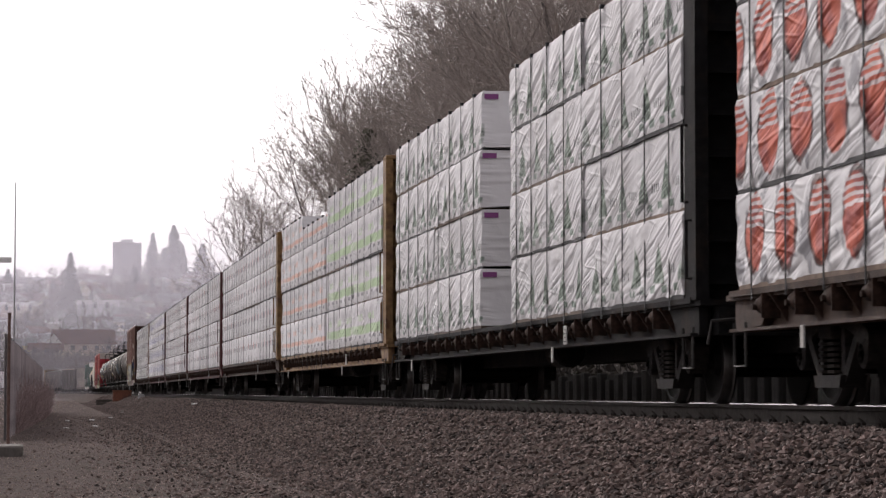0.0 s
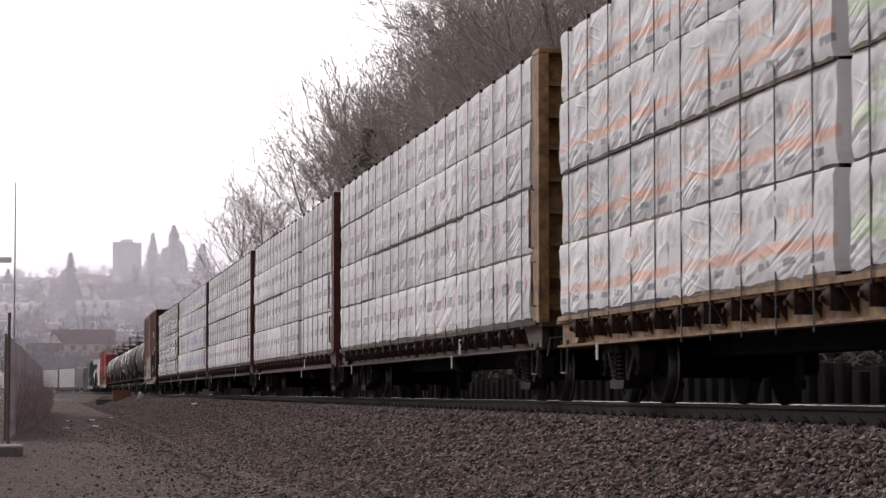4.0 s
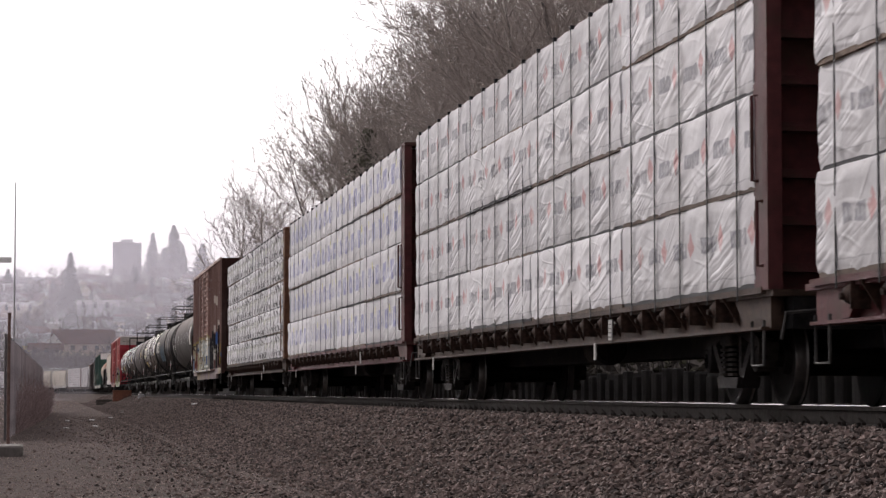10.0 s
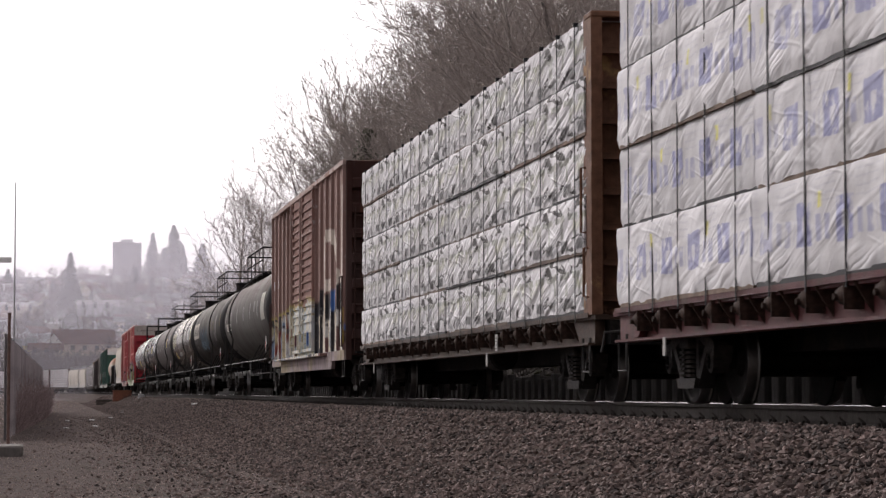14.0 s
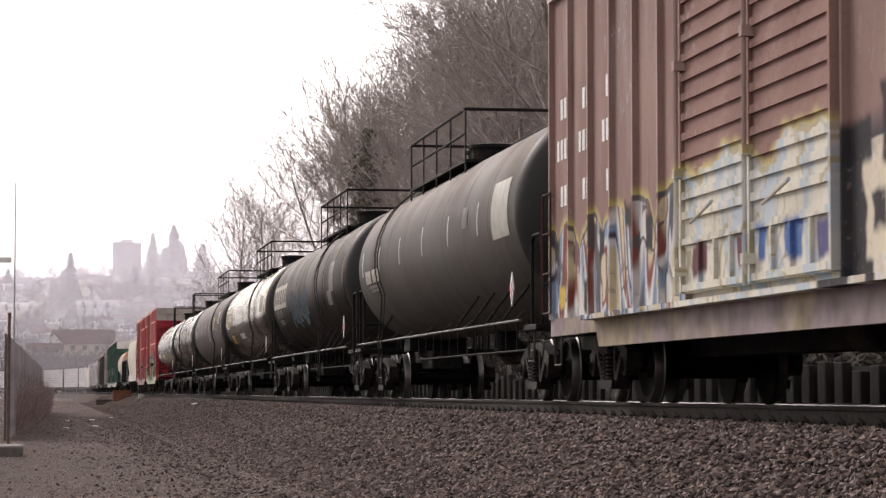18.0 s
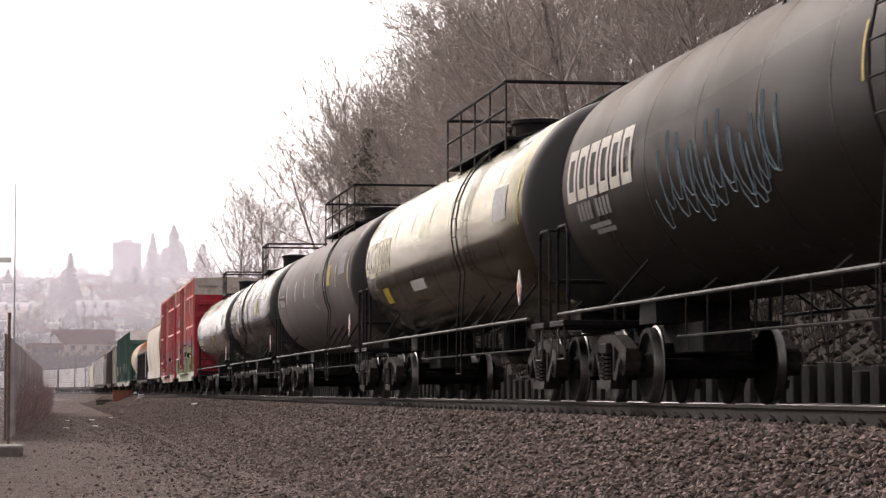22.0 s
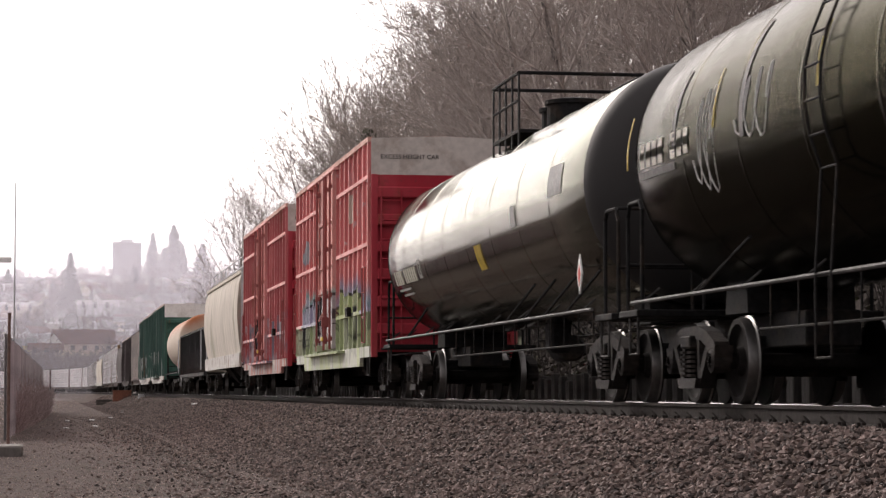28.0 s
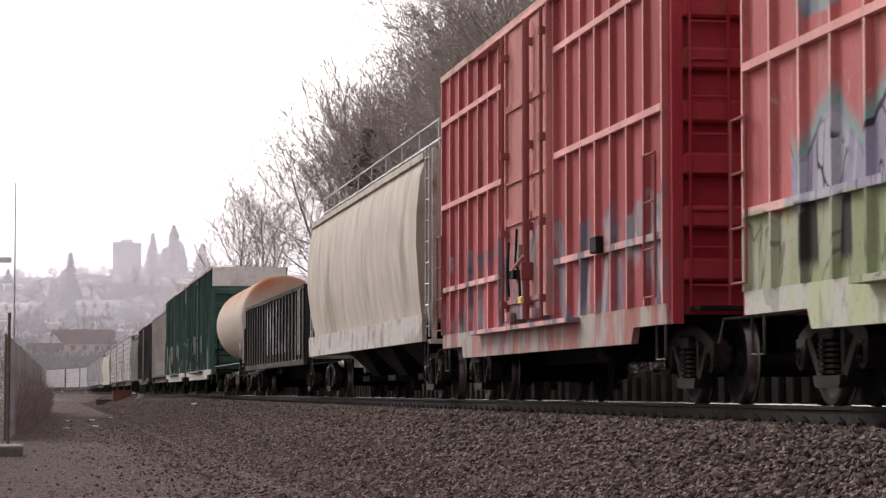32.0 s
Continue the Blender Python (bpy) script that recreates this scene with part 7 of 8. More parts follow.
# ---- mist and distance haze over the valley, added as thin upright see-through sheets ----
def haze_material(name, low, high, z0, z1):
    m = bpy.data.materials.new(name)
    m.use_nodes = True
    t = m.node_tree
    n, link = t.nodes, t.links.new
    for x in list(n):
        if x.type == "BSDF_PRINCIPLED":
            n.remove(x)
    tr, tl, mx = n.new("ShaderNodeBsdfTransparent"), n.new("ShaderNodeBsdfTranslucent"), n.new("ShaderNodeMixShader")
    df, both = n.new("ShaderNodeBsdfDiffuse"), n.new("ShaderNodeMixShader")
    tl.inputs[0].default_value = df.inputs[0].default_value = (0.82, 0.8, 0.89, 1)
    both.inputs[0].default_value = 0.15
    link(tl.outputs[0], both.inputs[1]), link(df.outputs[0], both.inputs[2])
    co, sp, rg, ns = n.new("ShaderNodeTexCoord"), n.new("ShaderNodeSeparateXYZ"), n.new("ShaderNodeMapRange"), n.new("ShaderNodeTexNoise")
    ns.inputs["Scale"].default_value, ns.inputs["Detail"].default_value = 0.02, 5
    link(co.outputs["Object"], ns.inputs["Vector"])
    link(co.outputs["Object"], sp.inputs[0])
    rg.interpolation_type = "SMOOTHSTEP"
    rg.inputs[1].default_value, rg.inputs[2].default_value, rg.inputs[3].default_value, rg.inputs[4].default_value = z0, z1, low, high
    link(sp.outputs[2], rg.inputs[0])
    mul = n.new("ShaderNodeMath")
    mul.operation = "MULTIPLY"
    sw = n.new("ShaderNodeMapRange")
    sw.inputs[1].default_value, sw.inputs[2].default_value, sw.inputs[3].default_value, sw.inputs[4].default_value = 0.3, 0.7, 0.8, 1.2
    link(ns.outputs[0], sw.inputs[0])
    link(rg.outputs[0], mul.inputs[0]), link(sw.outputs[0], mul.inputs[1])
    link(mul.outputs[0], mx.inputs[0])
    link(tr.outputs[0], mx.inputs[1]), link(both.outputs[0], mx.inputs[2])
    link(mx.outputs[0], n["Material Output"].inputs[0])
    return m


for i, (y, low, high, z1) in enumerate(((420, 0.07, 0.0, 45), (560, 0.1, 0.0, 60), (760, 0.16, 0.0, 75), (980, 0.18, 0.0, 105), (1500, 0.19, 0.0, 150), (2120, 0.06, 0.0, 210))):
    me = np_mesh("mist_veil", [(-900, y, GROUND_Z), (1200, y, GROUND_Z), (1200, y, 220), (-900, y, 220)], [(0, 1, 2, 3)], haze_material("valley_mist", low, high, z1 * 0.5, z1))
    tagged(new("mist_veil", me), "thin pale sheet of mist and distance haze across the valley", "mist", kind="structure")



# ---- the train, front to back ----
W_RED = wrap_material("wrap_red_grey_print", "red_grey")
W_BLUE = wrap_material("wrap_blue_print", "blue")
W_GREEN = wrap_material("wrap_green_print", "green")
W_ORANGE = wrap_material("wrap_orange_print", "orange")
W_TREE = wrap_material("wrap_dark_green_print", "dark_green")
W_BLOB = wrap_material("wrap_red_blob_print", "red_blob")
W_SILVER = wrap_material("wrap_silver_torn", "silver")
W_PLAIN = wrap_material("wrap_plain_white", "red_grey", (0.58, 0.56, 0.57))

BLACK_INK = (0.03, 0.03, 0.035)
CREAM, WHITE_INK, BLUE_INK, MAROON_INK, YELLOW_INK = (0.66, 0.6, 0.47), (0.64, 0.63, 0.6), (0.06, 0.14, 0.36), (0.17, 0.09, 0.085), (0.6, 0.43, 0.08)
BROWN_ZONES = [(-8.45, -2.95, 1.85, 0.3, 2.3, 0.3, (CREAM, WHITE_INK, (0.56, 0.5, 0.4), CREAM), (0.1, 0.09, 0.09), (0.05, 0.05, 0.06), 0.3),
               (-2.95, 2.1, 2.2, 0.22, 2.5, 1.1, ((0.6, 0.61, 0.57), (0.46, 0.53, 0.57), (0.66, 0.64, 0.55)), (0.42, 0.38, 0.24), (0.55, 0.47, 0.2), 0.12),
               (2.1, 9.3, 1.95, 0.36, 1.3, 0.2, ((0.52, 0.46, 0.32), (0.56, 0.58, 0.59), (0.07, 0.07, 0.09), (0.22, 0.3, 0.42), (0.6, 0.6, 0.57), (0.2, 0.06, 0.05), (0.56, 0.5, 0.33)), (0.1, 0.09, 0.09), (0.5, 0.42, 0.15), 0.14)]
LOGO = [(-4.8, 2.5, -4.8, 3.85, 0.3), (-6.35, 2.65, -4.65, 2.65, 0.14), (-6.5, 3.82, -4.75, 3.82, 0.15), (-6.2, 2.6, -6.2, 3.9, 0.13), (-8.0, 2.45, -6.45, 3.9, 0.26), (-8.25, 2.5, -8.4, 4.8, 0.24)]
FRONT_PIECES = [(-3.15, 0.9, -3.15, 2.3, 0.42, BLACK_INK), (-3.7, 1.25, -3.7, 2.0, 0.33, CREAM), (-3.7, 1.45, -3.7, 1.75, 0.15, BLACK_INK), (-4.1, 1.95, -4.15, 2.6, 0.27, BLACK_INK), (-4.1, 0.9, -4.1, 1.95, 0.1, BLACK_INK),
                (-4.75, 1.15, -4.8, 2.45, 0.26, CREAM), (-5.5, 1.85, -5.5, 2.45, 0.3, BLACK_INK), (-5.3, 0.9, -5.3, 1.4, 0.2, MAROON_INK), (-5.8, 1.2, -5.8, 1.55, 0.14, (0.32, 0.36, 0.38)),
                (-6.6, 0.9, -6.55, 2.05, 0.2, BLACK_INK), (-6.6, 2.02, -6.65, 2.55, 0.25, BLUE_INK), (-7.75, 2.0, -7.75, 2.6, 0.25, BLACK_INK), (-7.75, 0.9, -7.75, 1.6, 0.2, MAROON_INK), (-8.1, 1.35, -8.1, 1.8, 0.18, (0.5, 0.56, 0.58)),
                (-8.7, 1.5, -8.7, 2.1, 0.2, BLUE_INK), (-8.7, 0.9, -8.7, 1.5, 0.2, BLACK_INK)]
FRONT_LINES = [(-8.88, 1.2, -8.88, 2.0, 0.04, YELLOW_INK), (-3.98, 1.3, -3.98, 1.75, 0.05, YELLOW_INK)]
REAR_PIECES = [(y, z, y, z + h, 0.16, tint) for y, z, h, tint in ((3.5, 1.05, 0.3, YELLOW_INK), (3.9, 1.7, 0.4, BLACK_INK), (4.7, 1.1, 0.5, BLUE_INK), (5.0, 2.0, 0.25, BLACK_INK), (5.9, 1.15, 0.35, MAROON_INK), (6.3, 1.75, 0.3, BLACK_INK),
                                                                       (7.2, 1.1, 0.4, BLACK_INK), (7.8, 1.7, 0.3, MAROON_INK), (8.6, 1.2, 0.3, YELLOW_INK), (9.0, 1.75, 0.35, BLACK_INK))]
DOOR_PIECES = [(y, 1.28, y, 1.62, half, tint) for y, half, tint in ((-2.6, 0.2, (0.08, 0.08, 0.2)), (-1.75, 0.22, BLUE_INK), (-0.85, 0.15, BLUE_INK), (-0.2, 0.2, (0.14, 0.05, 0.06)), (1.4, 0.25, (0.13, 0.05, 0.06)))]
P_BROWN = sprayed_paint("brown_boxcar_paint", (0.24, 0.15, 0.128), 3.0, BROWN_ZONES, chalk=0.4, strokes_at=LOGO, pieces=FRONT_PIECES + FRONT_LINES + REAR_PIECES)
# lighter copy of the wall paint: the flange highlight is in the colour
P_BROWN_POST_LIT = sprayed_paint("brown_post_paint", (0.39, 0.285, 0.255), 3.0, BROWN_ZONES, chalk=0.4, strokes_at=LOGO, pieces=FRONT_PIECES + FRONT_LINES + REAR_PIECES)
P_BROWN_DOOR = sprayed_paint("brown_door_paint", (0.255, 0.15, 0.125), 3.0, BROWN_ZONES, chalk=0.3, pieces=DOOR_PIECES)
P_BROWN_PLAIN = graffiti_material("brown_plain_paint", (0.045, 0.021, 0.018), (), 0, 0, 2.0)
GREEN_FILL, LILAC_FILL, GREY_FILL = ((0.35, 0.42, 0.2), (0.45, 0.5, 0.32)), ((0.33, 0.32, 0.42), (0.44, 0.46, 0.52)), ((0.4, 0.36, 0.37), (0.5, 0.44, 0.43))
ZONES_A = [(-6.05, -1.62, 1.98, 0.42, 1.5, 0.1, GREEN_FILL, BLACK_INK, (0.3, 0.31, 0.4), 0.42),
           (-7.9, -6.05, 1.75, 0.3, 2.6, 0.4, LILAC_FILL, (0.2, 0.3, 0.34), (0.3, 0.36, 0.42), 0.5),
           (-1.6, 1.5, 2.3, 0.12, 1.2, 0.0, GREY_FILL, BLACK_INK, (0.36, 0.46, 0.44), 0.2),
           (1.52, 6.4, 2.0, 0.46, 1.7, 0.7, LILAC_FILL, BLACK_INK, (0.22, 0.4, 0.39), 0.26)]
LOW_A = (1.77, ((0.31, 0.36, 0.2), (0.44, 0.47, 0.34)), ((0.035, 0.035, 0.03), (0.45, 0.34, 0.1)))
PATCH_A = [(4.9, 6.0, 3.35, 3.95, (0.16, 0.21, 0.26)), (2.0, 2.4, 3.4, 4.3, (0.5, 0.42, 0.38)), (-4.8, -3.9, 3.8, 4.4, (0.5, 0.4, 0.34))]
CHALK_INK = (0.6, 0.46, 0.42)
PIECES_A = [(-2.04, 1.2, -2.08, 1.7, 0.16, BLACK_INK), (-2.74, 1.15, -2.74, 1.7, 0.1, BLACK_INK), (-3.58, 1.2, -3.62, 1.65, 0.2, (0.13, 0.14, 0.1)), (-4.68, 1.2, -4.72, 1.98, 0.26, BLACK_INK), (-6.09, 1.1, -6.09, 1.42, 0.3, (0.1, 0.07, 0.07)),
            (-6.09, 1.45, -6.09, 1.74, 0.26, (0.42, 0.42, 0.46)), (-6.75, 1.4, -6.75, 1.68, 0.17, (0.5, 0.36, 0.16)), (5.62, 1.15, 5.62, 1.72, 0.22, BLACK_INK), (4.02, 1.2, 4.02, 1.6, 0.18, (0.13, 0.14, 0.1)), (2.18, 1.25, 2.18, 1.7, 0.16, (0.12, 0.07, 0.06))]
YELLOW_LINES = [(y, 1.22, y, 1.76, 0.045, YELLOW_INK) for y in (-2.48, -5.16, 1.82, 4.46)]
SCRIBBLES = [(y, z, y + lean, z + h, 0.03, CHALK_INK) for y, z, lean, h in ((1.9, 3.45, 0.0, 0.75), (2.1, 3.9, 0.35, 0.35), (2.78, 3.5, -0.1, 0.7), (-2.35, 2.95, -0.25, 0.4), (-3.32, 3.35, 0.3, 0.45), (-3.14, 2.9, -0.3, 0.35), (-6.22, 3.5, 0.25, 0.5), (-2.26, 3.7, 0.3, 0.5))]
P_RED_A = sprayed_paint("red_boxcar_paint_sprayed", (0.5, 0.145, 0.14), 7.0, ZONES_A, LOW_A, PATCH_A, chalk=0.55, pieces=PIECES_A + YELLOW_LINES + SCRIBBLES)
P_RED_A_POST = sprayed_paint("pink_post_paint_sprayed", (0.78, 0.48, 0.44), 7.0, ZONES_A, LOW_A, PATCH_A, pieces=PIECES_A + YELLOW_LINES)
P_RED_A_DOOR = sprayed_paint("pink_door_paint_sprayed", (0.6, 0.29, 0.26), 7.0, ZONES_A, (1.35, GREY_FILL, (BLACK_INK, (0.45, 0.3, 0.2))))
SMEAR = ((0.3, 0.26, 0.29), (0.44, 0.4, 0.42), (0.2, 0.18, 0.22))
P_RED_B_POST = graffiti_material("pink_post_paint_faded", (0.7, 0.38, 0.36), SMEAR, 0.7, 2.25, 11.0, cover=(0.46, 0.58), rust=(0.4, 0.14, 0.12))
P_RED_B_DOOR = graffiti_material("pink_door_paint_faded", (0.5, 0.2, 0.185), SMEAR, 0.7, 2.25, 11.0, cover=(0.46, 0.58), rust=(0.3, 0.1, 0.09))
P_RED_B = graffiti_material("red_boxcar_paint_faded", (0.36, 0.08, 0.085), SMEAR, 0.7, 2.25, 11.0, cover=(0.46, 0.58))
# girt paint, made pale: the light on the girt tops is in it
P_RED_RIB_LIT = graffiti_material("red_rib_paint", (0.7, 0.36, 0.335), (), 0, 0, 5.0, rust=(0.5, 0.3, 0.26))
P_RED_ROD = graffiti_material("dull_red_rod_paint", (0.25, 0.075, 0.07), (), 0, 0, 3.0)
P_RED_END = graffiti_material("red_end_paint", (0.3, 0.024, 0.036), (), 0, 0, 9.0)
P_RED_SILL = graffiti_material("sprayed_sill_paint", (0.5, 0.56, 0.36), ((0.5, 0.55, 0.34), (0.52, 0.56, 0.42), (0.55, 0.56, 0.5)), 0, 3, 4.0, cover=(0.2, 0.4))
P_PINK_SILL = graffiti_material("faded_sill_paint", (0.36, 0.16, 0.14), ((0.42, 0.38, 0.38), (0.4, 0.26, 0.24), (0.45, 0.42, 0.38)), 0, 3, 6.0, cover=(0.4, 0.55))
P_LILAC_SILL = material("sprayed_lilac_sill_paint", (0.27, 0.22, 0.225), 0.75, grain=0.3, scale=3, spots=(0.33, 0.275, 0.19), spot_scale=0.5, spot_edge=(0.46, 0.6), bump=0.15, spec=0.1)
# red cars' roof: the top chord's lit edge is put into this pale tone
P_PINK_ROOF = material("faded_pink_roof_paint", (0.58, 0.34, 0.28), 0.8, grain=0.2, spots=(0.42, 0.2, 0.16))
P_ROOF = material("chalky_roof_paint", (0.45, 0.36, 0.32), 0.8, grain=0.2, spots=(0.3, 0.16, 0.12))
P_ROOF_TAN = material("tan_end_panel_paint", (0.5, 0.45, 0.41), 0.75, grain=0.12, spots=(0.4, 0.34, 0.3))
P_GREEN = graffiti_material("green_boxcar_paint", (0.045, 0.088, 0.074), ((0.34, 0.38, 0.36), (0.45, 0.47, 0.45)), 0.9, 2.5, 13.0, cover=(0.5, 0.6))
P_GREEN_PLAIN = graffiti_material("green_plain_paint", (0.045, 0.115, 0.09), (), 0, 0, 6.0)
P_GREY_HOP = material("grey_hopper_paint", (0.545, 0.5, 0.43), 0.75, grain=0.14, scale=2.0, spots=(0.37, 0.345, 0.27), spot_scale=0.55, spot_edge=(0.52, 0.66), stretch=(1, 1, 0.5), bump=0.1, bump_scale=3.0, spec=0.1)
P_GREY_SILL = material("grey_sill_paint", (0.46, 0.44, 0.41), 0.7, grain=0.2, spots=(0.25, 0.2, 0.16))
P_GON = graffiti_material("black_gondola_paint", (0.025, 0.024, 0.025), ((0.3, 0.3, 0.32), (0.4, 0.4, 0.42)), 1.25, 2.9, 21.0, extent=(-6, 2), cover=(0.52, 0.57))
P_GON_RIB = graffiti_material("black_rib_paint", (0.014, 0.013, 0.0135), (), 0, 0, 2.0)
P_DARK_BOX = graffiti_material("dark_boxcar_paint", (0.06, 0.05, 0.05), (), 0, 0, 22.0)

M_PALE_MARK = material("worn_cream_letter_paint", (0.86, 0.82, 0.64), 0.5, grain=0.3, scale=8)
T_GREY = tank_paint("tank_dusty_brown_grey", (0.08, 0.0765, 0.068), (0.07, 0.038, 0.026), 0.95, 0.6, 1.0, 0.17, (0.24, 0.2, 0.165), 0.2, (2.7, 4.0))
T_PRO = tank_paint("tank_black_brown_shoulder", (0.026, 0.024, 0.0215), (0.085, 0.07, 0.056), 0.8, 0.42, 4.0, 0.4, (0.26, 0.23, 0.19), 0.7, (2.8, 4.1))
# T_GLOSS, T_PALE and T_DARK: pale shoulders are sky reflection put into the colour
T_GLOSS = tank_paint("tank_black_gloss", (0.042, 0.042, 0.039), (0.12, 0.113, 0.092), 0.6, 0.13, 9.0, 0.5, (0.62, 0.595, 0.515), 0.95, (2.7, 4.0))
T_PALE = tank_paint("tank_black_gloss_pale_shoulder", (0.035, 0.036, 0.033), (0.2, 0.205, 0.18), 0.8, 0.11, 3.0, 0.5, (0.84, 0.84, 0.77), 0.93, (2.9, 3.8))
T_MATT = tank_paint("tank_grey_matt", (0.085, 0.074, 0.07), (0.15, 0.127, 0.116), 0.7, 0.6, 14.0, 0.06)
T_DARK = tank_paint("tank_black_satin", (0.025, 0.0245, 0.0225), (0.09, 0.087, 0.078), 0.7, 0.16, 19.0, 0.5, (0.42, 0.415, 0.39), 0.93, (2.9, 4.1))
T_CREAM = tank_paint("tank_rusty_cream", (0.52, 0.46, 0.38), (0.36, 0.12, 0.05), 1.0, 0.7, 23.0, 0.1, shoulder=(2.9, 4.0))
T_HEAD = tank_paint("tank_head_black", (0.028, 0.027, 0.027), (0.05, 0.045, 0.042), 0.4, 0.55, 2.0, 0.2)

M_END_WHITE = material("white_end_panel_paint", (0.9, 0.89, 0.86), 0.6, grain=0.08, spots=(0.75, 0.72, 0.68))
M_BROWN_LOAD = material("weathered_brown_lumber", (0.1, 0.072, 0.06), 0.85, grain=0.4, scale=5, stretch=(3, 0.4, 6), spots=(0.17, 0.14, 0.125), spot_scale=2.0, vary=0.4)
WRAPPED = "white wrapped lumber bundle"
centerbeam_car("black centerbeam flatcar with red-printed white lumber bundles", M_BLACK_CAR, M_BROWN_SILL, 0.0, 24.4, [(1.05, 23.35, W_BLOB, 0)], bundle_label="white lumber wrap with big red prints")
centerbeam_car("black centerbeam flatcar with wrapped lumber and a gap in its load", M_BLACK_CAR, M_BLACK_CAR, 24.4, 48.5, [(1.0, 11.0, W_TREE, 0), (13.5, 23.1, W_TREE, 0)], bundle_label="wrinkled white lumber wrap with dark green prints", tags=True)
centerbeam_car("weathered yellow centerbeam flatcar with green and orange printed lumber wraps", M_YELLOW_CAR, M_YELLOW_CAR, 48.5, 72.6, [(1.0, 11.2, W_GREEN, 0), (11.6, 23.1, W_ORANGE, 0.35)], bundle_label="white lumber wrap with coloured print bands")
centerbeam_car("weathered yellow centerbeam flatcar with red and grey printed lumber wraps", M_YELLOW_CAR, M_BROWN_SILL, 72.6, 97.6, [(1.1, 24.0, W_RED, 0)], bundle_label=WRAPPED)
centerbeam_car("maroon centerbeam flatcar with wrapped lumber and a narrow gap", M_MAROON_CAR, M_MAROON_CAR, 97.6, 122.2, [(1.0, 8.0, W_RED, 0), (9.1, 23.6, W_RED, 0)], bundle_label=WRAPPED)
centerbeam_car("maroon centerbeam flatcar with a full load of wrapped lumber", M_MAROON_CAR, M_BROWN_SILL, 122.2, 146.3, [(0.95, 23.1, W_RED, 0)], bundle_label=WRAPPED)
centerbeam_car("maroon centerbeam flatcar with blue printed lumber wraps", M_MAROON_CAR, M_MAROON_CAR, 146.3, 170.8, [(0.95, 23.5, W_BLUE, 0)], bundle_label="white lumber wrap with blue squares")
centerbeam_car("ochre centerbeam flatcar with torn silver lumber wraps in five tiers", M_OCHRE_CAR, M_BROWN_SILL, 170.8, 195.3, [(0.85, 23.3, W_SILVER, 0)], tiers=5, bundle_label="torn silver-white lumber wrap")
white = M_WHITE_PLATE
boxcar("brown boxcar with ribbed sides, corrugated doors and sprayed paint", 195.2, 215.8, P_BROWN, P_BROWN_POST_LIT, P_ROOF, P_BROWN_PLAIN, P_BROWN_DOOR, eave=5.28, girts=False, inset=1.05, nose=0.3, panels=(5, 6), step=2.75, door=(7.35, 12.4), plug=False,
       sill_mat=P_LILAC_SILL, shapes=[(16.0 + j * 1.33 + i * 0.22, 16.13 + j * 1.33 + i * 0.22, z, z + 0.26, white) for z in (3.62, 3.1, 2.5) for j in range(3) for i in range(3 if (j + z) % 1 < 0.5 else 2)])
bar = "stencil_bar"
M_PALE_PATCH = material("pale_grey_overpaint", (0.76, 0.75, 0.66), 0.5, grain=0.15, scale=4)
M_LETTER = material("white_letter_paint", (0.9, 0.87, 0.78), 0.55, grain=0.1, scale=10)
M_TAG_BLUE = material("pale_blue_spray", (0.2, 0.26, 0.3), 0.8, spec=0.1)
tank_car("dusty brown-grey tank car with white reflector strips", T_GREY, 216.0, 236.8, reflectors=False, head_paint=T_HEAD, platform_at=(8.9, 15.4), ladder_at=15.9,
         marks=[("reflector", y, 2, 0.1, 0.5, M_REFLECT) for y in (4.5, 7.4, 10.3, 13.2, 16.1, 18.7)] + [("decal", 2.6, 3, 1.35, 0.85, M_PALE_PATCH), ("decal", 5.7, 6, 0.5, 0.34, M_STENCIL)] + [(bar, 18.25 - i * 0.21, -9, 0.15, 0.26, M_LETTER) for i in range(10) if i != 4] + [(bar, 17.4, -17, 1.3, 0.06, M_STENCIL), (bar, 17.3, -20, 1.1, 0.06, M_STENCIL)])
tank_car("black tank car with a brown shoulder and white lettering bars", T_PRO, 236.8, 257.4, reflectors=False, head_paint=T_HEAD, platform_at=(5.4, 11.2), ladder_at=6.6, tags=[(12.0, -13, 4.8, 0.8, 12, M_TAG_BLUE), (11.6, -15, 4.0, 0.6, 8, M_TAG_BLUE)],
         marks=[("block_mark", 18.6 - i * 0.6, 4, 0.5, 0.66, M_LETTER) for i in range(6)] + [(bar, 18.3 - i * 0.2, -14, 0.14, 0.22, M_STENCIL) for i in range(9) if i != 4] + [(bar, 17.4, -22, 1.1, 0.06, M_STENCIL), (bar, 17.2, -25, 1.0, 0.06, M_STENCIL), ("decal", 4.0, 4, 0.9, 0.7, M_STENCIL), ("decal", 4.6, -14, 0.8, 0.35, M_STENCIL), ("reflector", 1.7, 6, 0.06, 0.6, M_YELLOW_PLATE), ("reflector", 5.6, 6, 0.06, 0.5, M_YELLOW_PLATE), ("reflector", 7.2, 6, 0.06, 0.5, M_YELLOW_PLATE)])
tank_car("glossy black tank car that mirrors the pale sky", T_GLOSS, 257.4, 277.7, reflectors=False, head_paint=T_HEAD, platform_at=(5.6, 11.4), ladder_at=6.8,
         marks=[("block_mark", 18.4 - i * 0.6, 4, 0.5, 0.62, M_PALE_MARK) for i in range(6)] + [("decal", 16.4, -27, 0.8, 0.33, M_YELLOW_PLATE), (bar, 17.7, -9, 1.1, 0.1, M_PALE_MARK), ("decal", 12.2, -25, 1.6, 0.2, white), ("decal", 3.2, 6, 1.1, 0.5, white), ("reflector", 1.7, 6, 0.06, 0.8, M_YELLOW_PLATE)])
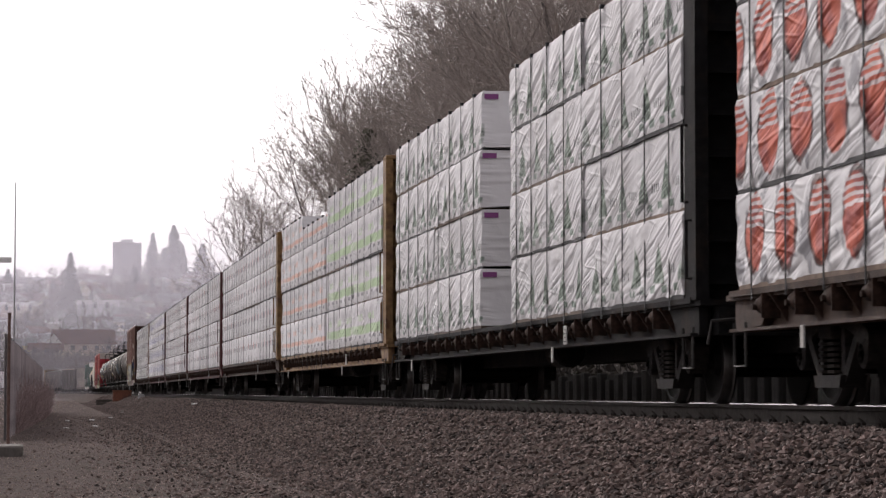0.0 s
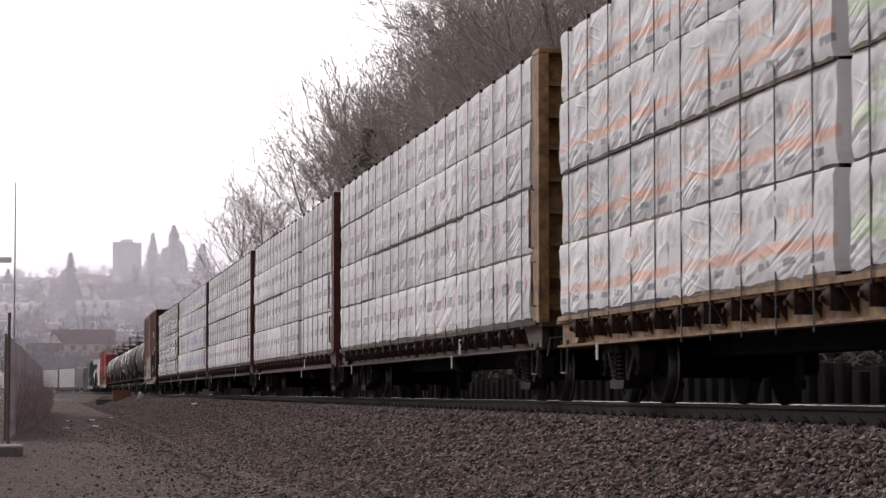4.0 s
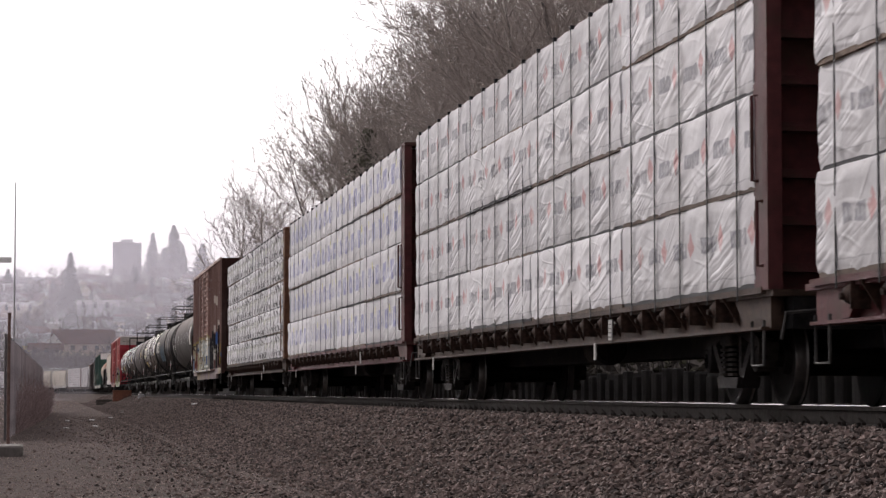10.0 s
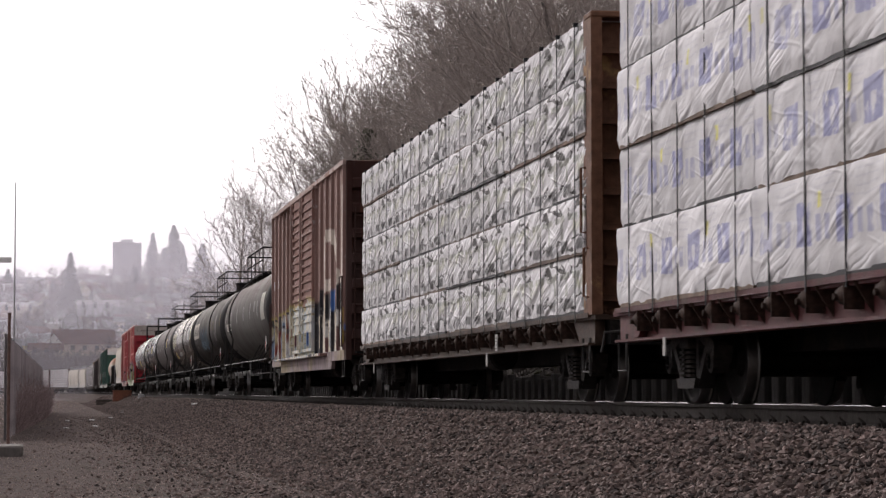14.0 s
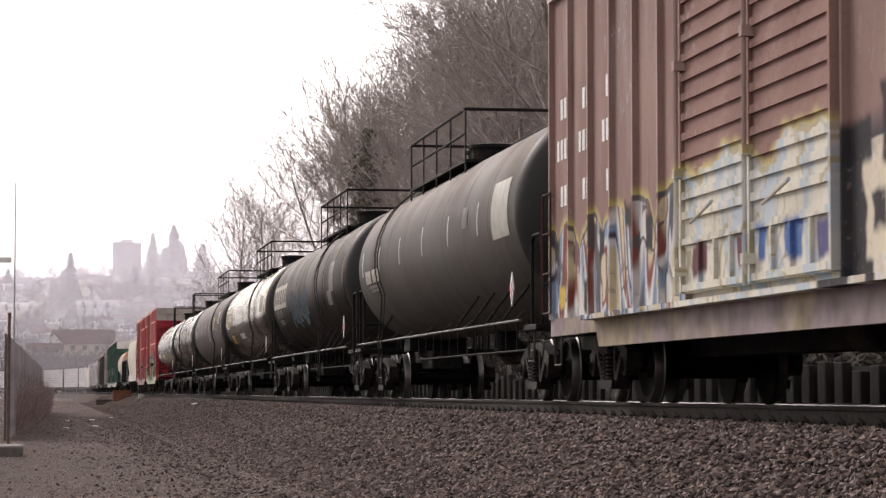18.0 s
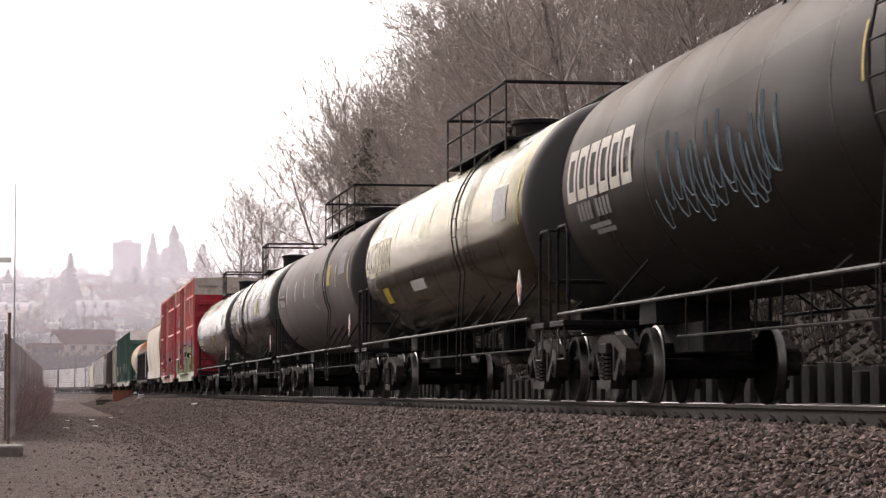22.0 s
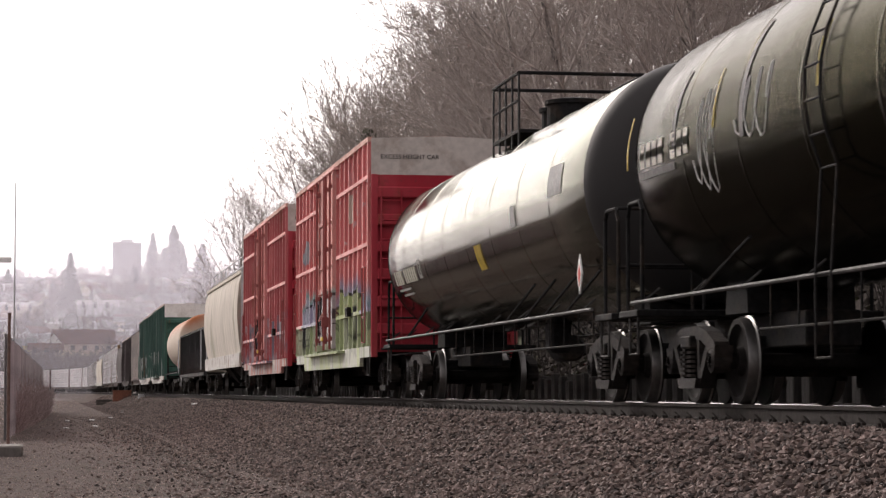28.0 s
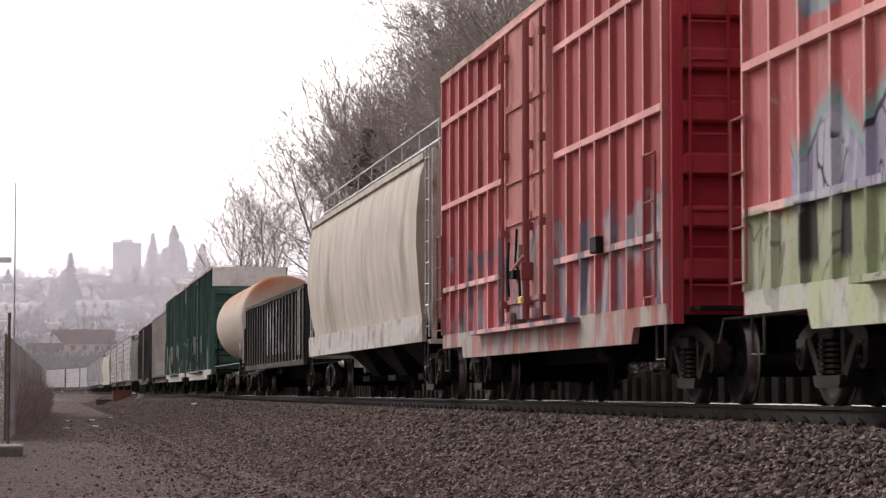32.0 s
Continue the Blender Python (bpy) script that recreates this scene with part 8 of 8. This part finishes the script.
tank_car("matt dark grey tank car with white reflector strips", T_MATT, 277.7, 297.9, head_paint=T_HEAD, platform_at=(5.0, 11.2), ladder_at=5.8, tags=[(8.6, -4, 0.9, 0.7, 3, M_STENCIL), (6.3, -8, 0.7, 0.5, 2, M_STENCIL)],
         marks=[("decal", 5.6, 6, 0.6, 0.5, M_YELLOW_PLATE), ("decal", 3.0, 12, 1.2, 0.5, M_STENCIL), (bar, 17.4, 0, 1.4, 0.2, M_STENCIL), (bar, 17.2, -6, 1.2, 0.1, M_STENCIL), ("reflector", 1.7, 6, 0.07, 0.9, M_YELLOW_PLATE)])
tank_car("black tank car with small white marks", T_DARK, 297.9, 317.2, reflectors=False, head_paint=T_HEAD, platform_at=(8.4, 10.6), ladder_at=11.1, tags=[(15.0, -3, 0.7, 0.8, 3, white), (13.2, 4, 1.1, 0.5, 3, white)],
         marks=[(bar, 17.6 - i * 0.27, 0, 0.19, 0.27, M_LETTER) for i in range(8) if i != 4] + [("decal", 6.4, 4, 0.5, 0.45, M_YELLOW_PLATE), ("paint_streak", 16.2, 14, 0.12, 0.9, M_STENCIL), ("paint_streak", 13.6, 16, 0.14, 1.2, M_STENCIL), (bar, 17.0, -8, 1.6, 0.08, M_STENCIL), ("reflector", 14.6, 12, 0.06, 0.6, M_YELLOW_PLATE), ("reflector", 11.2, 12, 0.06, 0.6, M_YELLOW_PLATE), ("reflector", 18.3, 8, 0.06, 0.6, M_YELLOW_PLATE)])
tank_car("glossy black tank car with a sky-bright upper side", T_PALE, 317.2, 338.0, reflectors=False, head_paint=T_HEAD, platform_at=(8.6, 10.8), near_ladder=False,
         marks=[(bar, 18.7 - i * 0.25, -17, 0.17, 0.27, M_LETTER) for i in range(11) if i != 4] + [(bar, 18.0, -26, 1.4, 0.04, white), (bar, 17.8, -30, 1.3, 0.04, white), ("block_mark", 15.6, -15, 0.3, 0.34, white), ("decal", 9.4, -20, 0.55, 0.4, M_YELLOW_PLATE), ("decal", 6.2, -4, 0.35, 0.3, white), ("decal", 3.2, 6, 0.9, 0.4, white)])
boxcar("tall red boxcar with green graffiti along its lower side", 337.75, 355.9, P_RED_A, P_RED_A_POST, P_PINK_ROOF, P_RED_END, P_RED_A_DOOR, eave=5.34, inset=1.25, nose=0.42, panels=(7, 7), step=1.95, door=(7.5, 10.55), top_band=P_ROOF_TAN, girt_mat=P_RED_RIB_LIT, text="EXCESS HEIGHT CAR", sill_mat=P_RED_SILL)
boxcar("tall faded red boxcar with ribbed sides and a plug door", 355.9, 374.3, P_RED_B, P_RED_B_POST, P_PINK_ROOF, P_RED_END, P_RED_B_DOOR, eave=5.34, inset=1.35, nose=0.42, panels=(7, 7), step=1.95, door=(7.68, 10.73), top_band=P_ROOF_TAN, girt_mat=P_RED_RIB_LIT, text="EXCESS HEIGHT CAR", sill_mat=P_PINK_SILL)
hopper_car("pale grey covered hopper with rust streaks", 374.6, 396.0, P_GREY_HOP, P_GREY_SILL, top=4.55)
gondola("black ribbed gondola with pale graffiti", 396.0, 417.3, P_GON, P_GON_RIB)
tank_car("rust-streaked cream tank car", T_CREAM, 417.3, 433.0, radius=1.45, zc=2.75, reflectors=False, platform_half=1.0, diag=False, rails=False, near_ladder=False)
for a, b in ((433.0, 453.5), (453.5, 474.5)):
    boxcar("dark green boxcar with a white end panel", a, b, P_GREEN, P_GREEN, P_ROOF, P_GREEN_PLAIN, P_GREEN, eave=5.2, posts=16, girts=False, door=(8.4, 12.2), top_band=M_END_WHITE, sill_mat=P_GREY_SILL)
# the far cars, still up the line at the end
centerbeam_car("dark centerbeam flatcar with brown lumber bundles", M_BLACK_CAR, M_BROWN_SILL, 474.5, 498.5, [(1.05, 22.9, M_BROWN_LOAD, 0)], fine=False, rolling=False, bundle_label="brown weathered lumber bundle")
boxcar("plain dark grey boxcar with ribbed sides", 498.5, 519.5, P_DARK_BOX, P_DARK_BOX, P_ROOF, P_DARK_BOX, P_DARK_BOX, eave=4.7, posts=14, girts=False, rolling=False, fine=False)
hopper_car("dusty dark covered hopper", 519.5, 540.0, P_DARK_BOX, P_DARK_BOX, rolling=False, top=4.5)
q = 540.0
for i in range(3):
    centerbeam_car("centerbeam flatcar with white wrapped lumber", M_YELLOW_CAR if i == 0 else M_MAROON_CAR, M_BROWN_SILL, q, q + 24.4, [(1.05, 23.3, W_PLAIN, 0)], fine=False, rolling=False, bundle_label=WRAPPED)
    q += 24.4
for i in range(2):
    hopper_car("pale grey covered hopper far up the line", q, q + 19.5, P_GREY_HOP, P_GREY_SILL, rolling=False, top=4.6)
    q += 19.5
for i in range(9):
    centerbeam_car("centerbeam flatcar with white wrapped lumber", M_MAROON_CAR, M_BROWN_SILL, q, q + 24.4, [(1.05, 23.3, W_PLAIN, 0)], fine=False, rolling=False, bundle_label=WRAPPED)
    q += 24.4


# ---- what moves: every car runs down the line, its wheels roll ----
def motions():
    places = {}
    for car, q in MOVERS:
        places[car] = q
        walk(car, [(float(t), line_at(q - travel(t))) for t in range(33)])
    for w, a, car, y in WHEELSETS:
        q = places[car] + y
        rows = []
        inside = [k for k in range(481) if -25 < q - travel(k / 15) < 110]
        turn = 0.0
        for k in range(481):
            t = k / 15
            if k not in (0, 480) and not (inside and inside[0] <= k <= inside[-1]):
                continue
            if inside:
                j = min(max(k, inside[0]), inside[-1])
                turn = math.degrees((travel(j / 15) - travel(inside[0] / 15)) / WHEEL_R)
            rows.append((t, pose(0, a, WHEEL_R, turn % 360, 0, 0)))
        walk(w, rows)


motions()
